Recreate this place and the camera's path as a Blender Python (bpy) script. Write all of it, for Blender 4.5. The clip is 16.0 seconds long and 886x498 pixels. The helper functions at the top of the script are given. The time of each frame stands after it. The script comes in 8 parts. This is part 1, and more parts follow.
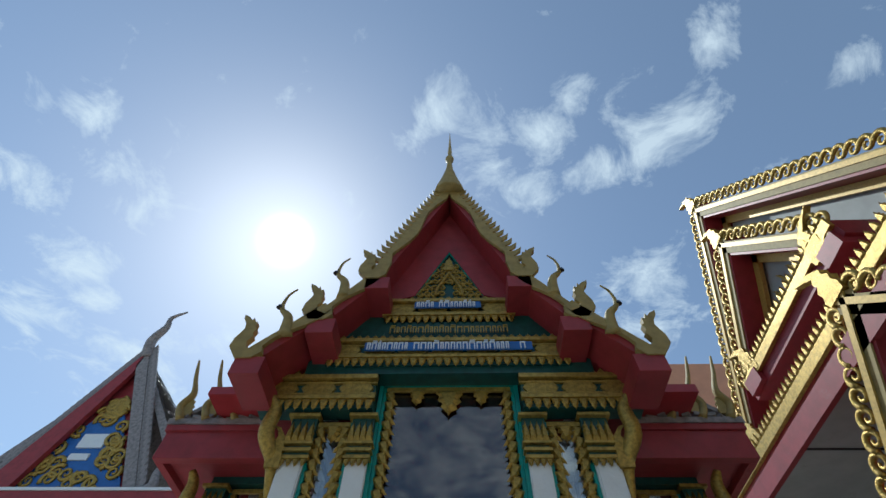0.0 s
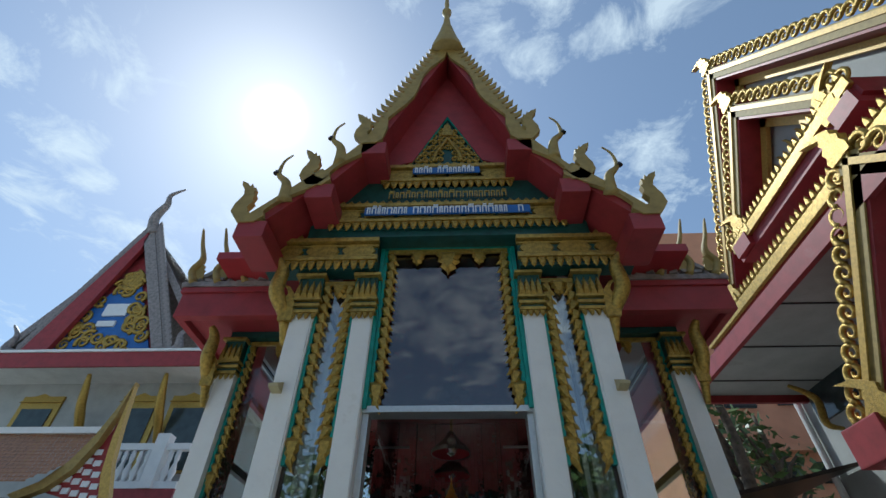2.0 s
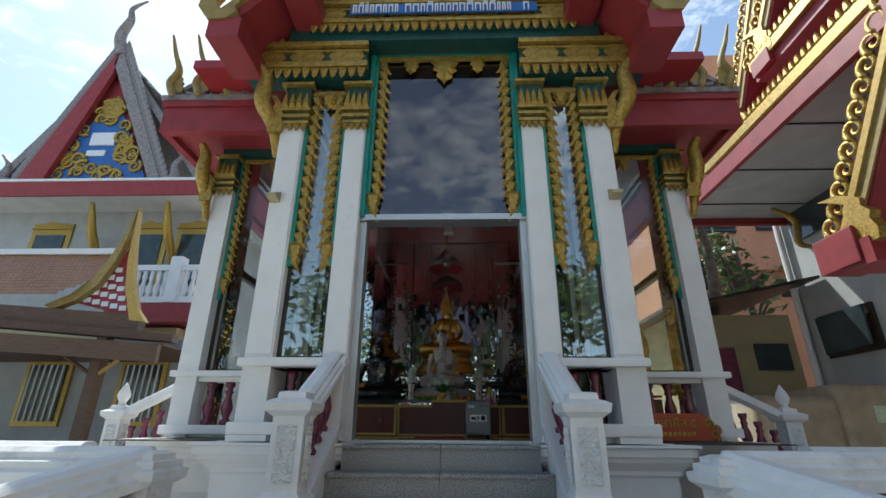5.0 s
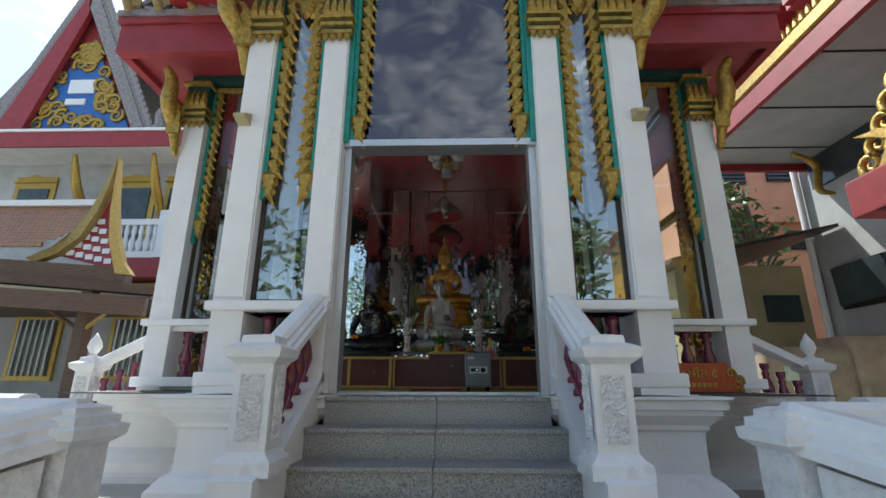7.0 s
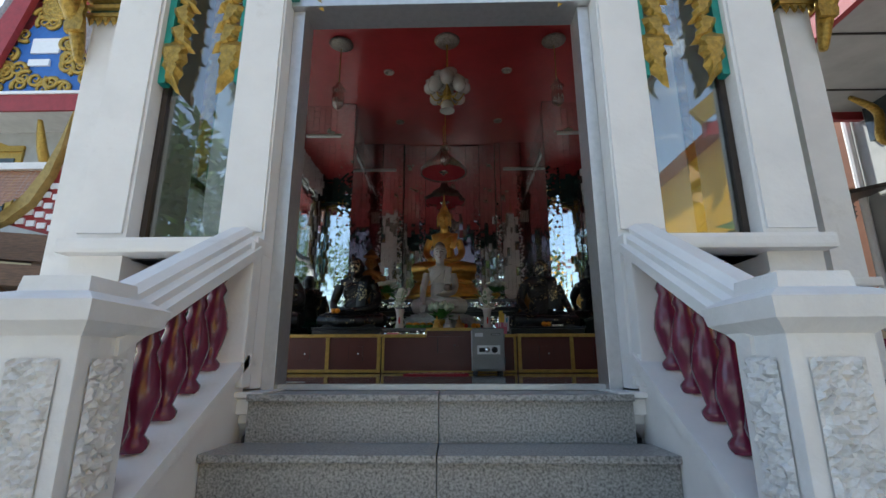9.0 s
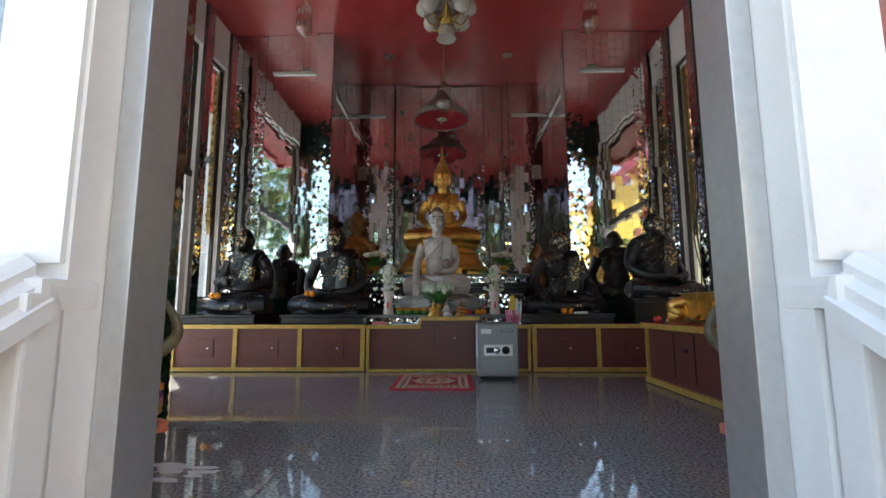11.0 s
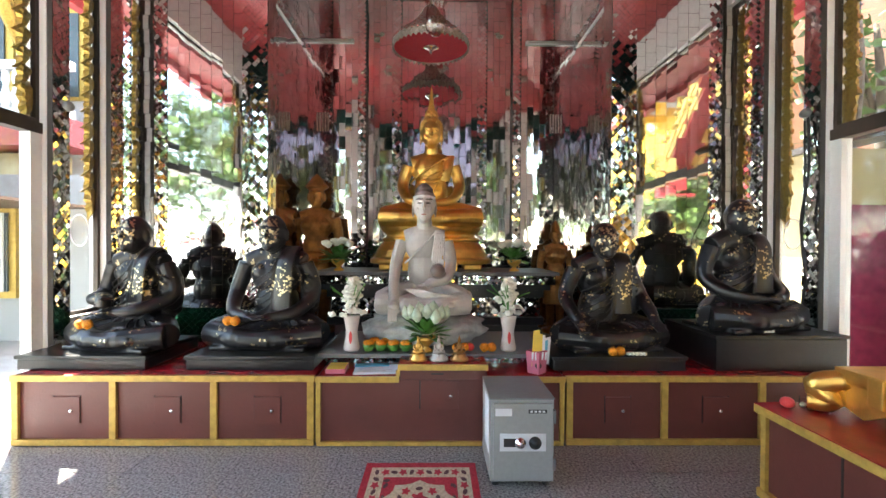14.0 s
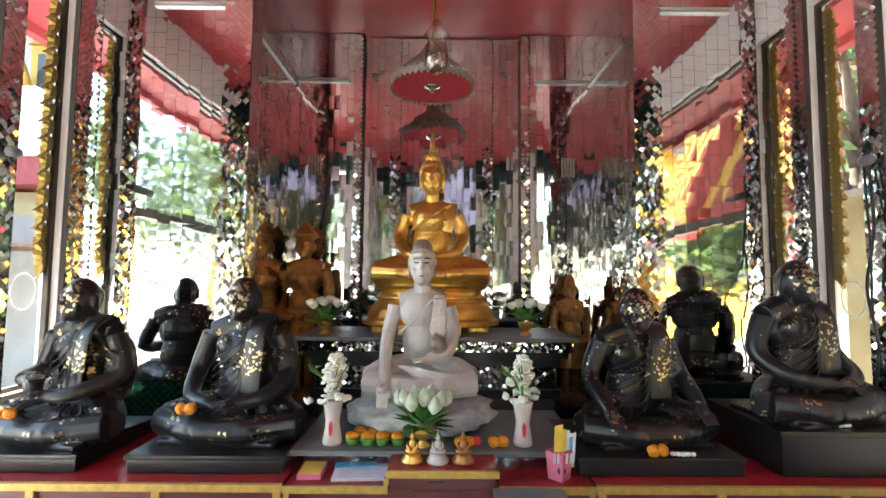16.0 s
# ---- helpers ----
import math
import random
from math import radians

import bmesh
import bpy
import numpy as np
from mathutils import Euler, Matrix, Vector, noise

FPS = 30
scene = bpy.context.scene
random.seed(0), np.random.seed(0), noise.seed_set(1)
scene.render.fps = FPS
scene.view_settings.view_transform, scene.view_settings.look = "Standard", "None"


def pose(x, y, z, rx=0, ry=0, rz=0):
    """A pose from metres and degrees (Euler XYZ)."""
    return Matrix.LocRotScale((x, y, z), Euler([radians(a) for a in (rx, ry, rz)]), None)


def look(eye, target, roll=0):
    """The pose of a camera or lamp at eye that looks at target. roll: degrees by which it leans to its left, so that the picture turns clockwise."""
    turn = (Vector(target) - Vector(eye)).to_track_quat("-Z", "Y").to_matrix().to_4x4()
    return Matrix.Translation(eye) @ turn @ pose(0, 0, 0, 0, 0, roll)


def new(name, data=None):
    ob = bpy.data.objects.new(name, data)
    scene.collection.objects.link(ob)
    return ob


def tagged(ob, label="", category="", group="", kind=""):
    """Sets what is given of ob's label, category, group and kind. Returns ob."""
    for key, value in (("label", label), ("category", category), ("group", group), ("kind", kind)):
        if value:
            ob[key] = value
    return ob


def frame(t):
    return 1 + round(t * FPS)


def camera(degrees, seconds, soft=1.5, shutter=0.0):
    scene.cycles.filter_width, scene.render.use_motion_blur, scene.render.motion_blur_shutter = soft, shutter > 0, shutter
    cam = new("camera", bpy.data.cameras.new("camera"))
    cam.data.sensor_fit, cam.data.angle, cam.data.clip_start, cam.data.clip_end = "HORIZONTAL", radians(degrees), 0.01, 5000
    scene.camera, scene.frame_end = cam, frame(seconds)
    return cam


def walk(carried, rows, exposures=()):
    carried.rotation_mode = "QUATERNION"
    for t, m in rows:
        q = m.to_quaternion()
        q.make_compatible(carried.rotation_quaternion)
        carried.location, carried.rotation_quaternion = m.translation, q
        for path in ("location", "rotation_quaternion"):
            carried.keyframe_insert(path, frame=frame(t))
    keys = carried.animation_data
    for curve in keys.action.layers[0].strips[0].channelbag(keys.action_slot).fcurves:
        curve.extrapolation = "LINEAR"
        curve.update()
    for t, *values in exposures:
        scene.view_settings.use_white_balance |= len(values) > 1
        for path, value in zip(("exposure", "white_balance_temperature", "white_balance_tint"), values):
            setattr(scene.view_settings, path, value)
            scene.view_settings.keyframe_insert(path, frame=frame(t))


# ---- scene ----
cam = camera(87.8, 16.0)
PATH = [
    (0, (0.147, -0.264, 1.551), (0.081, 0.827, 3.225), 2.0),
    (0.5, (0.155, -0.242, 1.537), (0.082, 0.955, 3.138), 1.8),
    (1, (0.136, -0.203, 1.509), (0.064, 1.098, 3.026), 1.4),
    (1.5, (0.14, -0.165, 1.495), (0.069, 1.236, 2.921), 0.9),
    (2, (0.142, -0.129, 1.466), (0.073, 1.364, 2.795), 0.7),
    (2.5, (0.147, -0.096, 1.438), (0.077, 1.48, 2.667), 0.7),
    (3, (0.144, -0.072, 1.411), (0.074, 1.58, 2.535), 0.8),
    (3.5, (0.144, -0.046, 1.371), (0.077, 1.672, 2.392), 0.8),
    (4, (0.141, -0.013, 1.345), (0.078, 1.765, 2.26), 0.5),
    (4.5, (0.14, 0.019, 1.315), (0.079, 1.845, 2.129), 0.4),
    (7, (0.138, 0.67, 1.262), (0.083, 2.589, 1.824), 0.2),
    (7.5, (0.13, 0.997, 1.269), (0.075, 2.919, 1.82), 0.1),
    (8, (0.09, 1.349, 1.283), (0.04, 3.277, 1.812), 0.1),
    (8.5, (0.09, 1.738, 1.276), (0.042, 3.671, 1.787), 0.0),
    (9, (0.065, 2.096, 1.294), (0.02, 4.035, 1.78), -0.1),
    (11.3, (0.031, 3.334, 1.824), (-0.003, 5.32, 2.057), -0.1),
    (11.5, (-0.018, 3.457, 1.823), (-0.035, 5.445, 2.039), 0.2),
    (12, (-0.036, 3.74, 1.962), (-0.052, 5.736, 2.097), 0.3),
    (12.5, (-0.023, 4.017, 2.127), (-0.025, 6.016, 2.187), 0.3),
    (13, (-0.042, 4.295, 2.245), (-0.021, 6.295, 2.252), 0.3),
    (13.5, (-0.048, 4.548, 2.38), (-0.021, 6.547, 2.362), 0.2),
    (14, (-0.029, 4.794, 2.52), (-0.001, 6.794, 2.5), 0.3),
    (14.5, (-0.02, 5.025, 2.584), (0.016, 7.025, 2.596), 0.1),
    (15, (-0.005, 5.181, 2.644), (0.044, 7.18, 2.694), 0.1),
    (15.5, (-0.001, 5.257, 2.683), (0.037, 7.254, 2.779), 0.2),
    (16, (-0.007, 5.322, 2.733), (0.005, 7.318, 2.865), 0.5),
]
EXPOSURES = [(0, 0.15, 5600, 0), (1.5, 0.18, 5600, 0), (4.5, 0.78, 5900, 2), (7, 1.17, 6100, 5), (9, 1.45, 6100, 6), (11.3, 2.8, 6450, 8), (12.0, 3.5, 6800, 10), (13, 3.8, 6800, 10), (16, 3.9, 6700, 11)]
walk(cam, [(t, look(eye, target, roll)) for t, eye, target, roll in PATH], EXPOSURES)

# ---- world, sun and exposure ----
SUN_EL, SUN_AZ = radians(52.75), radians(35.8)   # azimuth measured from +y towards -x
SUN_DIR = Vector((-math.sin(SUN_AZ) * math.cos(SUN_EL), math.cos(SUN_AZ) * math.cos(SUN_EL), math.sin(SUN_EL)))


def build_world():
    w = bpy.data.worlds.new("sky_world")
    scene.world = w
    w.use_nodes = True
    nt = w.node_tree
    nt.nodes.clear()
    N, L = nt.nodes.new, nt.links.new

    def math_node(op, a, b=None):
        n = N("ShaderNodeMath")
        n.operation = op
        for i, v in enumerate((a, b)):
            if v is None:
                continue
            if isinstance(v, (int, float)):
                n.inputs[i].default_value = v
            else:
                L(v, n.inputs[i])
        return n.outputs[0]

    out, bg = N("ShaderNodeOutputWorld"), N("ShaderNodeBackground")
    sky = N("ShaderNodeTexSky")
    sky.sky_type, sky.sun_disc = "NISHITA", False
    sky.sun_elevation, sky.sun_rotation = SUN_EL, -SUN_AZ
    sky.air_density, sky.dust_density, sky.ozone_density = 1.0, 0.5, 0.12
    co = N("ShaderNodeTexCoord")
    sep = N("ShaderNodeSeparateXYZ")
    L(co.outputs["Generated"], sep.inputs[0])
    zz = math_node("MAXIMUM", sep.outputs[2], 0.12)
    comb = N("ShaderNodeCombineXYZ")
    L(math_node("DIVIDE", sep.outputs[0], zz), comb.inputs[0])
    L(math_node("DIVIDE", sep.outputs[1], zz), comb.inputs[1])
    n1 = N("ShaderNodeTexNoise")
    n1.inputs["Scale"].default_value, n1.inputs["Detail"].default_value = 6.5, 10.0
    n1.inputs["Roughness"].default_value, n1.inputs["Distortion"].default_value = 0.66, 0.5
    L(comb.outputs[0], n1.inputs["Vector"])
    # where the cloud banks stand, on the plane of directions (x/z, y/z), with their radius
    banks = [(-0.82, 0.29, 0.10), (-0.80, 0.40, 0.10), (-0.81, 0.52, 0.08), (-1.05, 0.42, 0.12), (-1.06, 0.70, 0.14), (-1.2, 0.82, 0.14), (-1.04, 0.80, 0.10),
             (-0.03, 0.29, 0.09), (0.07, 0.34, 0.10), (0.12, 0.47, 0.10), (0.18, 0.35, 0.09), (-0.09, 0.35, 0.05), (0.24, 0.27, 0.06), (0.41, 0.39, 0.13), (0.48, 0.31, 0.10), (0.36, 0.43, 0.10),
             (0.50, 0.17, 0.07), (0.78, 0.22, 0.06), (0.50, 0.80, 0.14), (0.57, 0.95, 0.13), (-1.05, 1.05, 0.2), (-0.69, 0.96, 0.08),
             (-0.95, 1.75, 0.55), (0.75, 1.9, 0.55), (-2.2, 1.6, 0.5), (0.2, -1.5, 0.7), (-1.6, -1.0, 0.6), (1.4, -0.8, 0.5), (0.4, -0.5, 0.25)]
    total = None
    for bx, by, br in banks:
        d = N("ShaderNodeVectorMath")
        d.operation = "DISTANCE"
        L(comb.outputs[0], d.inputs[0])
        d.inputs[1].default_value = (bx, by, 0)
        m = math_node("SUBTRACT", 1.0, math_node("DIVIDE", d.outputs["Value"], br * 1.35))
        m = math_node("MAXIMUM", m, 0.0)
        total = m if total is None else math_node("MAXIMUM", total, m)
    dens = math_node("ADD", n1.outputs["Fac"], math_node("MULTIPLY", total, 0.27))
    ramp = N("ShaderNodeMapRange")
    ramp.inputs["From Min"].default_value, ramp.inputs["From Max"].default_value = 0.57, 0.82
    L(dens, ramp.inputs["Value"])
    mix = N("ShaderNodeMix")
    mix.data_type = "RGBA"
    L(math_node("MAXIMUM", math_node("MULTIPLY", ramp.outputs[0], 0.78), 0.10), mix.inputs[0])
    L(sky.outputs[0], mix.inputs[6])
    mix.inputs[7].default_value = (6.8, 7.1, 7.3, 1)
    # glow painted into the sky colour: the sun's disc, lens glare and haze
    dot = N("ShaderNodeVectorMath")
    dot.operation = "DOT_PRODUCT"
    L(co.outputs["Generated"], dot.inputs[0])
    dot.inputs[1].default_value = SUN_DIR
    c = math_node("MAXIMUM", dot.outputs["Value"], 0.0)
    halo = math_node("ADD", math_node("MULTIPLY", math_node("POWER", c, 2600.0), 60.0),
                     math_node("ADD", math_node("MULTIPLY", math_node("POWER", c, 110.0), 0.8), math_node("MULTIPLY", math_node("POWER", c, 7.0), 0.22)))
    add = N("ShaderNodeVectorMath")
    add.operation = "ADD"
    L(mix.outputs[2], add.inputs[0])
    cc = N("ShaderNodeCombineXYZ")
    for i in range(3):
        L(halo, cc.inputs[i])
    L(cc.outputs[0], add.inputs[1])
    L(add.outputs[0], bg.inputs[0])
    bg.inputs[1].default_value = 0.104
    L(bg.outputs[0], out.inputs[0])


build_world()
sun_data = bpy.data.lights.new("sun", "SUN")
sun_data.energy, sun_data.angle, sun_data.color = 3.1, radians(0.53), (1.0, 0.95, 0.87)
sun = new("sun", sun_data)
sun.matrix_world = look((0, 0, 40), Vector((0, 0, 40)) - SUN_DIR)


# ---- materials ----
def material(name, color, rough=0.6, metal=0.0, var=0.12, scale=6.0, bump=0.15, bscale=60.0, color2=None, stain=0.0, stain_color=(0.2, 0.19, 0.17), coat=0.0, spec=0.5, stretch=None, rnd=0.0):
    """A painted or plain surface: two scales of tone, fine relief, dirt patches."""
    m = bpy.data.materials.new(name)
    m.use_nodes = True
    nt = m.node_tree
    N, L = nt.nodes.new, nt.links.new
    b = nt.nodes["Principled BSDF"]
    co = N("ShaderNodeTexCoord")
    src = co.outputs["Object"]
    if stretch:
        mp = N("ShaderNodeMapping")
        mp.inputs["Scale"].default_value = stretch
        L(src, mp.inputs[0])
        src = mp.outputs[0]
    n1 = N("ShaderNodeTexNoise")
    n1.inputs["Scale"].default_value, n1.inputs["Detail"].default_value, n1.inputs["Roughness"].default_value = scale, 6.0, 0.6
    L(src, n1.inputs["Vector"])
    mix = N("ShaderNodeMix")
    mix.data_type = "RGBA"
    c2 = color2 or tuple(c * (1 - 2 * var) for c in color)
    mix.inputs[6].default_value, mix.inputs[7].default_value = (*c2, 1), (*color, 1)
    r = N("ShaderNodeMapRange")
    r.inputs["From Min"].default_value, r.inputs["From Max"].default_value = 0.3, 0.6
    L(n1.outputs["Fac"], r.inputs["Value"])
    L(r.outputs[0], mix.inputs[0])
    last = mix.outputs[2]
    if stain:
        n2 = N("ShaderNodeTexNoise")
        n2.inputs["Scale"].default_value, n2.inputs["Detail"].default_value, n2.inputs["Roughness"].default_value = 2.2, 9.0, 0.7
        L(src, n2.inputs["Vector"])
        r2 = N("ShaderNodeMapRange")
        r2.inputs["From Min"].default_value, r2.inputs["From Max"].default_value = 0.62 - stain * 0.1, 0.74
        r2.inputs["To Max"].default_value = min(1.0, 0.4 + stain)
        L(n2.outputs["Fac"], r2.inputs["Value"])
        m2 = N("ShaderNodeMix")
        m2.data_type = "RGBA"
        L(r2.outputs[0], m2.inputs[0])
        L(last, m2.inputs[6])
        m2.inputs[7].default_value = (*stain_color, 1)
        last = m2.outputs[2]
    if rnd:
        oi = N("ShaderNodeObjectInfo")
        hs = N("ShaderNodeHueSaturation")
        r3 = N("ShaderNodeMapRange")
        r3.inputs["To Min"].default_value, r3.inputs["To Max"].default_value = 1 - rnd, 1 + rnd
        L(oi.outputs["Random"], r3.inputs["Value"])
        L(r3.outputs[0], hs.inputs["Value"])
        L(last, hs.inputs["Color"])
        last = hs.outputs[0]
    L(last, b.inputs["Base Color"])
    b.inputs["Roughness"].default_value, b.inputs["Metallic"].default_value = rough, metal
    b.inputs["Coat Weight"].default_value = coat
    b.inputs["Specular IOR Level"].default_value = spec
    if bump:
        nb = N("ShaderNodeTexNoise")
        nb.inputs["Scale"].default_value, nb.inputs["Detail"].default_value = bscale, 4.0
        L(src, nb.inputs["Vector"])
        bp = N("ShaderNodeBump")
        bp.inputs["Strength"].default_value, bp.inputs["Distance"].default_value = bump, 0.01
        L(nb.outputs["Fac"], bp.inputs["Height"])
        L(bp.outputs[0], b.inputs["Normal"])
    return m


def thin_glass(name, tint, gloss=1.0, rough=0.0):
    m = bpy.data.materials.new(name)
    m.use_nodes = True
    nt = m.node_tree
    nt.nodes.clear()
    N, L = nt.nodes.new, nt.links.new
    out, mix = N("ShaderNodeOutputMaterial"), N("ShaderNodeMixShader")
    tr, gl, lw = N("ShaderNodeBsdfTransparent"), N("ShaderNodeBsdfGlossy"), N("ShaderNodeLayerWeight")
    tr.inputs[0].default_value = (*tint, 1)
    gl.inputs["Roughness"].default_value = rough
    lw.inputs[0].default_value = 0.5
    pw, mr = N("ShaderNodeMath"), N("ShaderNodeMapRange")
    pw.operation = "POWER"
    pw.inputs[1].default_value = 4.0
    L(lw.outputs["Facing"], pw.inputs[0])
    L(pw.outputs[0], mr.inputs["Value"])
    mr.inputs["To Min"].default_value, mr.inputs["To Max"].default_value = 0.035 * gloss, 0.85
    L(mr.outputs[0], mix.inputs[0])
    L(tr.outputs[0], mix.inputs[1])
    L(gl.outputs[0], mix.inputs[2])
    L(mix.outputs[0], out.inputs[0])
    return m


def leafed(name, base, rough, fleck_scale, low, high, gold=(0.55, 0.42, 0.2), metal=0.0, spots=()):
    """Dark bronze or lacquer with squares of gold leaf rubbed on, which have edges of their own."""
    m = material(name, base, rough, metal, var=0.3, scale=14, bump=0.08, bscale=60)
    nt = m.node_tree
    N, L = nt.nodes.new, nt.links.new
    b = nt.nodes["Principled BSDF"]
    co = N("ShaderNodeTexCoord")
    vo = N("ShaderNodeTexVoronoi")
    vo.inputs["Scale"].default_value = fleck_scale
    L(co.outputs["Object"], vo.inputs["Vector"])
    big = N("ShaderNodeTexNoise")
    big.inputs["Scale"].default_value, big.inputs["Detail"].default_value = 5.0, 2.0
    L(co.outputs["Object"], big.inputs["Vector"])
    sepc = N("ShaderNodeSeparateColor")
    L(vo.outputs["Color"], sepc.inputs[0])
    mul = N("ShaderNodeMath")
    mul.operation = "MULTIPLY"
    L(sepc.outputs[0], mul.inputs[0])
    L(big.outputs["Fac"], mul.inputs[1])
    r = N("ShaderNodeMapRange")
    r.inputs["From Min"].default_value, r.inputs["From Max"].default_value = low, high
    total = mul.outputs[0]
    for place, radius, amount in spots:
        # worshippers rub the leaf on face and chest
        d = N("ShaderNodeVectorMath")
        d.operation = "DISTANCE"
        L(co.outputs["Object"], d.inputs[0])
        d.inputs[1].default_value = place
        mr = N("ShaderNodeMapRange")
        mr.inputs["From Min"].default_value, mr.inputs["From Max"].default_value = radius, radius * 0.4
        mr.inputs["To Max"].default_value = amount
        L(d.outputs["Value"], mr.inputs["Value"])
        sm = N("ShaderNodeMath")
        L(total, sm.inputs[0])
        L(mr.outputs[0], sm.inputs[1])
        total = sm.outputs[0]
    L(total, r.inputs["Value"])
    old = b.inputs["Base Color"].links[0].from_socket
    mx = N("ShaderNodeMix")
    mx.data_type = "RGBA"
    L(r.outputs[0], mx.inputs[0])
    L(old, mx.inputs[6])
    mx.inputs[7].default_value = (*gold, 1)
    L(mx.outputs[2], b.inputs["Base Color"])
    L(r.outputs[0], b.inputs["Metallic"])
    return m


M_WHITE = material("white_painted_plaster", (0.78, 0.78, 0.77), 0.65, var=0.04, scale=3, bump=0.35, bscale=25, stain=0.12, stain_color=(0.5, 0.48, 0.44))
M_WHITE_OLD = material("flaking_white_plaster", (0.76, 0.76, 0.75), 0.75, var=0.06, scale=4, bump=0.8, bscale=18, stain=0.35, stain_color=(0.42, 0.41, 0.38))
M_ROUGH_WHITE = material("chipped_white_stucco", (0.72, 0.72, 0.71), 0.85, var=0.1, scale=20, bump=1.6, bscale=34, stain=0.15, stain_color=(0.12, 0.12, 0.12))
M_MAROON = material("glossy_maroon_enamel", (0.17, 0.02, 0.055), 0.22, var=0.2, scale=8, bump=0.1, coat=0.4)
M_GRANITE = material("speckled_grey_granite", (0.36, 0.355, 0.34), 0.35, color2=(0.07, 0.07, 0.07), scale=105, bump=0.05, bscale=200, stain=0.15, stain_color=(0.22, 0.21, 0.2))
M_FLOOR = material("polished_grey_granite", (0.36, 0.35, 0.335), 0.028, color2=(0.035, 0.034, 0.033), scale=72, bump=0.0, spec=0.65)
M_RED = material("red_oxide_paint", (0.30, 0.03, 0.035), 0.5, var=0.15, scale=4, bump=0.15, stain=0.1, stain_color=(0.25, 0.12, 0.1))
M_CEIL = material("dark_red_gloss_ceiling", (0.36, 0.03, 0.035), 0.3, var=0.1, scale=3, bump=0.05)
M_GREEN = material("turquoise_green_paint", (0.02, 0.28, 0.23), 0.45, var=0.15, scale=10, bump=0.1)
M_DGREEN = material("dark_green_paint", (0.012, 0.07, 0.06), 0.45, var=0.2, scale=10, bump=0.1)
M_GOLD = material("gold_paint", (0.50, 0.335, 0.075), 0.38, 0.55, var=0.25, scale=18, bump=0.5, bscale=70)
M_GOLD_LEAF = material("gilded_stucco", (0.50, 0.33, 0.07), 0.38, 0.6, var=0.3, scale=25, bump=0.8, bscale=60)
M_CREAM = material("pale_gold_paint", (0.36, 0.26, 0.08), 0.65, 0.0, var=0.15, scale=9, bump=0.3)
M_GILT = material("burnished_gold", (0.82, 0.50, 0.13), 0.34, 0.9, var=0.12, scale=9, bump=0.08, bscale=40)
M_BRONZE = material("brown_gold_bronze", (0.45, 0.22, 0.07), 0.36, 0.6, var=0.25, scale=12, bump=0.15)
M_BLACK = leafed("black_lacquer_with_gold_leaf", (0.012, 0.012, 0.013), 0.33, 62.0, 0.55, 0.565, gold=(0.50, 0.41, 0.25), spots=(((0, -0.14, 0.88), 0.16, 0.27), ((0.11, -0.12, 0.50), 0.22, 0.13), ((-0.12, -0.08, 0.62), 0.14, 0.10)))
M_BLACK_P = material("plain_black_lacquer", (0.012, 0.012, 0.013), 0.3, var=0.3, scale=10, bump=0.1)
M_MARBLE = material("white_marble", (0.50, 0.465, 0.43), 0.35, var=0.1, scale=6, bump=0.1, stain=0.3, stain_color=(0.30, 0.24, 0.20))
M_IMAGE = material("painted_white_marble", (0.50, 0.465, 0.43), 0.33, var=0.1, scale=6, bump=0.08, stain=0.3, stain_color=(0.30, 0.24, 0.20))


def paint_spots(m, spots):
    """Paint laid on small ellipsoidal places of a carved figure: (centre, radii, colour)."""
    nt = m.node_tree
    N, L = nt.nodes.new, nt.links.new
    b = nt.nodes["Principled BSDF"]
    last = b.inputs["Base Color"].links[0].from_socket
    co = N("ShaderNodeTexCoord")
    for place, radii, colour in spots:
        mp = N("ShaderNodeMapping")
        mp.inputs["Location"].default_value = [-p / r for p, r in zip(place, radii)]
        mp.inputs["Scale"].default_value = [1 / r for r in radii]
        L(co.outputs["Object"], mp.inputs[0])
        ln = N("ShaderNodeVectorMath")
        ln.operation = "LENGTH"
        L(mp.outputs[0], ln.inputs[0])
        mr = N("ShaderNodeMapRange")
        mr.inputs["From Min"].default_value, mr.inputs["From Max"].default_value = 1.08, 0.92
        L(ln.outputs["Value"], mr.inputs["Value"])
        mx = N("ShaderNodeMix")
        mx.data_type = "RGBA"
        L(mr.outputs[0], mx.inputs[0])
        L(last, mx.inputs[6])
        mx.inputs[7].default_value = (*colour, 1)
        last = mx.outputs[2]
    L(last, b.inputs["Base Color"])


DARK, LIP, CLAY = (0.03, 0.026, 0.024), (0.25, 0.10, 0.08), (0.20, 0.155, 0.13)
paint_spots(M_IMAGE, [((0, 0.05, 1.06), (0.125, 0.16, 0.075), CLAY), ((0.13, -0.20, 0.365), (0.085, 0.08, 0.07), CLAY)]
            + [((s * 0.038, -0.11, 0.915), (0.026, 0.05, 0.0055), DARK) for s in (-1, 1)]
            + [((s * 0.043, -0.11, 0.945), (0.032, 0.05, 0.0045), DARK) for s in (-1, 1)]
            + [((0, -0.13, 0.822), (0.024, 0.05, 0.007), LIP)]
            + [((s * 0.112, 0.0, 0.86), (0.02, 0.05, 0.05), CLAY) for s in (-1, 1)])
M_MARBLE_G = material("grey_green_marble", (0.5, 0.52, 0.5), 0.4, var=0.25, scale=9, bump=0.2)
M_MIRROR = material("mirror_glass", (0.83, 0.84, 0.83), 0.035, 1.0, var=0.06, scale=3, bump=0.0)
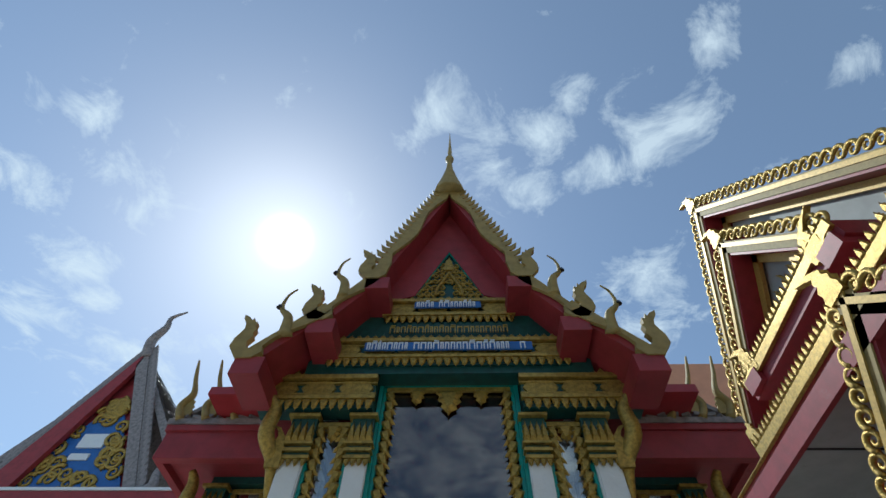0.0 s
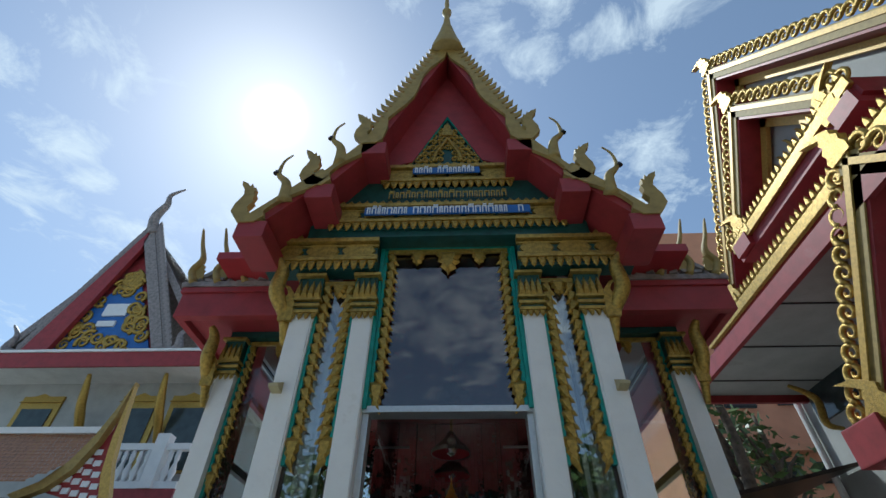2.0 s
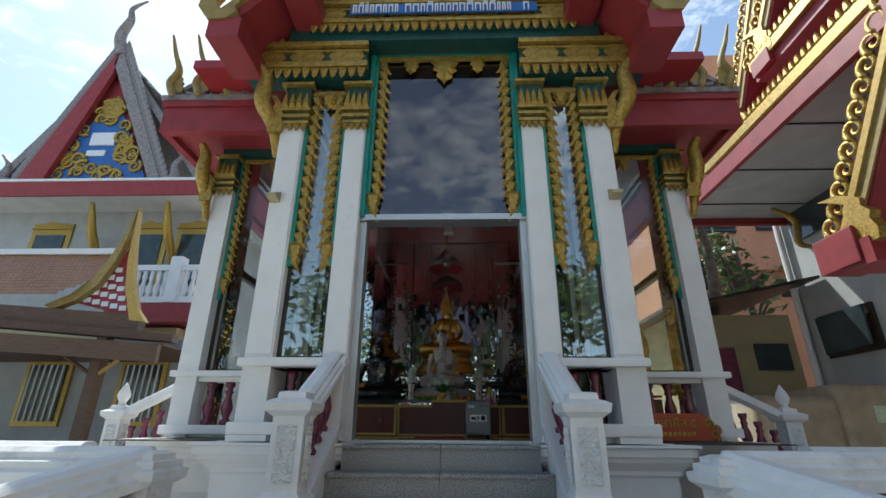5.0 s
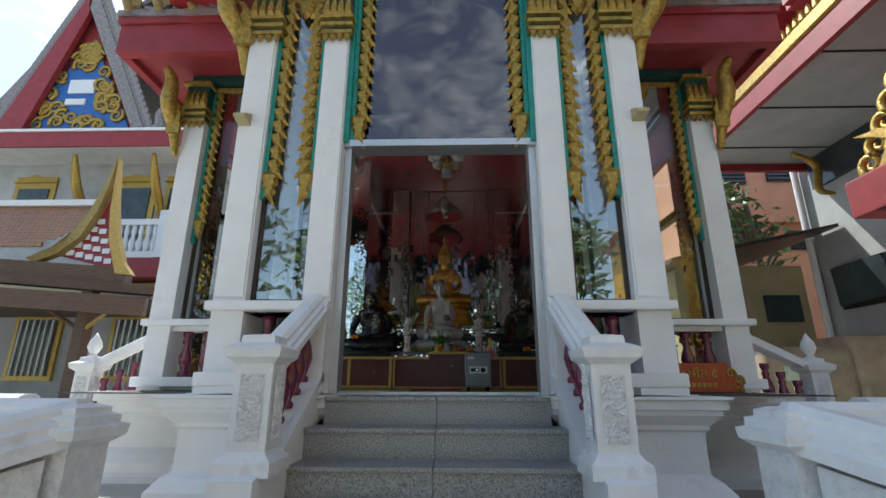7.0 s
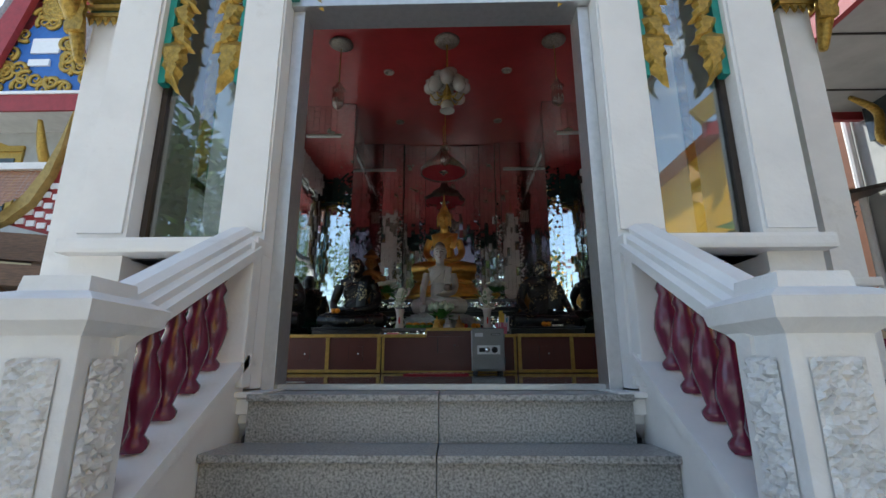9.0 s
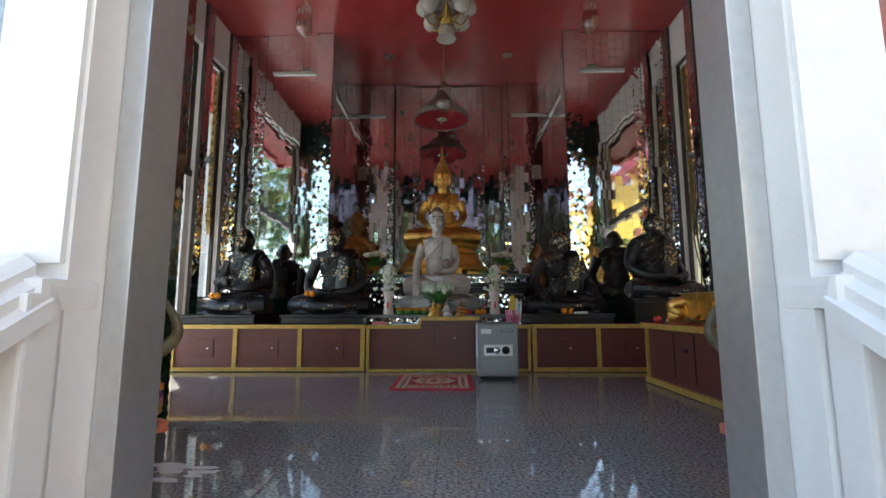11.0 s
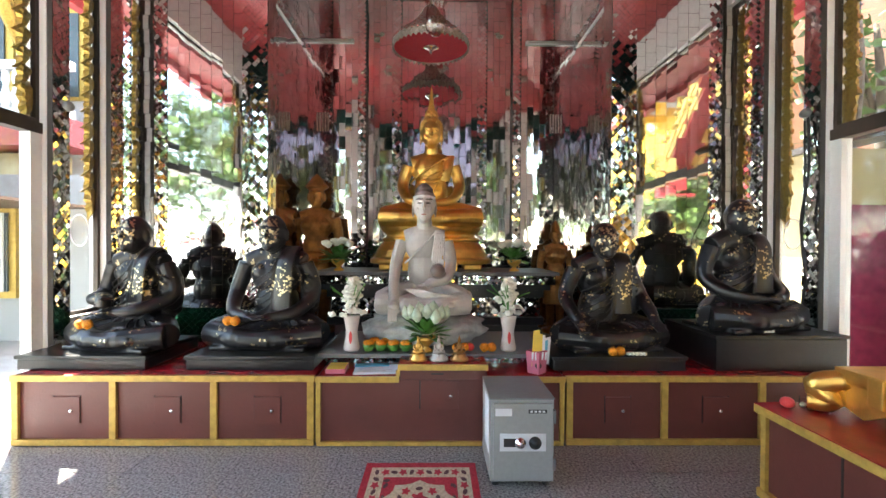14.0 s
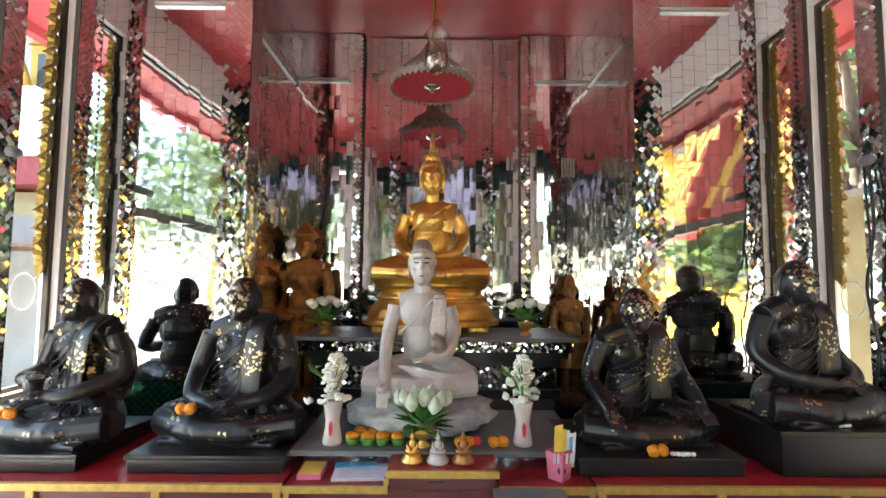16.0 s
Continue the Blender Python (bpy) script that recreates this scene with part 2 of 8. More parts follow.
M_MIRROR_D = material("aged_mirror_glass", (0.62, 0.60, 0.57), 0.09, 1.0, var=0.2, scale=9, bump=0.1, bscale=14)
M_MIRROR_G = material("green_mirror_glass", (0.01, 0.10, 0.05), 0.12, 0.75, var=0.4, scale=14, bump=0.0)
M_GROUT = material("dark_grout", (0.06, 0.055, 0.05), 0.8, bump=0.2)
M_BROWN = material("chocolate_brown_enamel", (0.13, 0.036, 0.028), 0.4, var=0.08, scale=5, bump=0.08)
M_TRIM = material("ochre_gold_trim", (0.55, 0.36, 0.08), 0.45, 0.2, var=0.15, scale=20, bump=0.15)
M_REDTOP = material("red_gloss_tabletop", (0.33, 0.02, 0.025), 0.25, var=0.15, scale=6, bump=0.03)
M_ALU = material("brushed_aluminium", (0.60, 0.60, 0.60), 0.4, 0.8, var=0.05, scale=30, bump=0.05)
M_DARKFRAME = material("dark_bronze_aluminium", (0.07, 0.055, 0.045), 0.4, 0.5, var=0.15, bump=0.05)
M_GLASS = thin_glass("clear_window_glass", (0.95, 0.97, 0.965), 1.2)
M_TINT = thin_glass("dark_tinted_glass", (0.37, 0.32, 0.34), 4.0)
M_FILM = thin_glass("mirror_film_glass", (0.80, 0.84, 0.82), 7.0)
M_LAMPGLASS = thin_glass("clear_lamp_glass", (0.80, 0.78, 0.74), 6.0, 0.05)
M_FROST = material("frosted_lamp_glass", (0.48, 0.45, 0.41), 0.25, var=0.05, bump=0.1)
M_SAFE = material("grey_safe_enamel", (0.31, 0.315, 0.30), 0.4, var=0.04, scale=40, bump=0.1, bscale=120)
M_SAFE_D = material("dark_grey_safe_enamel", (0.16, 0.165, 0.165), 0.42, var=0.06, scale=30, bump=0.1)
M_PLATE = material("pale_metal_plate", (0.72, 0.73, 0.74), 0.3, 0.3, var=0.03, bump=0.0)
M_INK = material("black_ink", (0.02, 0.02, 0.02), 0.5, bump=0.0)
M_CHROME = material("chrome", (0.8, 0.8, 0.8), 0.1, 1.0, var=0.02, bump=0.0)
M_TILE_ROOF = material("orange_brown_roof_tile", (0.36, 0.17, 0.08), 0.6, var=0.2, scale=8, bump=0.2, rnd=0.15)
M_GREY_ROOF = material("grey_scale_roof_tile", (0.30, 0.26, 0.25), 0.45, var=0.3, scale=7, bump=0.2)
M_RED_ROOF = material("red_roof_tile", (0.33, 0.07, 0.05), 0.5, var=0.25, scale=7, bump=0.2)
M_WALL_OLD = material("weathered_white_wall", (0.70, 0.70, 0.67), 0.7, var=0.08, scale=1.5, bump=0.2, stain=0.2, stain_color=(0.45, 0.43, 0.38))
# darker copy of the weathered white wall, with its shade put into the colour
M_WALL_SHADED = material("shaded_white_plaster", (0.40, 0.41, 0.40), 0.7, var=0.1, scale=1.5, bump=0.2, stain=0.2, stain_color=(0.27, 0.26, 0.23))
M_MIRROR_N = material("niche_mirror_glass", (0.80, 0.79, 0.77), 0.05, 1.0, var=0.08, scale=3, bump=0.0)
M_ORANGE = material("peach_painted_wall", (0.62, 0.30, 0.17), 0.7, var=0.08, scale=1.2, bump=0.1, stain=0.1, stain_color=(0.4, 0.25, 0.17))
M_YELLOW = material("yellow_painted_wall", (0.80, 0.46, 0.05), 0.6, var=0.06, scale=1.2, bump=0.1)
M_OCHRE = material("dull_ochre_wall", (0.42, 0.36, 0.2), 0.75, var=0.1, scale=2, bump=0.2)
M_WOOD = material("dark_brown_timber", (0.14, 0.075, 0.04), 0.55, var=0.25, scale=5, bump=0.25, stretch=(1, 1, 8))
M_BLUE = material("bright_blue_paint", (0.03, 0.13, 0.42), 0.45, var=0.1, bump=0.1)
M_BLUEGREY = material("dark_window_glass", (0.05, 0.07, 0.075), 0.12, var=0.2, scale=2, bump=0.0)
M_PAVE = material("pale_concrete_paving", (0.50, 0.48, 0.44), 0.75, var=0.15, scale=2.5, bump=0.3, bscale=40, stain=0.25, stain_color=(0.32, 0.3, 0.27))
M_PLASTIC = material("milky_plastic_wrap", (0.42, 0.33, 0.22), 0.25, var=0.15, scale=3, bump=0.6, bscale=8)
M_LEAF = material("green_leaf", (0.10, 0.17, 0.04), 0.5, var=0.4, scale=3, bump=0.0)
M_LEAF_Y = material("yellow_leaf", (0.4, 0.3, 0.03), 0.5, var=0.3, scale=3, bump=0.0)
M_LEAF2 = material("fresh_green_leaf", (0.09, 0.27, 0.05), 0.4, var=0.3, scale=12, bump=0.0)
M_BARK = material("bark", (0.12, 0.09, 0.06), 0.85, var=0.3, scale=8, bump=0.8)
M_MARIGOLD = material("marigold_petal", (0.85, 0.30, 0.01), 0.6, var=0.25, scale=60, bump=0.8, bscale=90)
M_PETAL = material("white_petal", (0.78, 0.77, 0.66), 0.55, var=0.1, scale=40, bump=0.3)
M_LOTUS = material("green_white_lotus_bud", (0.58, 0.68, 0.50), 0.5, var=0.15, scale=20, bump=0.1)
M_PINK = material("pink_paper", (0.62, 0.16, 0.24), 0.6, bump=0.05)
M_PORCELAIN = material("pale_pink_porcelain", (0.66, 0.58, 0.54), 0.2, var=0.06, scale=12, bump=0.0)
M_PAPER = material("white_paper", (0.75, 0.77, 0.8), 0.7, var=0.03, bump=0.05)
M_YPAPER = material("yellow_card", (0.8, 0.55, 0.08), 0.6, bump=0.0)
M_BPAPER = material("light_blue_card", (0.1, 0.4, 0.6), 0.5, bump=0.0)
M_CARPET = material("red_carpet_pile", (0.50, 0.03, 0.05), 0.95, var=0.2, scale=60, bump=0.8, bscale=220)
M_CARPET_C = material("cream_carpet_pile", (0.62, 0.50, 0.33), 0.95, var=0.2, scale=60, bump=0.8, bscale=220)
M_CARPET_D = material("dark_carpet_pile", (0.12, 0.05, 0.05), 0.95, var=0.2, scale=60, bump=0.8, bscale=220)
M_SILVER = material("silver_tinsel_fabric", (0.40, 0.36, 0.31), 0.42, 0.45, var=0.35, scale=60, bump=1.0, bscale=80)
M_TUSK = material("dark_ivory_horn", (0.20, 0.17, 0.10), 0.25, var=0.4, scale=6, bump=0.2)
M_REDCLOTH = material("red_plastic_flower", (0.7, 0.05, 0.05), 0.5, bump=0.2)
M_SALMON = material("salmon_flower", (0.8, 0.25, 0.15), 0.6, bump=0.4)
M_PURPLE = material("purple_flower", (0.16, 0.04, 0.13), 0.6, bump=0.4)
M_NAVY = material("navy_blue_enamel", (0.012, 0.018, 0.09), 0.3, var=0.1, bump=0.05)
M_CABLE = material("black_cable", (0.015, 0.015, 0.015), 0.5, bump=0.0)
M_SIGN = material("red_brown_sign_board", (0.35, 0.04, 0.03), 0.3, var=0.08, bump=0.05)


# ---- mesh helpers ----
def part(name, bm, mat, parent=None, label="", smooth=False):
    me = bpy.data.meshes.new(name)
    if smooth:
        for fc in bm.faces:
            fc.smooth = True
    bm.normal_update()
    bm.to_mesh(me)
    bm.free()
    me.materials.append(mat)
    ob = new(name, me)
    if parent is not None:
        ob.parent = parent
    if label:
        tagged(ob, label)
    return ob


def share(name, me, parent, m):
    """One more piece on a mesh that others share."""
    ob = new(name, me)
    ob.parent = parent
    ob.matrix_local = m
    return ob


def thing(name, label, category, x=0, y=0, z=0, rz=0, group="", kind=""):
    ob = new(name)
    ob.empty_display_size = 0.1
    ob.matrix_world = pose(x, y, z, 0, 0, rz)
    return tagged(ob, label, category, group, kind)


def setting(name, bm, mat, label="", smooth=False):
    return tagged(part(name, bm, mat, None, "", smooth), label, "", "", "structure")


def box(x0, x1, y0, y1, z0, z1, bm=None, bev=0.0):
    own = bmesh.new() if (bm is None or bev) else bm
    r = bmesh.ops.create_cube(own, size=1.0, matrix=Matrix.Translation(((x0 + x1) / 2, (y0 + y1) / 2, (z0 + z1) / 2)) @ Matrix.Diagonal((abs(x1 - x0), abs(y1 - y0), abs(z1 - z0), 1)))
    if bev:
        bmesh.ops.bevel(own, geom=list(own.edges), offset=bev, segments=2, profile=0.7, affect="EDGES")
        if bm is not None:
            me = bpy.data.meshes.new("t")
            own.to_mesh(me)
            own.free()
            bm.from_mesh(me)
            bpy.data.meshes.remove(me)
            return bm
    return own


def ellipsoid(bm, c, r, seg=16, rot=None):
    m = Matrix.Translation(c) @ (rot or Matrix.Identity(4)) @ Matrix.Diagonal((r[0], r[1], r[2], 1))
    bmesh.ops.create_uvsphere(bm, u_segments=seg, v_segments=max(6, seg * 2 // 3), radius=1.0, matrix=m)
    return bm


def lathe(profile, seg=20, bm=None, c=(0, 0, 0), sx=1.0, sy=1.0):
    """A turned body from (radius, height) pairs."""
    bm = bm or bmesh.new()
    rings = []
    for r, z in profile:
        rings.append([bm.verts.new((c[0] + max(r, 1e-4) * math.cos(2 * math.pi * i / seg) * sx, c[1] + max(r, 1e-4) * math.sin(2 * math.pi * i / seg) * sy, c[2] + z)) for i in range(seg)])
    for a, b in zip(rings, rings[1:]):
        for i in range(seg):
            bm.faces.new((a[i], a[(i + 1) % seg], b[(i + 1) % seg], b[i]))
    bm.faces.new(list(reversed(rings[0])))
    bm.faces.new(rings[-1])
    return bm


def square_lathe(profile, bm=None, c=(0, 0, 0)):
    """A stepped moulding round a rectangle from (half width x, half depth y, height) rows."""
    bm = bm or bmesh.new()
    rings = [[bm.verts.new((c[0] + sx * a, c[1] + sy * b, c[2] + z)) for sx, sy in ((-1, -1), (1, -1), (1, 1), (-1, 1))] for a, b, z in profile]
    for p, q in zip(rings, rings[1:]):
        for i in range(4):
            bm.faces.new((p[i], p[(i + 1) % 4], q[(i + 1) % 4], q[i]))
    bm.faces.new(list(reversed(rings[0])))
    bm.faces.new(rings[-1])
    return bm


def prism(pts, plane, a, b, bm=None):
    """A flat outline given a thickness from a to b. plane 'xz': thickness along y; 'yz': along x; 'xy': along z."""
    bm = bm or bmesh.new()

    def at(u, v, w):
        return {"xz": (u, w, v), "yz": (w, u, v), "xy": (u, v, w)}[plane]

    lo, hi = [bm.verts.new(at(u, v, a)) for u, v in pts], [bm.verts.new(at(u, v, b)) for u, v in pts]
    n = len(pts)
    fs = [bm.faces.new(lo), bm.faces.new(list(reversed(hi)))]
    for i in range(n):
        fs.append(bm.faces.new((lo[i], hi[i], hi[(i + 1) % n], lo[(i + 1) % n])))
    bmesh.ops.recalc_face_normals(bm, faces=fs)
    return bm


def tube(pts, radii, seg=8, bm=None, flat=1.0):
    """A body swept along points with a radius at each."""
    bm = bm or bmesh.new()
    pts = [Vector(p) for p in pts]
    if isinstance(radii, (int, float)):
        radii = [radii] * len(pts)
    rings, up = [], None
    for i, p in enumerate(pts):
        d = (pts[min(i + 1, len(pts) - 1)] - pts[max(i - 1, 0)]).normalized()
        if up is None:
            up = Vector((0, 0, 1)) if abs(d.z) < 0.9 else Vector((0, 1, 0))
        s = d.cross(up).normalized()
        up = s.cross(d).normalized()
        rings.append([bm.verts.new(p + (s * math.cos(2 * math.pi * k / seg) + up * math.sin(2 * math.pi * k / seg) * flat) * radii[i]) for k in range(seg)])
    for a, b in zip(rings, rings[1:]):
        for k in range(seg):
            bm.faces.new((a[k], a[(k + 1) % seg], b[(k + 1) % seg], b[k]))
    bm.faces.new(list(reversed(rings[0])))
    bm.faces.new(rings[-1])
    return bm


def bezier(pts, n=8):
    """A smooth line through the points."""
    out = []
    P = [Vector(p) for p in pts]
    for i in range(len(P) - 1):
        p0, p1, p2, p3 = P[max(i - 1, 0)], P[i], P[i + 1], P[min(i + 2, len(P) - 1)]
        for k in range(n):
            t = k / n
            out.append(0.5 * ((2 * p1) + (p2 - p0) * t + (2 * p0 - 5 * p1 + 4 * p2 - p3) * t * t + (3 * p1 - p0 - 3 * p2 + p3) * t ** 3))
    out.append(P[-1])
    return out


tile_mesh = {}


def mirror_pieces(name, origin, u, v, w, h, tw, th, tilt, mat, parent, rng, gap=0.0012):
    """Mirror tiles as pieces of their own on one shared mesh, each a little out of true."""
    if mat not in tile_mesh:
        tile_mesh[mat] = piece_mesh("mirror_tile", box(-0.5, 0.5, -0.002, 0.002, -0.5, 0.5), mat)
    cols = max(1, round(w / tw))
    tw = w / cols
    for i in range(cols):
        y = -rng.random() * th
        while y < h:
            y0, y1 = max(y, 0), min(y + th, h)
            if y1 - y0 > 0.015:
                share(name, tile_mesh[mat], parent, Matrix.Translation((origin[0] + (i + 0.5) * tw, origin[1] - 0.004, origin[2] + (y0 + y1) / 2)) @ Euler((rng.gauss(0, tilt), 0, rng.gauss(0, tilt))).to_matrix().to_4x4() @ Matrix.Diagonal((tw - 2 * gap, 1, y1 - y0 - 2 * gap, 1)))
            y += th


def tiles_mesh(name, origin, u, v, w, h, tw, th, tilt, mat, parent, gap=0.0012, diamond=False, lift=0.004, rng=random, stagger=True, label=""):
    """Mirror tiles over a rectangle, each with its own small tilt, as one joined part."""
    origin, u, v = Vector(origin), Vector(u).normalized(), Vector(v).normalized()
    n = u.cross(v)
    verts, faces = [], []

    def add(corners):
        cx = sum(c[0] for c in corners) / 4
        cy = sum(c[1] for c in corners) / 4
        a, b = rng.gauss(0, tilt), rng.gauss(0, tilt)
        k = len(verts)
        for x, y in corners:
            x2, y2 = min(max(x, 0), w), min(max(y, 0), h)
            verts.append(tuple(origin + u * x2 + v * y2 + n * (lift + (x - cx) * a + (y - cy) * b)))
        faces.append((k, k + 1, k + 2, k + 3))

    if diamond:
        s = tw / 2 - gap
        rows = int(h / (th / 2)) + 1
        for j in range(rows):
            y = j * th / 2
            x = (tw / 2 if j % 2 else 0)
            while x <= w + 1e-6:
                add([(x - s, y), (x, y - th / 2 + gap), (x + s, y), (x, y + th / 2 - gap)])
                x += tw
    else:
        cols = max(1, round(w / tw))
        tw = w / cols
        for i in range(cols):
            y = -(rng.random() * th if stagger else 0)
            while y < h:
                if min(y + th, h) - max(y, 0) > gap * 3:
                    add([(i * tw + gap, max(y + gap, 0)), ((i + 1) * tw - gap, max(y + gap, 0)), ((i + 1) * tw - gap, min(y + th - gap, h)), (i * tw + gap, min(y + th - gap, h))])
                y += th
    me = bpy.data.meshes.new(name)
    me.from_pydata(verts, [], faces)
    me.materials.append(mat)
    ob = new(name, me)
    ob.parent = parent
    return tagged(ob, label, kind="stuff")


def flame(w, h, lean=0.25, curl=0.3):
    """The outline of a flame-like leaf standing on its base, curling to +x."""
    pts = [(-0.5, 0), (-0.55, 0.18), (-0.42, 0.34), (-0.5, 0.45), (-0.30, 0.58), (-0.34, 0.70), (-0.1, 0.80), (lean * 0.6, 0.93), (lean + curl, 1.0),
           (lean + 0.02, 0.86), (0.16, 0.72), (0.30, 0.62), (0.22, 0.5), (0.42, 0.40), (0.36, 0.26), (0.5, 0.14), (0.42, 0)]
    return [(x * w, y * h) for x, y in pts]


def piece_mesh(name, bm, mat, smooth=False):
    me = bpy.data.meshes.new(name)
    if smooth:
        for fc in bm.faces:
            fc.smooth = True
    bm.to_mesh(me)
    bm.free()
    me.materials.append(mat)
    return me


def relief_leaf(w, h, t=0.03, lean=0.25, curl=0.3):
    """A flame leaf with a raised middle, lying in the xz plane and facing -y."""
    o = flame(w, h, lean, curl)
    bm = bmesh.new()
    lo = [bm.verts.new((x, 0.0, z)) for x, z in o]
    cx, cz = 0.03 * w, 0.42 * h
    hi = [bm.verts.new((cx + (x - cx) * 0.55, -t, cz + (z - cz) * 0.6)) for x, z in o]
    n = len(o)
    for i in range(n):
        bm.faces.new((lo[i], lo[(i + 1) % n], hi[(i + 1) % n], hi[i]))
    bm.faces.new(hi)
    bm.faces.new(list(reversed(lo)))
    bmesh.ops.recalc_face_normals(bm, faces=bm.faces)
    return bm


G, F = 0.36, 1.19          # terrace and temple floor
CEIL = 5.50

# ---- ground, terrace, stairs ----
bm = bmesh.new()
bmesh.ops.create_grid(bm, x_segments=2, y_segments=2, size=400)
setting("ground", bm, M_PAVE, "pale concrete paving round the temple")
bm = box(-14, -1.45, 2.62, 16, 0.004, G)
box(1.45, 14, 2.62, 16, 0.004, G, bm)
box(-1.45, 1.45, 2.55, 4.4, 0.004, G, bm)
setting("terrace", bm, M_PAVE, "raised pale concrete terrace")
for i in range(2):
    setting("terrace_step", box(-1.3, 1.3, 2.55 - 0.3 * (i + 1), 2.55 - 0.3 * i - 0.004, 0.004, G - 0.12 * (i + 1), None, 0.01), M_PAVE, "worn concrete step up to the terrace")

stairs = thing("front_stairs", "speckled grey granite front steps", "stairs", kind="structure")
NOSE = [(4.08, 1.174), (3.85, 0.982), (3.58, 0.795), (3.31, 0.61), (3.04, 0.45)]
for i, (ny, nz) in enumerate(NOSE):
    back = 4.42 if i == 0 else NOSE[i - 1][0] + 0.03
    for sx in (-1, 1):
        hw = 0.80 if i == 0 else 0.858
        x0, x1 = (0.002, hw) if sx > 0 else (-hw, -0.002)
        part("tread", box(x0, x1, ny, back, nz - 0.028, nz, None, 0.006), M_GRANITE, stairs)
        part("riser", box(x0, x1, ny + 0.025, ny + 0.05, (NOSE[i + 1][1] if i < 4 else G) + 0.001, nz - 0.029), M_GRANITE, stairs)

# pedestal of the building: mouldings stepping out to the terrace
PED = [(0.16, 0.0), (0.16, 0.06), (0.12, 0.09), (0.12, 0.17), (0.06, 0.25), (0.03, 0.27), (0.0, 0.30), (0.0, 0.58), (0.03, 0.60), (0.03, 0.63), (0.1, 0.70), (0.1, 0.735), (0.13, 0.74), (0.13, 0.80), (0.16, 0.81), (0.16, 0.83)]


def pedestal(name, x0, x1, y0, y1):
    cx, cy, a, b = (x0 + x1) / 2, (y0 + y1) / 2, (x1 - x0) / 2, (y1 - y0) / 2
    return setting(name, square_lathe([(a + o, b + o, G + 0.002 + z * 0.985) for o, z in PED], None, (cx, cy, 0)), M_WHITE, "white moulded plinth of the shrine")


pedestal("plinth_front_1", -1.92, -0.9, 4.26, 5.4)
pedestal("plinth_front_2", 0.9, 1.92, 4.26, 5.4)
pedestal("plinth_wing_1", -3.3, -2.14, 5.45, 9.9)
pedestal("plinth_wing_2", 2.14, 3.3, 5.45, 9.9)
setting("plinth_core", box(-2.0, 2.0, 4.43, 10.6, G, F - 0.004), M_WHITE, "white plinth under the hall")

# interior floor slabs: polished granite, 0.6 m slabs
floor = tagged(part("floor", box(-3.05, 3.05, 4.44, 10.4, F - 0.012, F - 0.003), M_GROUT), "polished grey granite floor of the shrine", "", "", "structure")

# ---- walls of the shrine ----
YF, YW, YB, YN = 4.2, 5.62, 8.95, 10.44     # front, wing front, side back wall, niche back
SILL, HEAD = 1.80, 4.90


def wall(name, *boxes, mat=None, label="white plastered wall of the shrine"):
    b = bmesh.new()
    for bx in boxes:
        box(*bx, b)
    return setting(name, b, mat or M_WHITE, label)


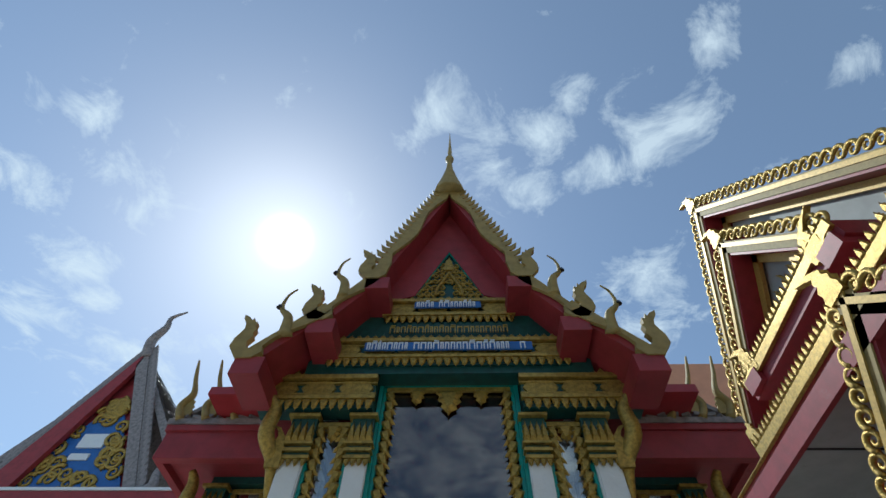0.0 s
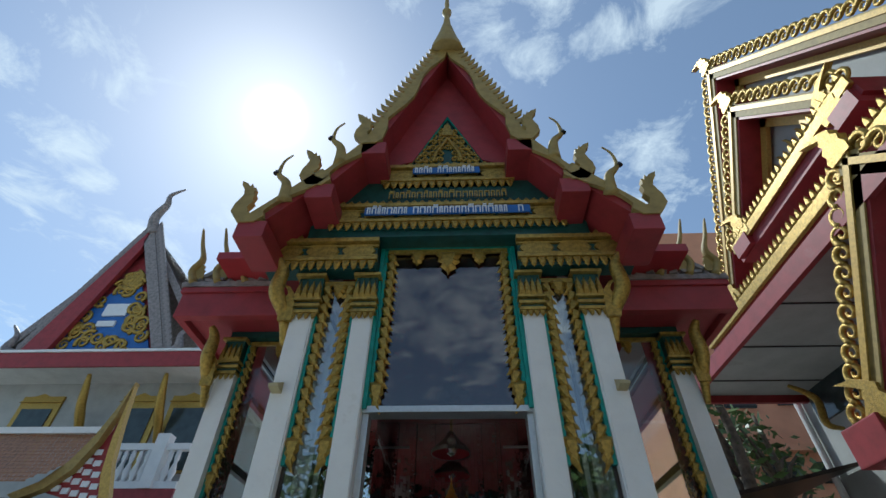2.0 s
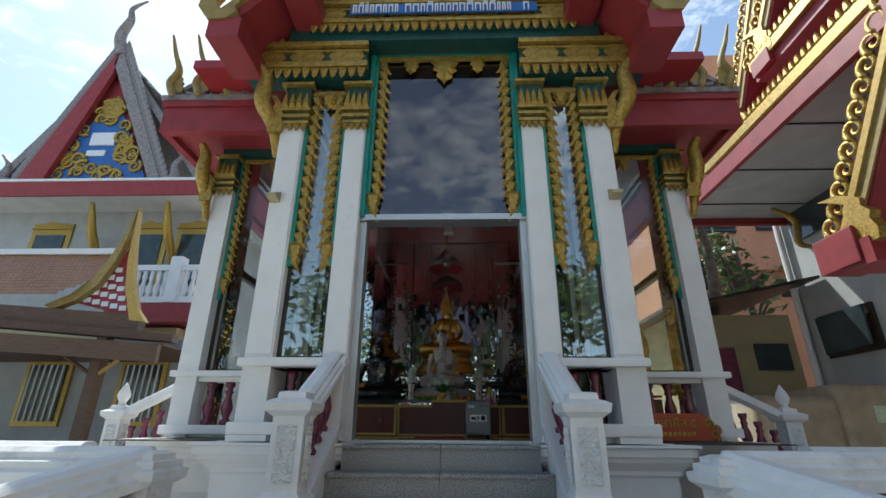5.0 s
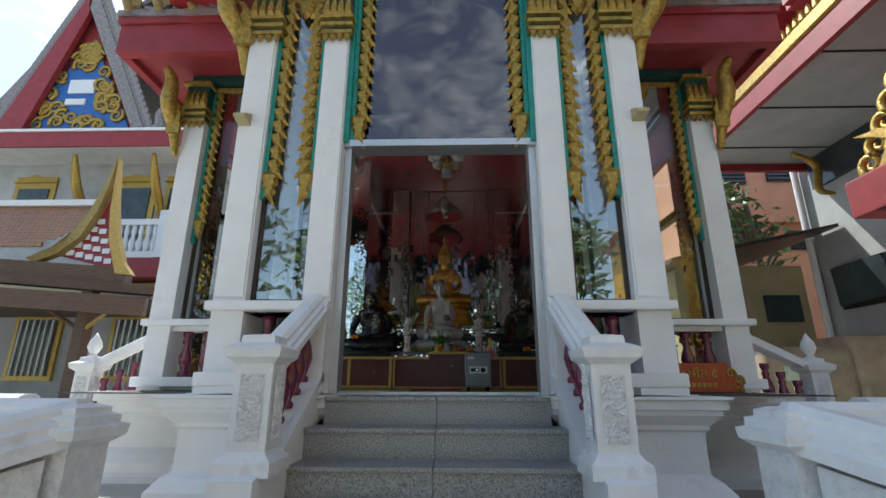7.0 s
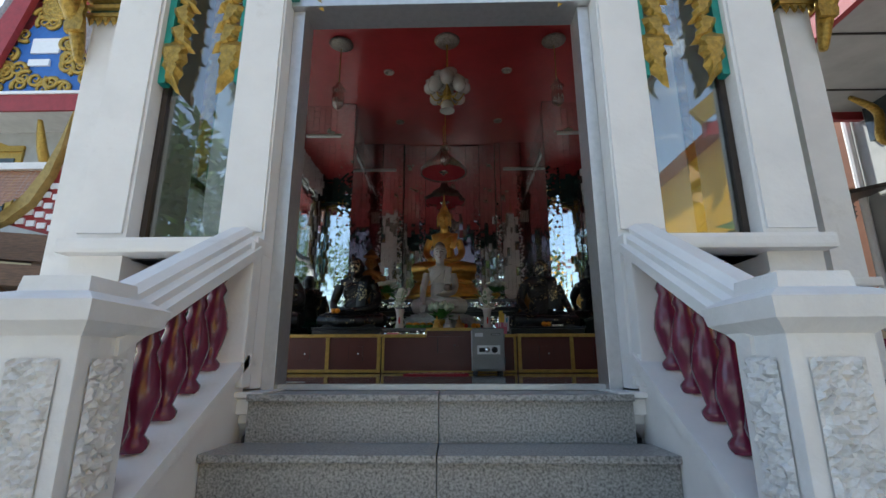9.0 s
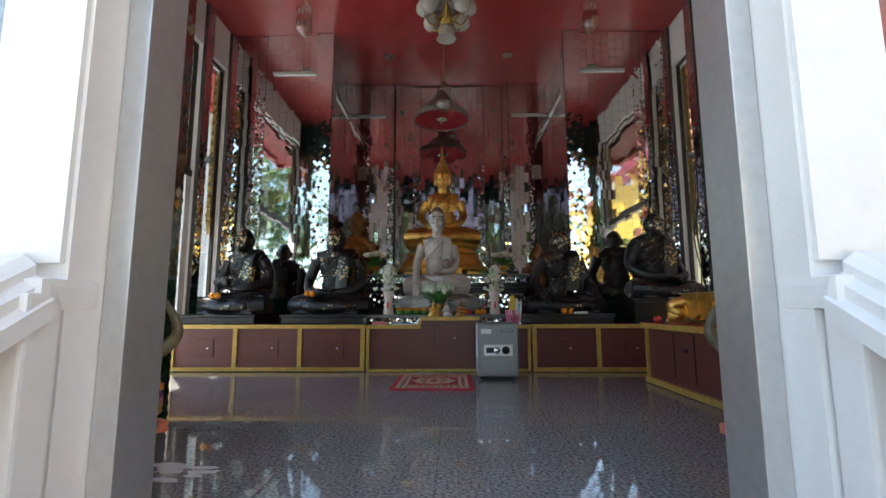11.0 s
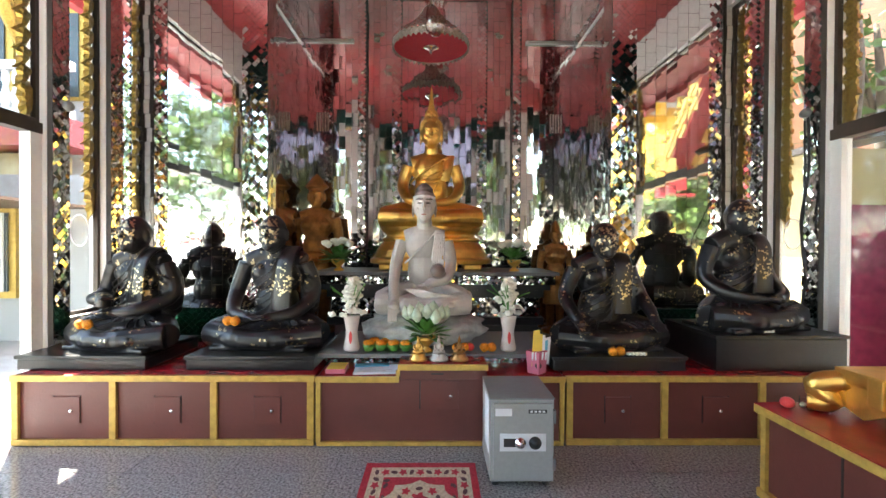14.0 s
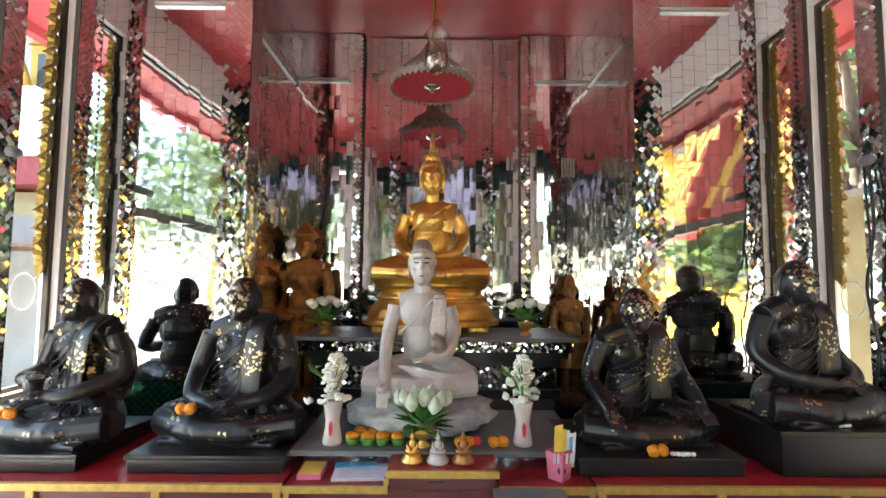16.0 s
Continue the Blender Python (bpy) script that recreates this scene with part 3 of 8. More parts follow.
for s, nm in ((-1, "1"), (1, "2")):
    def X(a, b):
        return (a, b) if s > 0 else (-b, -a)
    # front bay: inner pilaster, outer pilaster, sill zone, head
    wf = wall("wall_front_" + nm, (*X(0.84, 1.065), 4.20, 4.50, F, HEAD), (*X(1.515, 1.77), 4.20, 4.60, F, HEAD),
              (*X(1.067, 1.513), 4.25, 4.50, F + 0.60, 1.79), (*X(1.067, 1.513), 4.25, 4.50, F, F + 0.13))
    part("pilaster_face", box(*X(0.85, 1.055), 4.185, 4.199, F + 0.72, HEAD), M_WHITE, wf)
    part("pilaster_face", box(*X(1.53, 1.755), 4.185, 4.199, F + 0.72, HEAD), M_WHITE, wf)
    part("sill_moulding", box(*X(0.835, 1.80), 4.13, 4.30, 1.80, 1.875, None, 0.02), M_WHITE, wf)
    part("base_moulding", box(*X(0.84, 1.80), 4.12, 4.30, F + 0.05, F + 0.15, None, 0.02), M_WHITE, wf)
    part("base_block", box(*X(1.45, 1.79), 4.13, 4.30, F - 0.001, F + 0.05), M_WHITE, wf)
    for k in range(2):
        cx = s * (1.18 + 0.19 * k)
        part("baluster", lathe([(0.05, 0), (0.05, 0.04), (0.03, 0.06), (0.055, 0.13), (0.062, 0.17), (0.03, 0.29), (0.045, 0.33), (0.03, 0.36), (0.05, 0.41), (0.05, 0.46)], 14, None, (cx, 4.36, F + 0.13)), M_MAROON, wf, "glossy maroon baluster", True)
    # the porch's side wall with a tall opening
    ws = wall("wall_porch_" + nm, (*X(1.52, 1.77), 4.605, 4.66, F, CEIL), (*X(1.52, 1.77), 5.52, 5.61, F, CEIL), (*X(1.52, 1.77), 4.66, 5.52, F, 1.95), (*X(1.52, 1.77), 4.66, 5.52, HEAD, CEIL))
    # wing front
    ww = wall("wall_wing_" + nm, (*X(2.93, 3.18), YW - 0.05, YW + 0.25, F, HEAD), (*X(1.625, 1.98), YW, YW + 0.2, F, CEIL), (*X(1.98, 2.93), YW, YW + 0.2, F, F + 0.13),
              (*X(1.98, 2.93), YW, YW + 0.2, 1.80, 1.85))
    setting("wing_head_" + nm, box(*X(1.981, 3.18), YW - 0.04, YW + 0.2, HEAD + 0.001, CEIL), M_DGREEN, "dark green frieze under the side eaves")
    part("sill_moulding", box(*X(1.78, 3.24), YW - 0.1, YW + 0.02, 1.85, 1.92, None, 0.02), M_WHITE, ww)
    part("base_moulding", box(*X(1.78, 3.24), YW - 0.1, YW + 0.02, F + 0.03, F + 0.13, None, 0.02), M_WHITE, ww)
    for k in range(4):
        cx = s * (2.14 + 0.22 * k)
        part("baluster", lathe([(0.06, 0), (0.06, 0.05), (0.03, 0.07), (0.06, 0.15), (0.068, 0.2), (0.03, 0.33), (0.05, 0.37), (0.03, 0.40), (0.055, 0.44), (0.055, 0.49)], 14, None, (cx, YW + 0.1, F + 0.13)), M_MAROON, ww, "glossy maroon baluster", True)
    # side wall: wide glazed doorway, slim window, back pier
    wall("wall_side_" + nm, (*X(2.92, 3.06), YW + 0.21, 6.15, F, CEIL), (*X(2.92, 3.06), 6.15, 8.25, 4.95, CEIL), (*X(2.92, 3.06), 8.25, 8.42, F, CEIL),
         (*X(2.92, 3.06), 8.42, 8.86, F, 1.93), (*X(2.92, 3.06), 8.42, 8.86, 4.95, CEIL), (*X(2.92, 3.06), 8.86, YB + 0.011, F, CEIL))
    wall("wall_back_" + nm, (*X(1.752, 3.06), YB + 0.012, YB + 0.15, F, CEIL))
    wall("wall_niche_" + nm, (*X(1.655, 1.80), YB + 0.151, YN, F, CEIL))
wall("wall_niche_back", (-1.80, 1.80, YN + 0.012, YN + 0.15, F, CEIL))

ceiling = setting("ceiling", box(-3.16, 3.16, 4.52, YN + 0.15, CEIL, CEIL + 0.12), M_CEIL, "dark red glossy ceiling of the shrine")
# ---- door opening ----
door = thing("door_1", "open doorway in a grey aluminium frame", "door", kind="structure")
for s in (-1, 1):
    x0, x1 = (0.775, 0.838) if s > 0 else (-0.838, -0.775)
    part("jamb", box(x0, x1, 4.31, 4.47, F - 0.01, 3.26, None, 0.004), M_ALU, door)
part("transom", box(-0.84, 0.84, 4.27, 4.46, 3.262, 3.325, None, 0.004), M_ALU, door)
part("track", box(-0.775, 0.775, 4.36, 4.45, F - 0.012, F + 0.012), M_ALU, door)
upper = thing("window_1", "tall dark tinted pane over the doorway", "window", kind="structure")
part("pane", box(-0.80, 0.80, 4.335, 4.343, 3.327, 5.40), M_TINT, upper).visible_shadow = False
for s in (-1, 1):
    x0, x1 = (0.795, 0.845) if s > 0 else (-0.845, -0.795)
    part("frame", box(x0, x1, 4.24, 4.345, 3.29, 5.44, None, 0.004), M_GREEN, upper, "turquoise painted frame")
part("frame", box(-0.795, 0.795, 4.24, 4.345, 5.38, 5.44), M_GREEN, upper, "turquoise painted frame")

# windows: front slots, wing slots, porch sides, side walls
wn = [1]


def window(x0, x1, y, z0, z1, mat, side=0, frame_mat=None, fw=0.03):
    """A fixed pane in a slim frame, facing -y, or along x when side is set."""
    wn[0] += 1
    w = thing("window_%d" % wn[0], "tall fixed glass pane in a slim frame", "window", kind="structure")
    fm = frame_mat or M_DARKFRAME

    def bx(a, b, c, d, t):
        return box(a, b, y - t, y + t, c, d) if not side else box(y - t, y + t, a, b, c, d)
    part("pane", bx(x0 + fw, x1 - fw, z0 + fw, z1 - fw, 0.004), mat, w).visible_shadow = False
    part("frame", bx(x0, x0 + fw, z0, z1, 0.02), fm, w)
    part("frame", bx(x1 - fw, x1, z0, z1, 0.02), fm, w)
    part("frame", bx(x0 + fw, x1 - fw, z0, z0 + fw, 0.02), fm, w)
    part("frame", bx(x0 + fw, x1 - fw, z1 - fw, z1, 0.02), fm, w)
    return w


for s in (-1, 1):
    a, b = sorted((s * 1.068, s * 1.512))
    window(a, b, 4.305, 1.876, HEAD, M_FILM)
    a, b = sorted((s * 1.985, s * 2.925))
    window(a, b, YW + 0.12, 1.925, HEAD - 0.002, M_GLASS)
    window(4.662, 5.518, s * 1.60, 1.952, HEAD - 0.002, M_GLASS, 1)
    window(8.422, 8.858, s * 2.99, 1.932, 4.948, M_GLASS, 1)
    window(6.152, 8.248, s * 2.99, 3.40, 4.948, M_GLASS, 1)
    # side glass door with a steel pull
    d = thing("door_%d" % (2 if s < 0 else 3), "frameless side glass door with steel pull handle", "door", kind="structure")
    sx = s * 2.99
    part("door_frame", box(sx - 0.045, sx + 0.045, 6.152, 8.248, 3.32, 3.398), M_DARKFRAME, d)
    part("door_frame", box(sx - 0.04, sx + 0.04, 6.152, 6.22, F, 3.318), M_WHITE, d)
    part("door_frame", box(sx - 0.04, sx + 0.04, 8.15, 8.248, F, 3.318), M_WHITE, d)
    for ya, yb, hy in ((6.225, 7.18, 7.08), (7.19, 8.145, 7.30)):
        leaf = part("glass_leaf", box(sx - 0.005, sx + 0.005, ya, yb, F + 0.02, 3.30), M_GLASS, d)
        leaf.visible_shadow = False
        hx = sx - s * 0.05
        part("handle", tube(bezier([(sx - s * 0.01, hy, 2.08), (hx, hy, 2.09), (hx, hy, 2.42), (sx - s * 0.01, hy, 2.43)], 6), 0.014, 8), M_CHROME, leaf, "bent steel pull handle", True)
        part("patch_fitting", box(sx - 0.02, sx + 0.02, ya + 0.01, ya + 0.18, F + 0.003, F + 0.06), M_CHROME, leaf)
    st_ = thing("round_sticker", "round white-edged glass sticker on the window", "sticker", sx - s * 0.012, 8.64, 2.62, 90)
    ring = bmesh.new()
    tube([(0.10 * math.cos(k / 24 * 2 * math.pi), 0, 0.13 * math.sin(k / 24 * 2 * math.pi)) for k in range(25)], 0.004, 6, ring)
    part("rim", ring, M_PAPER, st_)

# ---- mirror-clad interior ----
rngm = random.Random(5)


def backing(name, x0, x1, y0, y1, z0, z1, label):
    return tagged(part(name, box(x0, x1, y0, y1, z0, z1), M_GROUT), label, "", "", "structure")


DADO = 1.97
for s, nm in ((-1, "1"), (1, "2")):
    def X(a, b):
        return (a, b) if s > 0 else (-b, -a)
    # corner piers just behind the porch, mirror above a green dado
    x0, x1 = X(1.50, 1.519)
    pier = backing("pier_" + nm, x0, x1, 5.52, 5.71, F, CEIL, "mirror mosaic pier with a green dado")
    for (o, u, w) in (((1.50, 5.71, 0), (0, -1, 0), 0.19) if s > 0 else ((-1.50, 5.52, 0), (0, 1, 0), 0.19),):
        tiles_mesh("mirror_mosaic", (o[0], o[1], DADO), u, (0, 0, 1), w, CEIL - DADO, 0.07, 0.07, 0.05, M_MIRROR_D, pier, diamond=True, rng=rngm, label="diamond mirror mosaic")
        tiles_mesh("green_mosaic", (o[0], o[1], F), u, (0, 0, 1), w, DADO - F, 0.06, 0.06, 0.05, M_MIRROR_G, pier, diamond=True, rng=rngm, label="dark green mirror mosaic")
    # porch side panels below and between the windows
    xi = s * 1.519
    part("pier_return", box(*sorted((s * 1.5195, s * 1.624)), 5.612, 5.71, F, CEIL - 0.003), M_WHITE, pier, "white return of the pier")
    u = (0, -1, 0) if s > 0 else (0, 1, 0)
    pp = backing("porch_dado_" + nm, *sorted((xi, xi - s * 0.008)), 4.62, 5.519, F, 1.94, "dark green mosaic dado of the porch")
    o = (1.511, 5.519, F) if s > 0 else (-1.511, 4.62, F)
    tiles_mesh("green_mosaic", o, u, (0, 0, 1), 0.898, 0.75, 0.06, 0.06, 0.05, M_MIRROR_G, pp, diamond=True, rng=rngm)
    xf = s * 1.498
    part("blue_base", box(*sorted((s * 1.492, s * 1.51)), 4.62, 5.52, F + 0.0005, F + 0.06), M_NAVY, pp, "navy blue base strip")
    part("inset_panel", box(*sorted((xf, xf + s * 0.004)), 4.90, 5.46, F + 0.17, F + 0.62), M_WALL_OLD, pp, "pale inset panel")
    for ya, yb, za, zb in ((4.86, 4.90, 0.13, 0.66), (5.46, 5.50, 0.13, 0.66), (4.90, 5.46, 0.13, 0.17), (4.90, 5.46, 0.62, 0.66)):
        part("inset_frame", box(*sorted((xf - s * 0.012, xf + s * 0.008)), ya, yb, F + za, F + zb), M_ALU, pp)
    # side wall strips: pier between door and window, and beside the back
    for ya, yb in ((YW + 0.25, 6.145), (8.255, 8.415), (8.865, YB - 0.001)):
        bk = backing("mirror_strip_" + nm, *sorted((s * 2.919, s * 2.88)), ya, yb, F, CEIL - 0.01, "mirror mosaic strip on the side wall")
        o, u = ((2.88, yb, F), (0, -1, 0)) if s > 0 else ((-2.88, ya, F), (0, 1, 0))
        tiles_mesh("mirror_mosaic", o, u, (0, 0, 1), yb - ya, CEIL - F - 0.02, 0.055, 0.055, 0.035, M_MIRROR, bk, diamond=True, rng=rngm, label="diamond mirror mosaic")
    # back wall beside the niche: large mirror tiles between mosaic strips
    bx0, bx1 = X(1.752, 2.879)
    bk = backing("mirror_wall_" + nm, bx0, bx1, YB, YB + 0.011, F, CEIL - 0.005, "wall of small mirror tiles beside the niche")
    lay = [(0.0, 0.68, False), (0.68, 0.80, True), (0.80, 1.0, False), (1.0, 1.127, True)]
    for a, b, dia in lay:
        xa = bx0 + a if s > 0 else bx1 - b
        if dia:
            tiles_mesh("mirror_mosaic", (xa, YB, F + 0.75), (1, 0, 0), (0, 0, 1), b - a, CEIL - F - 0.76, 0.052, 0.052, 0.035, M_MIRROR, bk, diamond=True, rng=rngm, label="diamond mirror mosaic")
        else:
            mirror_pieces("mirror_tile", (xa, YB, F + 0.75), (1, 0, 0), (0, 0, 1), b - a, CEIL - F - 0.76, 0.095, 0.125, 0.006, M_MIRROR, bk, rngm)
    tiles_mesh("green_mosaic", (bx0, YB, F), (1, 0, 0), (0, 0, 1), 1.12, 0.75, 0.06, 0.06, 0.03, M_MIRROR_G, bk, diamond=True, rng=rngm)
    # pillar at the niche's mouth
    px0, px1 = X(1.53, 1.75)
    pl = backing("niche_pillar_" + nm, px0, px1, YB - 0.05, YB + 0.15, F, CEIL - 0.004, "mirror mosaic pillar at the niche")
    tiles_mesh("mirror_mosaic", (px0, YB - 0.05, F), (1, 0, 0), (0, 0, 1), 0.22, CEIL - F - 0.005, 0.055, 0.055, 0.022, M_MIRROR, pl, diamond=True, rng=rngm, label="diamond mirror mosaic")
    o, u = ((1.53, YB + 0.15, F), (0, -1, 0)) if s > 0 else ((-1.53, YB - 0.05, F), (0, 1, 0))
    tiles_mesh("mirror_tiles", o, u, (0, 0, 1), 0.20, CEIL - F - 0.01, 0.067, 0.15, 0.012, M_MIRROR_N, pl, rng=rngm, label="small mirror tiles")
    tiles_mesh("mirror_tiles", (1.639 if s > 0 else -1.53, YB + 0.15, F), (-1, 0, 0), (0, 0, 1), 0.109, CEIL - F - 0.01, 0.054, 0.15, 0.012, M_MIRROR_N, pl, rng=rngm, label="small mirror tiles")
    # flank of the niche back wall
    fx0, fx1 = X(0.88, 1.639)
    fl = backing("niche_flank_" + nm, fx0, fx1, YN - 0.09, YN + 0.005, F, CEIL - 0.006, "mirror tiles on the niche's back wall")
    for a, b, dia in ((0.0, 0.10, True), (0.10, 0.40, False), (0.40, 0.50, True), (0.50, 0.759, False)):
        xa = fx0 + a if s > 0 else fx1 - b
        tiles_mesh("mirror_mosaic" if dia else "mirror_tiles", (xa, YN - 0.09, F), (1, 0, 0), (0, 0, 1), b - a, CEIL - F - 0.01, 0.052 if dia else (b - a) / round((b - a) / 0.07) - 0.0001, 0.052 if dia else 0.16, 0.03 if dia else 0.013, M_MIRROR_N, fl, diamond=dia, rng=rngm)
for s, nm in ((-1, "1"), (1, "2")):
    # mirror tiles on the niche's side walls
    nsw = backing("niche_side_" + nm, *sorted((s * 1.654, s * 1.64)), YB + 0.151, YN - 0.091, F, CEIL - 0.006, "mirror tiles on the niche's side wall")
    span = YN - YB - 0.245
    for a, b, dia in ((0.0, 0.16, False), (0.16, 0.27, True), (0.27, 0.85, False), (0.85, 0.96, True), (0.96, span, False)):
        o, u = ((1.64, YN - 0.092 - a, F), (0, -1, 0)) if s > 0 else ((-1.64, YN - 0.092 - b, F), (0, 1, 0))
        tiles_mesh("mirror_mosaic" if dia else "mirror_tiles", o, u, (0, 0, 1), b - a, CEIL - F - 0.01, 0.052 if dia else 0.07, 0.052 if dia else 0.15, 0.03 if dia else 0.012, M_MIRROR_N, nsw, diamond=dia, rng=rngm, label="diamond mirror mosaic" if dia else "small mirror tiles")
nb = backing("niche_back", -0.879, 0.879, YN, YN + 0.011, F, CEIL - 0.006, "mirror tiles behind the gilded image")
for a, b, dia in ((0.0, 0.3, False), (0.3, 0.42, True), (0.42, 1.338, False), (1.338, 1.458, True), (1.458, 1.758, False)):
    if b - a > 0.5:
        mirror_pieces("mirror_tile", (-0.879 + a, YN, F + 0.9), (1, 0, 0), (0, 0, 1), b - a, CEIL - F - 0.92, 0.07, 0.16, 0.013, M_MIRROR_N, nb, rngm)
        continue
    tiles_mesh("mirror_mosaic" if dia else "mirror_tiles", (-0.879 + a, YN, F), (1, 0, 0), (0, 0, 1), b - a, CEIL - F - 0.01, 0.052 if dia else (b - a) / round((b - a) / 0.07) - 0.0001, 0.052 if dia else 0.16, 0.03 if dia else 0.013, M_MIRROR_N, nb, diamond=dia, rng=rngm)

# ---- roof of the shrine ----
roof = thing("shrine_roof", "three-tiered red temple roof with gilded gables", "roof", kind="structure")
TIERS = [((0.0, 9.50), (1.10, 6.66), 3.52, 9.6), ((0.98, 6.78), (1.66, 5.80), 3.50, 10.0), ((1.52, 6.02), (2.30, 5.14), 3.46, 5.55)]
for (ax, az), (bx, bz), y0, y1 in TIERS:
    for s in (-1, 1):
        d = Vector((bx - ax, 0, bz - az)).normalized()
        n = Vector((-d.z, 0, d.x))
        n = n if n.z > 0 else -n
        o = [(s * ax, az), (s * bx, bz), (s * (bx - n.x * 0.12), bz - n.z * 0.12), (s * (ax - n.x * 0.12 if ax else 0.0), az - n.z * 0.12 - (0.25 if not ax else 0))]
        part("roof_slope", prism(o, "xz", y0 + 0.06, y1), M_RED, roof, "red painted roof slope")
        # pale gold bargeboard with a wavy lower edge
        k = 14
        up_, lo_ = [], []
        for i in range(k + 1):
            t = i / k
            p = Vector((ax, 0, az)) + (Vector((bx, 0, bz)) - Vector((ax, 0, az))) * t
            up_.append((s * (p.x + n.x * 0.05), p.z + n.z * 0.05))
            wv = 0.08 + 0.06 * math.sin(t * math.pi * (4 if not ax else 2) + 0.6) + (0.10 if t > 0.85 else 0)
            q = p - n * wv
            lo_.append((s * max(q.x, 0.0), q.z))
        part("bargeboard", prism(up_ + lo_[::-1], "xz", y0, y0 + 0.05), M_CREAM, roof, "pale gold bargeboard with a wavy edge")
        if not ax:
            tooth = piece_mesh("roof_tooth", prism([(-0.05, 0), (-0.05, 0.05), (0.0, 0.16), (0.10, 0.22), (0.05, 0.10), (0.05, 0)], "xz", -0.02, 0.02), M_CREAM)
            for i in range(17):
                t = 0.10 + i * 0.047
                p = Vector((ax, 0, az)) + (Vector((bx, 0, bz)) - Vector((ax, 0, az))) * t + n * 0.04
                ang = math.degrees(math.atan2(n.x * s, n.z))
                share("roof_tooth", tooth, roof, pose(s * p.x, y0 + 0.03, p.z, 0, ang, 0) @ Matrix.Diagonal((-s, 1, 1, 1)))
        # red beam end under the lower end of each tier
        part("beam_end", box(*sorted((s * (bx - 0.30), s * (bx + 0.03))), y0 - 0.02, y0 + 0.6, bz - 0.26, bz - 0.02, None, 0.01), M_RED, roof, "red painted beam end")
        # rising serpent finial
        fin = [(0, 0), (-0.10, 0.12), (-0.08, 0.30), (-0.02, 0.42), (0.02, 0.52), (-0.02, 0.66), (-0.10, 0.76), (-0.12, 0.86), (0.0, 0.80), (0.08, 0.72), (0.10, 0.78), (0.14, 0.66), (0.20, 0.68), (0.20, 0.55), (0.25, 0.52), (0.22, 0.40), (0.26, 0.34), (0.18, 0.22), (0.22, 0.10), (0.40, 0.02), (0.5, 0.14), (0.55, 0.0), (0.4, -0.12), (0.1, -0.12)]
        part("serpent_finial", prism([(s * (bx + 0.10 - 0.62 * x), bz + 0.04 + 0.72 * z) for x, z in fin], "xz", y0 - 0.04, y0 + 0.04), M_CREAM, roof, "pale gold serpent finial")
        if ax:
            tx, tz = s * (ax + 0.40), az - 0.52
            part("hook_finial", tube(bezier([(tx, y0 + 0.05, tz), (tx + s * 0.03, y0, tz + 0.28), (tx + s * 0.14, y0 - 0.03, tz + 0.42), (tx + s * 0.12, y0 - 0.05, tz + 0.64), (tx + s * 0.03, y0 - 0.06, tz + 0.76)], 6), [0.085 * (1 - i / 25) ** 2.2 + 0.011 for i in range(25)], 8), M_CREAM, roof, "slender hook finial", True)
            part("bell", lathe([(0.006, 0.05), (0.02, 0.04), (0.035, 0.0), (0.038, -0.01)][::-1], 10, None, (tx + s * 0.17, y0 - 0.05, tz + 0.42)), M_INK, roof)
part("apex_finial", tube(bezier([(0, 3.58, 9.35), (0, 3.40, 9.85), (0, 3.33, 10.3), (0, 3.38, 10.75), (0, 3.36, 11.2), (0, 3.25, 11.75)], 8), [0.30, 0.29, 0.27, 0.24, 0.21, 0.18, 0.15, 0.13, 0.11, 0.09, 0.075, 0.065, 0.06, 0.055, 0.05, 0.05, 0.06, 0.085, 0.09, 0.08, 0.06, 0.05, 0.045, 0.042, 0.04, 0.042, 0.045, 0.045, 0.042, 0.04, 0.037, 0.033, 0.03, 0.026, 0.022, 0.018, 0.014, 0.01, 0.008, 0.006, 0.004], 10), M_CREAM, roof, "tall slender apex finial", True)

# pediment, entablatures
ped = thing("pediment", "dark green pediment with gilded ornament", "pediment", kind="structure")
part("panel", prism([(-1.02, 6.60), (1.02, 6.60), (0, 9.2)], "xz", 4.02, 4.10), M_DGREEN, ped)
part("red_lining", prism([(-1.12, 6.55), (-0.50, 6.80), (0, 7.95), (0.50, 6.80), (1.12, 6.55), (0, 9.5)], "xz", 3.96, 4.018), M_RED, ped, "red lining of the gable")
part("green_field", box(-1.75, 1.75, 4.02, 4.30, 5.38, 6.62), M_DGREEN, ped)
part("wall_head", box(-1.80, 1.80, 4.15, 4.55, 5.44, 6.5), M_DGREEN, ped)


pm = piece_mesh("gilded_scroll", tube([(0.10 * (1 - i / 22) * math.cos(i * 0.45), 0, 0.10 * (1 - i / 22) * math.sin(i * 0.45)) for i in range(18)], [0.034 - i * 0.0012 for i in range(18)], 6), M_GOLD_LEAF, True)
for row in range(6):
    for col in range(-(4 - row * 4 // 6), 5 - row * 4 // 6):
        if abs(col) < 1 and row < 2:
            continue
        share("gilded_scroll", pm, ped, pose(col * 0.105, 4.0, 6.88 + row * 0.14, 0, col * 40 + row * 25, 0) @ Matrix.Diagonal((-0.62 if col < 0 else 0.62, 0.7, 0.62, 1)))
for s in (-1, 1):
    part("inner_arch", tube(bezier([(s * 0.20, 3.99, 6.82), (s * 0.17, 3.98, 7.0), (s * 0.10, 3.98, 7.15), (0, 3.98, 7.38)], 5), 0.028, 6), M_GOLD_LEAF, ped, "gilded pointed arch", True)
    part("gable_edge", tube([(s * 0.52, 3.99, 6.80), (0, 3.99, 7.95)], 0.022, 6), M_GREEN, ped)
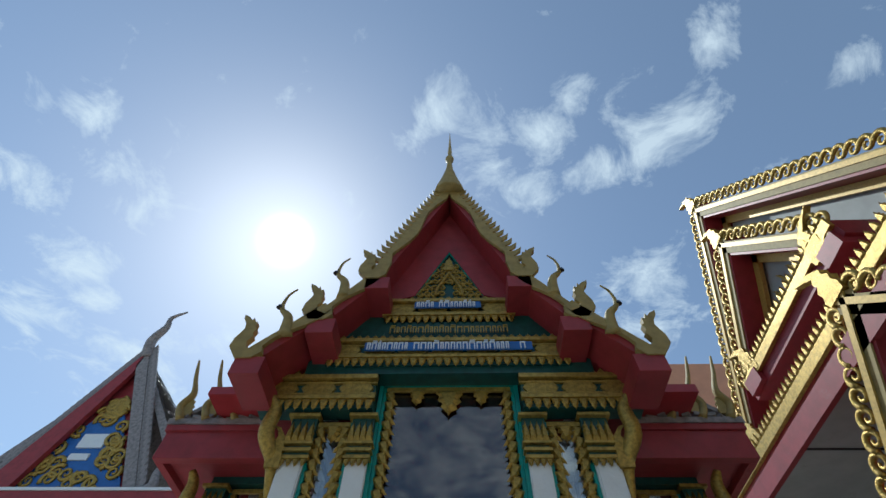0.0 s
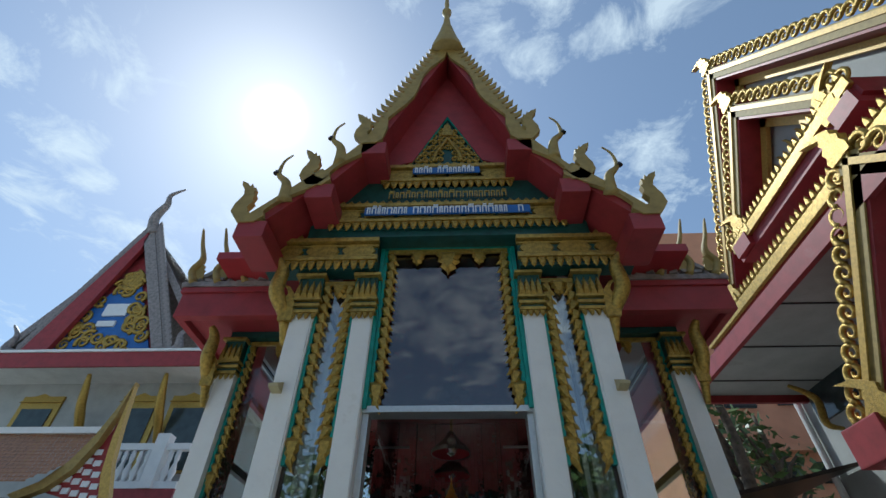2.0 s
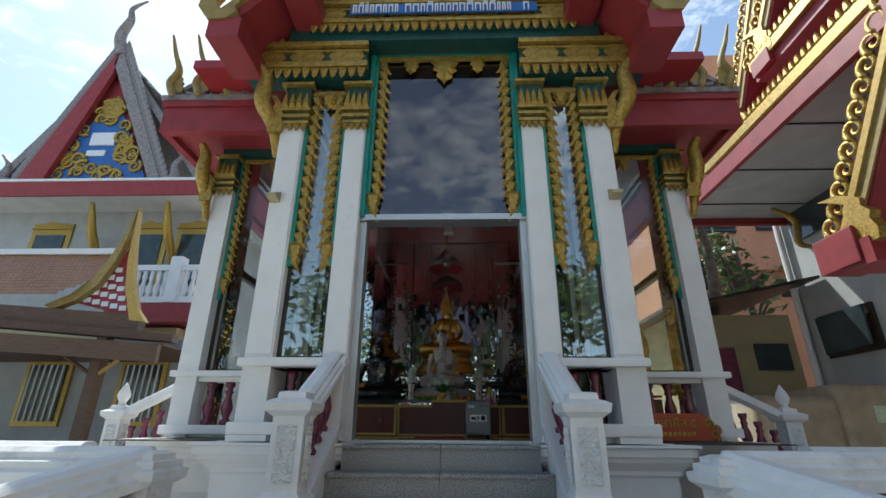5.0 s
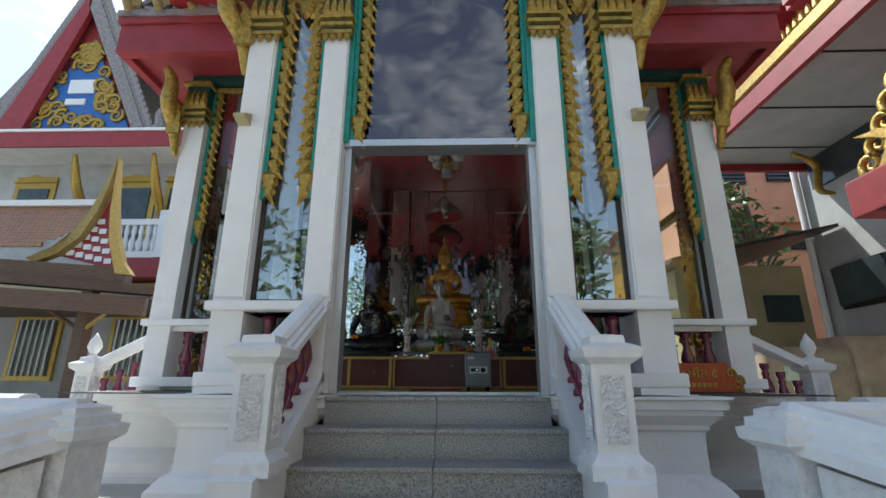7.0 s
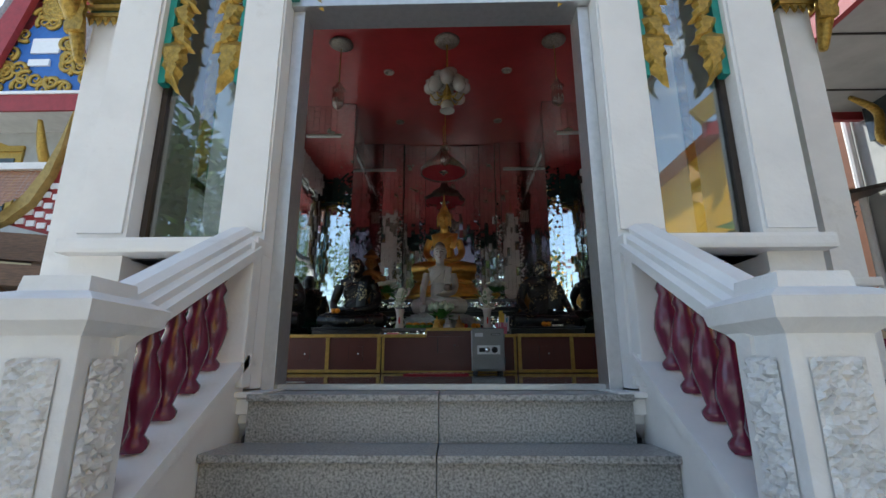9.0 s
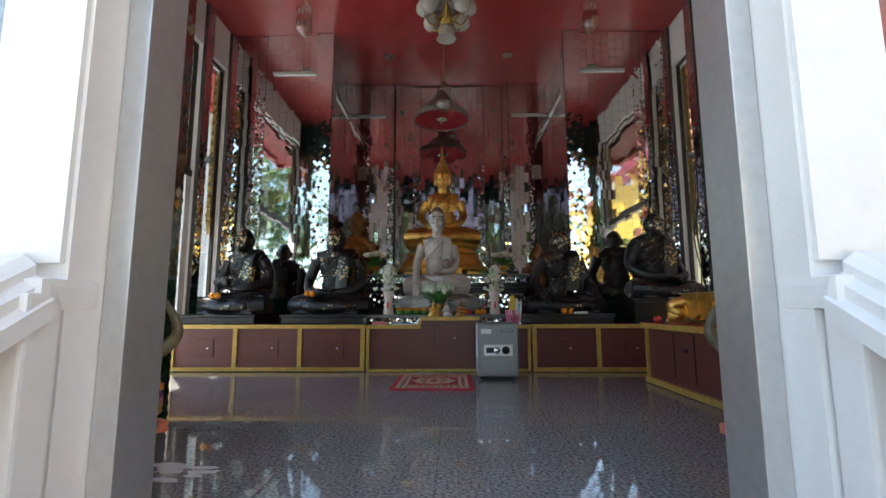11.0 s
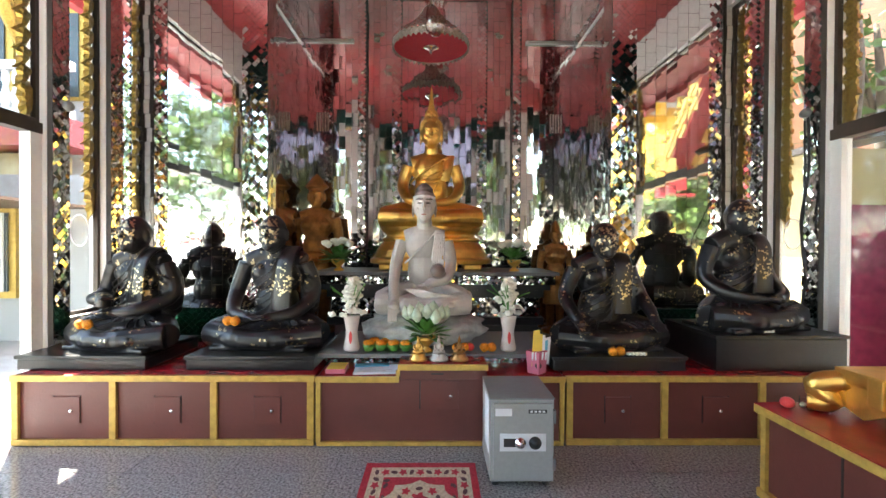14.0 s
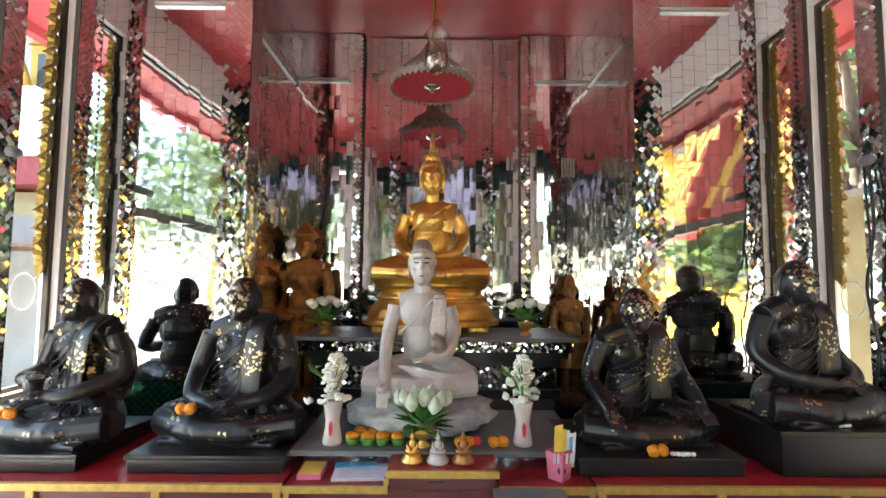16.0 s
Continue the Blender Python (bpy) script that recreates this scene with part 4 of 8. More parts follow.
part("crowning_leaf", prism([(u, 7.45 + v) for u, v in flame(0.16, 0.36, 0.0, 0.0)], "xz", 3.97, 4.0), M_GOLD_LEAF, ped)


def entablature(x0, x1, y0, y1, z0, z1, name="entablature"):
    """Gilded courses with a row of points above and of drops below."""
    e = thing(name, "gilded entablature with diamond panels and leaf drops", "entablature", kind="structure")
    h = z1 - z0
    part("core", box(x0, x1, y0 + 0.06, y1, z0 + 0.12 * h, z1 - 0.14 * h), M_DGREEN, e)
    for a, b, o in ((0.28, 0.36, 0.0), (0.40, 0.44, 0.025), (0.66, 0.70, 0.025), (0.74, 0.84, -0.02)):
        part("gold_course", box(x0 - 0.02, x1 + 0.02, y0 + o, y0 + 0.07, z0 + a * h, z0 + b * h, None, 0.006), M_GOLD, e)
    n = max(2, round((x1 - x0) / 0.42))
    st = (x1 - x0) / n
    lozenge = piece_mesh("lozenge", prism([(-st * 0.46, 0), (-st * 0.30, 0.085 * h / 0.5), (st * 0.30, 0.085 * h / 0.5), (st * 0.46, 0), (st * 0.30, -0.085 * h / 0.5), (-st * 0.30, -0.085 * h / 0.5)], "xz", -0.02, 0.02), M_GOLD_LEAF)
    for i in range(n):
        share("lozenge", lozenge, e, pose(x0 + st * (i + 0.5), y0 + 0.05, z0 + 0.55 * h))
    w = 0.105
    k = round((x1 - x0) / w)
    w = (x1 - x0) / k
    up_m = piece_mesh("leaf_point", relief_leaf(w * 0.95, 0.2 * h, 0.02, 0.0, 0.0), M_GOLD_LEAF)
    dn_m = piece_mesh("leaf_drop", relief_leaf(w * 0.95, 0.28 * h, 0.02, 0.0, 0.0), M_GOLD_LEAF)
    for i in range(k):
        share("leaf_point", up_m, e, pose(x0 + w * (i + 0.5), y0 + 0.03, z0 + 0.83 * h))
        share("leaf_drop", dn_m, e, pose(x0 + w * (i + 0.5), y0 + 0.03, z0 + 0.29 * h, 0, 180, 0))
    return e


entablature(-0.90, 0.90, 3.96, 4.05, 6.22, 6.80)
entablature(-1.52, 1.50, 3.93, 4.05, 5.42, 5.97)
for s in (-1, 1):
    entablature(*sorted((s * 0.86, s * 2.2)), 4.02, 4.30, 4.86, 5.46)


def lettering(x0, x1, z, h, y, mat, seed, back=None):
    """Unreadable raised lettering: a row of plain bars, on its own coloured board."""
    r = random.Random(seed)
    t = thing("inscription", "raised lettering over the entrance on a narrow band", "sign")
    if back:
        part("board", box(x0 - 0.03, x1 + 0.03, y + 0.012, y + 0.03, z - 0.008, z + h + 0.012), back, t)
    x = x0
    while x < x1 - 0.05:
        w = r.uniform(0.035, 0.075)
        if r.random() < 0.13:
            x += 0.06
            continue
        b = box(x, x + 0.014, y - 0.006, y + 0.013, z, z + h)
        box(x + w - 0.014, x + w, y - 0.006, y + 0.013, z, z + h, b)
        box(x + 0.014, x + w - 0.014, y - 0.006, y + 0.013, z + h - 0.016, z + h, b)
        if r.random() < 0.3:
            box(x + 0.01, x + w, y - 0.006, y + 0.013, z + h + 0.015, z + h + 0.03, b)
        part("letter_bar", b, mat, t)
        x += w + 0.018


lettering(-0.45, 0.42, 6.51, 0.10, 3.925, M_PAPER, 1, M_BLUE)
lettering(-0.78, 0.80, 6.02, 0.11, 3.955, M_GOLD, 2)
lettering(-1.02, 1.02, 5.66, 0.11, 3.885, M_PAPER, 3, M_BLUE)

# capitals and side brackets
cap_leaf = piece_mesh("capital_leaf", relief_leaf(0.085, 0.30, 0.04, 0.0, 0.0), M_GOLD_LEAF)
drop_leaf = piece_mesh("collar_leaf", relief_leaf(0.07, 0.10, 0.02, 0.0, 0.0), M_GOLD_LEAF)


def capital(cx, y, z, w):
    c = thing("capital", "gilded lotus capital on a white pilaster", "capital", group="pilaster capitals", kind="structure")
    part("core", box(cx - w / 2, cx + w / 2, y, y + 0.2, z, z + 0.56), M_DGREEN, c)
    for a, b, o in ((0.0, 0.04, 0.03), (0.08, 0.12, 0.04), (0.16, 0.19, 0.05), (0.50, 0.54, 0.06)):
        part("gold_ring", box(cx - w / 2 - o * 0.6, cx + w / 2 + o * 0.6, y - o, y + 0.12, z + a, z + b, None, 0.008), M_GOLD, c)
    n = 4
    for i in range(n):
        fx = cx + (i - (n - 1) / 2) * (w * 1.05 / n)
        share("capital_leaf", cap_leaf, c, pose(fx, y - 0.02, z + 0.19, -6, 0, 0))
        share("collar_leaf", drop_leaf, c, pose(fx, y - 0.015, z + 0.0, 0, 180, 0))
    return c


for s in (-1, 1):
    capital(s * 0.952, 4.175, 4.36, 0.25)
    capital(s * 1.622, 4.175, 4.36, 0.29)
    capital(s * 3.06, YW - 0.08, 4.32, 0.27)
    # carved bracket that leans out from the outer pilaster to the eaves
    for bx, by, z0, ln in ((s * 1.80, 4.25, 4.0, 0.8), (s * 3.19, YW - 0.1, 3.85, 0.4)):
        b = thing("eave_bracket", "gilded serpent bracket under the eaves", "bracket", group="eave brackets", kind="structure")
        part("body", tube(bezier([(bx, by, z0), (bx + s * 0.05, by - 0.05, z0 + 0.35), (bx + s * 0.22 * ln, by - 0.16, z0 + 0.62), (bx + s * 0.20 * ln, by - 0.18, z0 + 0.9), (bx + s * 0.32 * ln, by - 0.26, z0 + 1.05)], 6), [0.03 + 0.06 * math.sin(i / 24 * 3.0) for i in range(25)], 8), M_GOLD_LEAF, b, "", True)
        part("crest", prism([(bx + s * 0.02 + s * u, z0 + 0.25 + v) for u, v in flame(0.16, 0.5, 0.3, 0.4)], "xz", by - 0.12, by - 0.08), M_GOLD_LEAF, b)

# garlands of gilded leaves along the panes
gar = piece_mesh("garland_leaf", relief_leaf(0.12, 0.23, 0.035, 0.15, 0.22), M_GOLD_LEAF)
tipm = piece_mesh("garland_tip", relief_leaf(0.17, 0.36, 0.04, 0.1, 0.15), M_GOLD_LEAF)


def garland(x, y, z0, z1, dirx, parent, rz=0.0, sc=1.0):
    """A string of leaves that lean inwards, ending in a large leaf, hung along a pane's edge."""
    z, i = z1, 0
    while z > z0 + 0.34 * sc:
        share("garland_leaf", gar, parent, pose(x, y, z, 0, 0, rz) @ Matrix.Diagonal((dirx, 1, 1, 1)) @ pose(0, 0, 0, 0, 180 - 20, 0) @ Matrix.Diagonal((-sc, sc, sc, 1)))
        z -= 0.135 * sc
        i += 1
    share("garland_tip", tipm, parent, pose(x, y, z + 0.02, 0, 0, rz) @ Matrix.Diagonal((dirx, 1, 1, 1)) @ pose(0, 0, 0, 0, 180 - 4, 0) @ Matrix.Diagonal((-sc, sc, sc, 1)))


def garland_frame(xa, xb, y, z0, z1, drops=3, sc=1.0):
    g = thing("garland_frame", "turquoise frame with strings of gilded leaves", "ornament", group="gilded window garlands", kind="structure")
    for s, x in ((1, xa), (-1, xb)):
        part("green_strip", box(x - 0.02 if s > 0 else x - 0.018, x + 0.018 if s > 0 else x + 0.02, y - 0.02, y + 0.03, z0, z1), M_GREEN, g)
        garland(x + s * 0.05 * sc, y - 0.01, z0, z1 - 0.05, s, g, 0.0, sc)
    n = drops
    for i in range(n):
        cx = xa + (xb - xa) * (i + 1) / (n + 1)
        k_ = 1.25 if (n == 3 and i == 1) else 0.8
        share("drop_leaf", drop_big, g, pose(cx, y - 0.01, z1 - 0.02, 0, 180, 0) @ Matrix.Diagonal((k_ * sc, 1, k_, 1)))
    part("gold_head", box(xa + 0.02, xb - 0.02, y - 0.03, y + 0.01, z1 - 0.06, z1 - 0.001, None, 0.006), M_GOLD, g)
    return g


drop_big = piece_mesh("drop_leaf", relief_leaf(0.25, 0.33, 0.04, 0.0, 0.0), M_GOLD_LEAF)
garland_frame(-0.775, 0.775, 4.30, 3.33, 5.38, 3)
for s in (-1, 1):
    a, b = sorted((s * 1.085, s * 1.495))
    garland_frame(a, b, 4.255, 2.76, HEAD - 0.05, 1, 0.95)
    a, b = sorted((s * 2.0, s * 2.91))
    garland_frame(a, b, YW + 0.07, 2.82, HEAD - 0.02, 1, 0.85)
    # the side windows carry garlands too
    g = thing("garland_frame", "strings of gilded leaves along a side window", "ornament", group="gilded window garlands", kind="structure")
    for yy, dr in ((8.45, 1), (8.83, -1), (6.2, 1), (8.2, -1)):
        zlo = 2.75 if yy > 8.3 else 3.45
        garland(s * 3.03, yy, zlo, 4.9, dr, g, 90 if s > 0 else 90)
    # small lamps on the outer pilasters
    l = thing("wall_lamp", "small beige box lamp on a pilaster", "lamp", s * 1.70, 4.183, 3.42)
    part("housing", prism([(0, 0.0), (-0.13, 0.02), (-0.13, 0.05), (0, 0.12)], "yz", -0.05, 0.05), M_OCHRE, l)

# wings' eaves: red fascia, tiles, standing serpents
ridge_me = piece_mesh("ridge_tile", box(-0.08, 0.08, -0.05, 0.05, 0.0, 0.05, None, 0.012), M_GREY_ROOF)
for s in (-1, 1):
    w = thing("wing_roof", "red side roof with standing gilded serpents", "roof", kind="structure")
    x0, x1 = sorted((s * 2.1, s * 3.76))
    part("fascia", box(x0, x1, 5.0, 5.12, 4.90, 5.28, None, 0.01), M_RED, w)
    part("fascia_lip", box(*sorted((s * 2.1, s * 3.79)), 4.97, 5.13, 5.281, 5.37, None, 0.012), M_RED, w)
    part("fascia_side", box(*sorted((s * 3.66, s * 3.76)), 5.121, 10.7, 4.90, 5.28), M_RED, w)
    part("soffit", box(*sorted((s * 3.19, s * 3.659)), 5.121, 10.6, 4.99, 5.05), M_RED, w)
    part("soffit", box(*sorted((s * 2.1, s * 3.189)), 5.121, YW - 0.055, 4.99, 5.05), M_RED, w)
    part("upper_fascia", box(*sorted((s * 2.1, s * 3.80)), 4.95, 5.2, 5.371, 5.45), M_GREY_ROOF, w)
    part("roof_slope", prism([(s * 3.84, 5.40), (s * 2.0, 6.9), (s * 2.0, 5.74), (s * 3.25, 5.74)], "xz", 5.0, 10.7), M_GREY_ROOF, w)
    # broken ridge tiles lie along the edge
    rw = random.Random(40 + s)
    for k in range(9):
        tx = 2.35 + k * 0.155
        share("ridge_tile", ridge_me, w, pose(s * tx, 5.02 + rw.uniform(-.03, .03), 5.45 + rw.uniform(0.0, 0.03), rw.uniform(-12, 12), rw.uniform(-10, 10), rw.uniform(0, 90)))
    for k, fx in enumerate((3.66, 3.30, 2.90)):
        pts = [(s * fx, 4.98, 5.44), (s * (fx + 0.09), 4.98, 5.66), (s * (fx + 0.0), 4.95, 5.86), (s * (fx + 0.09), 4.92, 6.14), (s * (fx + 0.18), 4.9, 6.45)]
        part("serpent_finial", tube(bezier(pts, 6), [0.085 * (1 - i / 25) ** 0.7 + 0.010 for i in range(25)], 8, None, 0.6), M_CREAM, w, "", True)
        part("crest", prism([(s * fx + s * u, 5.52 + v) for u, v in flame(0.18, 0.34, 0.2, 0.3)], "xz", 4.97, 5.0), M_CREAM, w)

# ---- cabinets, altar, table ----
def cabinet_row(x0, x1, doors, label, panels):
    """One low cabinet with gilt framing; panels: how many bays."""
    c = thing("cabinet", label, "cabinet", group="low offering cabinets")
    y0, y1, z0, z1 = 7.815, 8.86, F, 1.655
    part("body", box(x0 + 0.01, x1 - 0.01, y0 + 0.02, y1, z0 + 0.005, z1 - 0.022), M_BROWN, c)
    part("top", box(x0, x1, y0 + 0.02, y1 + 0.02, z1 - 0.022, z1 - 0.004), M_REDTOP, c, "glossy red top")
    st = (x1 - x0) / panels
    for i in range(panels + 1):
        xx = min(max(x0 + i * st, x0 + 0.022), x1 - 0.022)
        part("gilt_stile", box(xx - 0.022, xx + 0.022, y0 - 0.004, y0 + 0.019, z0 + 0.045, z1 - 0.04, None, 0.004), M_TRIM, c)
    part("gilt_rail", box(x0, x1, y0 - 0.006, y0 + 0.019, z0 + 0.006, z0 + 0.044, None, 0.004), M_TRIM, c)
    part("gilt_rail", box(x0 - 0.006, x1 + 0.006, y0 - 0.010, y0 + 0.019, z1 - 0.04, z1, None, 0.005), M_TRIM, c)
    for i in range(panels):
        cx = x0 + (i + 0.5) * st + doors
        w = 0.085
        d = part("hatch", box(cx - w, cx + w, y0 + 0.010, y0 + 0.0215, z0 + 0.15, z0 + 0.32, None, 0.002), M_BROWN, c)
        part("slot", box(cx - w - 0.004, cx - w, y0 + 0.0165, y0 + 0.021, z0 + 0.145, z0 + 0.33), M_INK, c)
        part("slot", box(cx + w, cx + w + 0.004, y0 + 0.0165, y0 + 0.021, z0 + 0.145, z0 + 0.33), M_INK, c)
        part("lock", lock_bm(cx + 0.03, y0 + 0.006, z0 + 0.23), M_CHROME, d, "", True)
    return c


def lock_bm(x, y, z):
    b = lathe([(0.013, 0), (0.013, 0.008), (0.007, 0.012)], 10)
    bmesh.ops.transform(b, matrix=pose(x, y + 0.004, z, 90, 0, 0), verts=b.verts)
    return b


cabinet_row(-2.79, -0.83, 0.02, "chocolate brown cabinet with ochre gilt framing", 3)
cabinet_row(0.835, 2.80, 0.02, "chocolate brown cabinet with ochre gilt framing", 3)
# middle cabinet: a lower left half and a raised right half
mc = thing("cabinet", "brown middle cabinet with stepped gilt-edged top", "cabinet", group="low offering cabinets")
part("body", box(-0.81, 0.815, 7.83, 8.2, F + 0.005, 1.625), M_BROWN, mc)
part("body", box(-0.265, 0.30, 7.831, 8.2, 1.626, 1.705), M_BROWN, mc)
part("top", box(-0.815, -0.27, 7.82, 8.2, 1.626, 1.645), M_REDTOP, mc, "glossy red top")
part("top", box(-0.275, 0.31, 7.815, 8.2, 1.706, 1.73), M_REDTOP, mc, "glossy red top")
part("top", box(0.315, 0.82, 7.82, 8.2, 1.626, 1.645), M_REDTOP, mc, "glossy red top")
for a, b, z in ((-0.82, -0.27, 1.625), (-0.28, 0.315, 1.705), (0.315, 0.825, 1.625)):
    part("gilt_rail", box(a, b, 7.80, 7.819, z - 0.012, z + 0.026, None, 0.004), M_TRIM, mc)
part("gilt_rail", box(-0.81, 0.815, 7.806, 7.829, F + 0.005, F + 0.03), M_TRIM, mc)
part("gilt_stile", box(-0.815, -0.785, 7.806, 7.829, F + 0.031, 1.612), M_TRIM, mc)
part("gilt_stile", box(0.79, 0.82, 7.806, 7.829, F + 0.031, 1.612), M_TRIM, mc)
part("gilt_stile", box(-0.292, -0.266, 7.80, 7.83, 1.652, 1.692), M_TRIM, mc)
part("hatch", box(-0.13, 0.12, 7.818, 7.8295, F + 0.24, 1.62, None, 0.002), M_BROWN, mc)
part("slot", box(-0.138, -0.13, 7.824, 7.829, F + 0.24, 1.62), M_INK, mc)
part("slot", box(-0.06, 0.02, 7.824, 7.830, 1.66, 1.668), M_INK, mc)
part("lock", lock_bm(0.07, 7.815, F + 0.33), M_CHROME, mc, "", True)

# tiered dark altar behind the middle cabinet
al = thing("altar", "dark grey altar shelf edged with mirror chips", "altar")
part("lower_shelf", box(-0.87, 0.87, 8.04, 8.9, 1.715, 1.745, None, 0.004), M_SAFE_D, al, "dark polished shelf")
part("lower_body", box(-0.85, 0.85, 8.21, 8.9, F, 1.714), M_GROUT, al)
tiles_mesh("mirror_band", (-0.85, 8.205, 1.64), (1, 0, 0), (0, 0, 1), 1.70, 0.075, 0.03, 0.03, 0.08, M_MIRROR, al, diamond=True, rng=rngm)
alt = thing("altar_table", "dark carved altar table with mirror mosaic bands", "table")
part("top", box(-1.20, 1.13, 9.10, 9.95, 2.23, 2.26, None, 0.006), M_SAFE_D, alt, "dark polished slab")
for z0, z1, o, m in ((2.14, 2.229, 0.03, M_GROUT), (2.085, 2.139, 0.07, M_BLACK_P), (2.01, 2.084, 0.12, M_BLACK_P), (1.82, 2.009, 0.15, M_GROUT), (1.746, 1.819, 0.12, M_BLACK_P)):
    part("course", box(-1.20 + o, 1.13 - o, 9.10 + o, 9.9, z0, z1, None, 0.004), m, alt)
tiles_mesh("mirror_band", (-1.16, 9.129, 2.143), (1, 0, 0), (0, 0, 1), 2.25, 0.082, 0.03, 0.03, 0.1, M_MIRROR, alt, diamond=True, rng=rngm)
tiles_mesh("mirror_band", (-1.04, 9.249, 1.825), (1, 0, 0), (0, 0, 1), 2.01, 0.18, 0.04, 0.04, 0.1, M_MIRROR, alt, diamond=True, rng=rngm)
part("plinth", box(-1.0, 0.95, 9.2, 9.85, F, 1.745), M_GROUT, alt)

# ---- safe ----
sf = thing("safe", "grey enamelled floor safe with combination dials", "safe", 0.445, 7.50, F + 0.03)
part("body", box(-0.175, 0.175, -0.2, 0.22, 0, 0.455, None, 0.008), M_SAFE, sf)
part("top_sheet", box(-0.178, 0.178, -0.21, 0.222, 0.4552, 0.462, None, 0.002), M_SAFE_D, sf)
dr = part("door", box(-0.16, 0.165, -0.222, -0.2005, 0.02, 0.435, None, 0.005), M_SAFE, sf)
pl = part("dial_plate", box(-0.125, 0.125, -0.229, -0.2222, 0.18, 0.275, None, 0.002), M_PLATE, dr, "pale dial plate")
part("keypad", box(-0.105, -0.035, -0.232, -0.2291, 0.205, 0.25), M_INK, dr)
for cx, r in ((-0.015, 0.03), (0.065, 0.034)):
    b = lathe([(r, 0), (r, 0.01), (r * 0.6, 0.014), (r * 0.55, 0.03), (0.004, 0.032)], 20)
    bmesh.ops.transform(b, matrix=pose(cx, -0.229, 0.228, 90, 0, 0), verts=b.verts)
    part("dial", b, M_CHROME if cx < 0.03 else M_INK, dr, "", True)
part("badge", box(0.03, 0.13, -0.224, -0.2222, 0.385, 0.405), M_INK, dr)
for i in range(4):
    part("badge_bar", box(0.04 + i * 0.022, 0.054 + i * 0.022, -0.2255, -0.2242, 0.39, 0.40), M_PLATE, dr)
part("note", box(-0.15, -0.06, -0.2245, -0.2222, 0.37, 0.41), M_PAPER, dr)
part("hinge", box(0.166, 0.18, -0.225, -0.201, 0.07, 0.14), M_SAFE_D, sf)
part("hinge", box(0.166, 0.18, -0.225, -0.201, 0.33, 0.40), M_SAFE_D, sf)
part("paper_sheet", box(-0.182, -0.179, -0.18, 0.02, 0.15, 0.44), M_PAPER, sf, "white paper stuck on the side")
for sx in (-1, 1):
    for sy in (-1, 1):
        part("foot", lathe([(0.02, -0.03), (0.02, 0.0)], 10, None, (sx * 0.14, sy * 0.16, 0)), M_INK, sf)

# ---- rug ----
rug = thing("rug", "small red floral rug with cream medallion", "rug", -0.115, 7.165, F)
rug.matrix_world = pose(-0.115, 7.165, F) @ Matrix.Diagonal((1, 1.55, 1, 1))
part("pile", box(-0.325, 0.325, -0.255, 0.255, 0, 0.012, None, 0.003), M_CARPET, rug)
part("border", prism([(-0.285, -0.215), (0.285, -0.215), (0.285, 0.215), (-0.285, 0.215)], "xy", 0.0121, 0.0135), M_CARPET_C, rug)
part("field", prism([(-0.205, -0.14), (0.205, -0.14), (0.205, 0.14), (-0.205, 0.14)], "xy", 0.0136, 0.015), M_CARPET, rug)
part("medallion", prism([(0.17 * math.cos(a / 12 * math.pi) * (1 + 0.12 * math.cos(a / 12 * math.pi * 8)), 0.105 * math.sin(a / 12 * math.pi) * (1 + 0.12 * math.cos(a / 12 * math.pi * 8))) for a in range(24)], "xy", 0.0151, 0.0165), M_CARPET_C, rug)
flower = piece_mesh("rug_flower", prism([(0.02 * math.cos(a / 8 * math.pi) * (1 + 0.35 * math.cos(a / 8 * math.pi * 5)), 0.02 * math.sin(a / 8 * math.pi) * (1 + 0.35 * math.cos(a / 8 * math.pi * 5))) for a in range(16)], "xy", 0, 0.0015), M_CARPET)
flower_d = piece_mesh("rug_flower", prism([(0.012 * math.cos(a / 4 * math.pi), 0.02 * math.sin(a / 4 * math.pi)) for a in range(8)], "xy", 0, 0.0013), M_CARPET_D)
for i in range(11):
    for yy in (-0.178, 0.178):
        share("rug_flower", flower if i % 2 else flower_d, rug, pose(-0.25 + i * 0.05, yy, 0.0136, 0, 0, i * 40))
for i in range(7):
    for xx in (-0.245, 0.245):
        share("rug_flower", flower if i % 2 else flower_d, rug, pose(xx, -0.13 + i * 0.043, 0.0136, 0, 0, i * 40))
for i in range(8):
    a = i / 8 * 2 * math.pi
    share("rug_flower", flower if i % 2 else flower_d, rug, pose(0.1 * math.cos(a), 0.06 * math.sin(a), 0.0166, 0, 0, i * 50))
    share("rug_flower", flower_d, rug, pose(0.185 * math.copysign(1, math.cos(a + 0.3)), 0.115 * math.sin(a), 0.0151, 0, 0, i * 50))
share("rug_flower", flower, rug, pose(0, 0, 0.0166) @ Matrix.Diagonal((1.8, 1.5, 1, 1)))

# ---- brown table along the side with the gilded image ----
tb = thing("side_cabinet", "brown side cabinet with red top and gilt edging", "cabinet")
x0, x1, y0, y1 = 1.66, 2.62, 5.99, 7.21
part("body", box(x0 + 0.05, x1, y0 + 0.03, y1 - 0.03, F + 0.01, 1.645), M_BROWN, tb)
part("top", box(x0 + 0.004, x1, y0, y1, 1.665, 1.69), M_REDTOP, tb, "glossy red top")
part("gilt_rail", box(x0, x0 + 0.04, y0, y1, 1.642, 1.685, None, 0.006), M_TRIM, tb)
part("gilt_rail", box(x0 + 0.041, x1, y1 - 0.035, y1, 1.642, 1.664), M_TRIM, tb)
part("gilt_rail", box(x0 + 0.02, x0 + 0.06, y0, y1, F + 0.005, F + 0.05, None, 0.006), M_TRIM, tb)
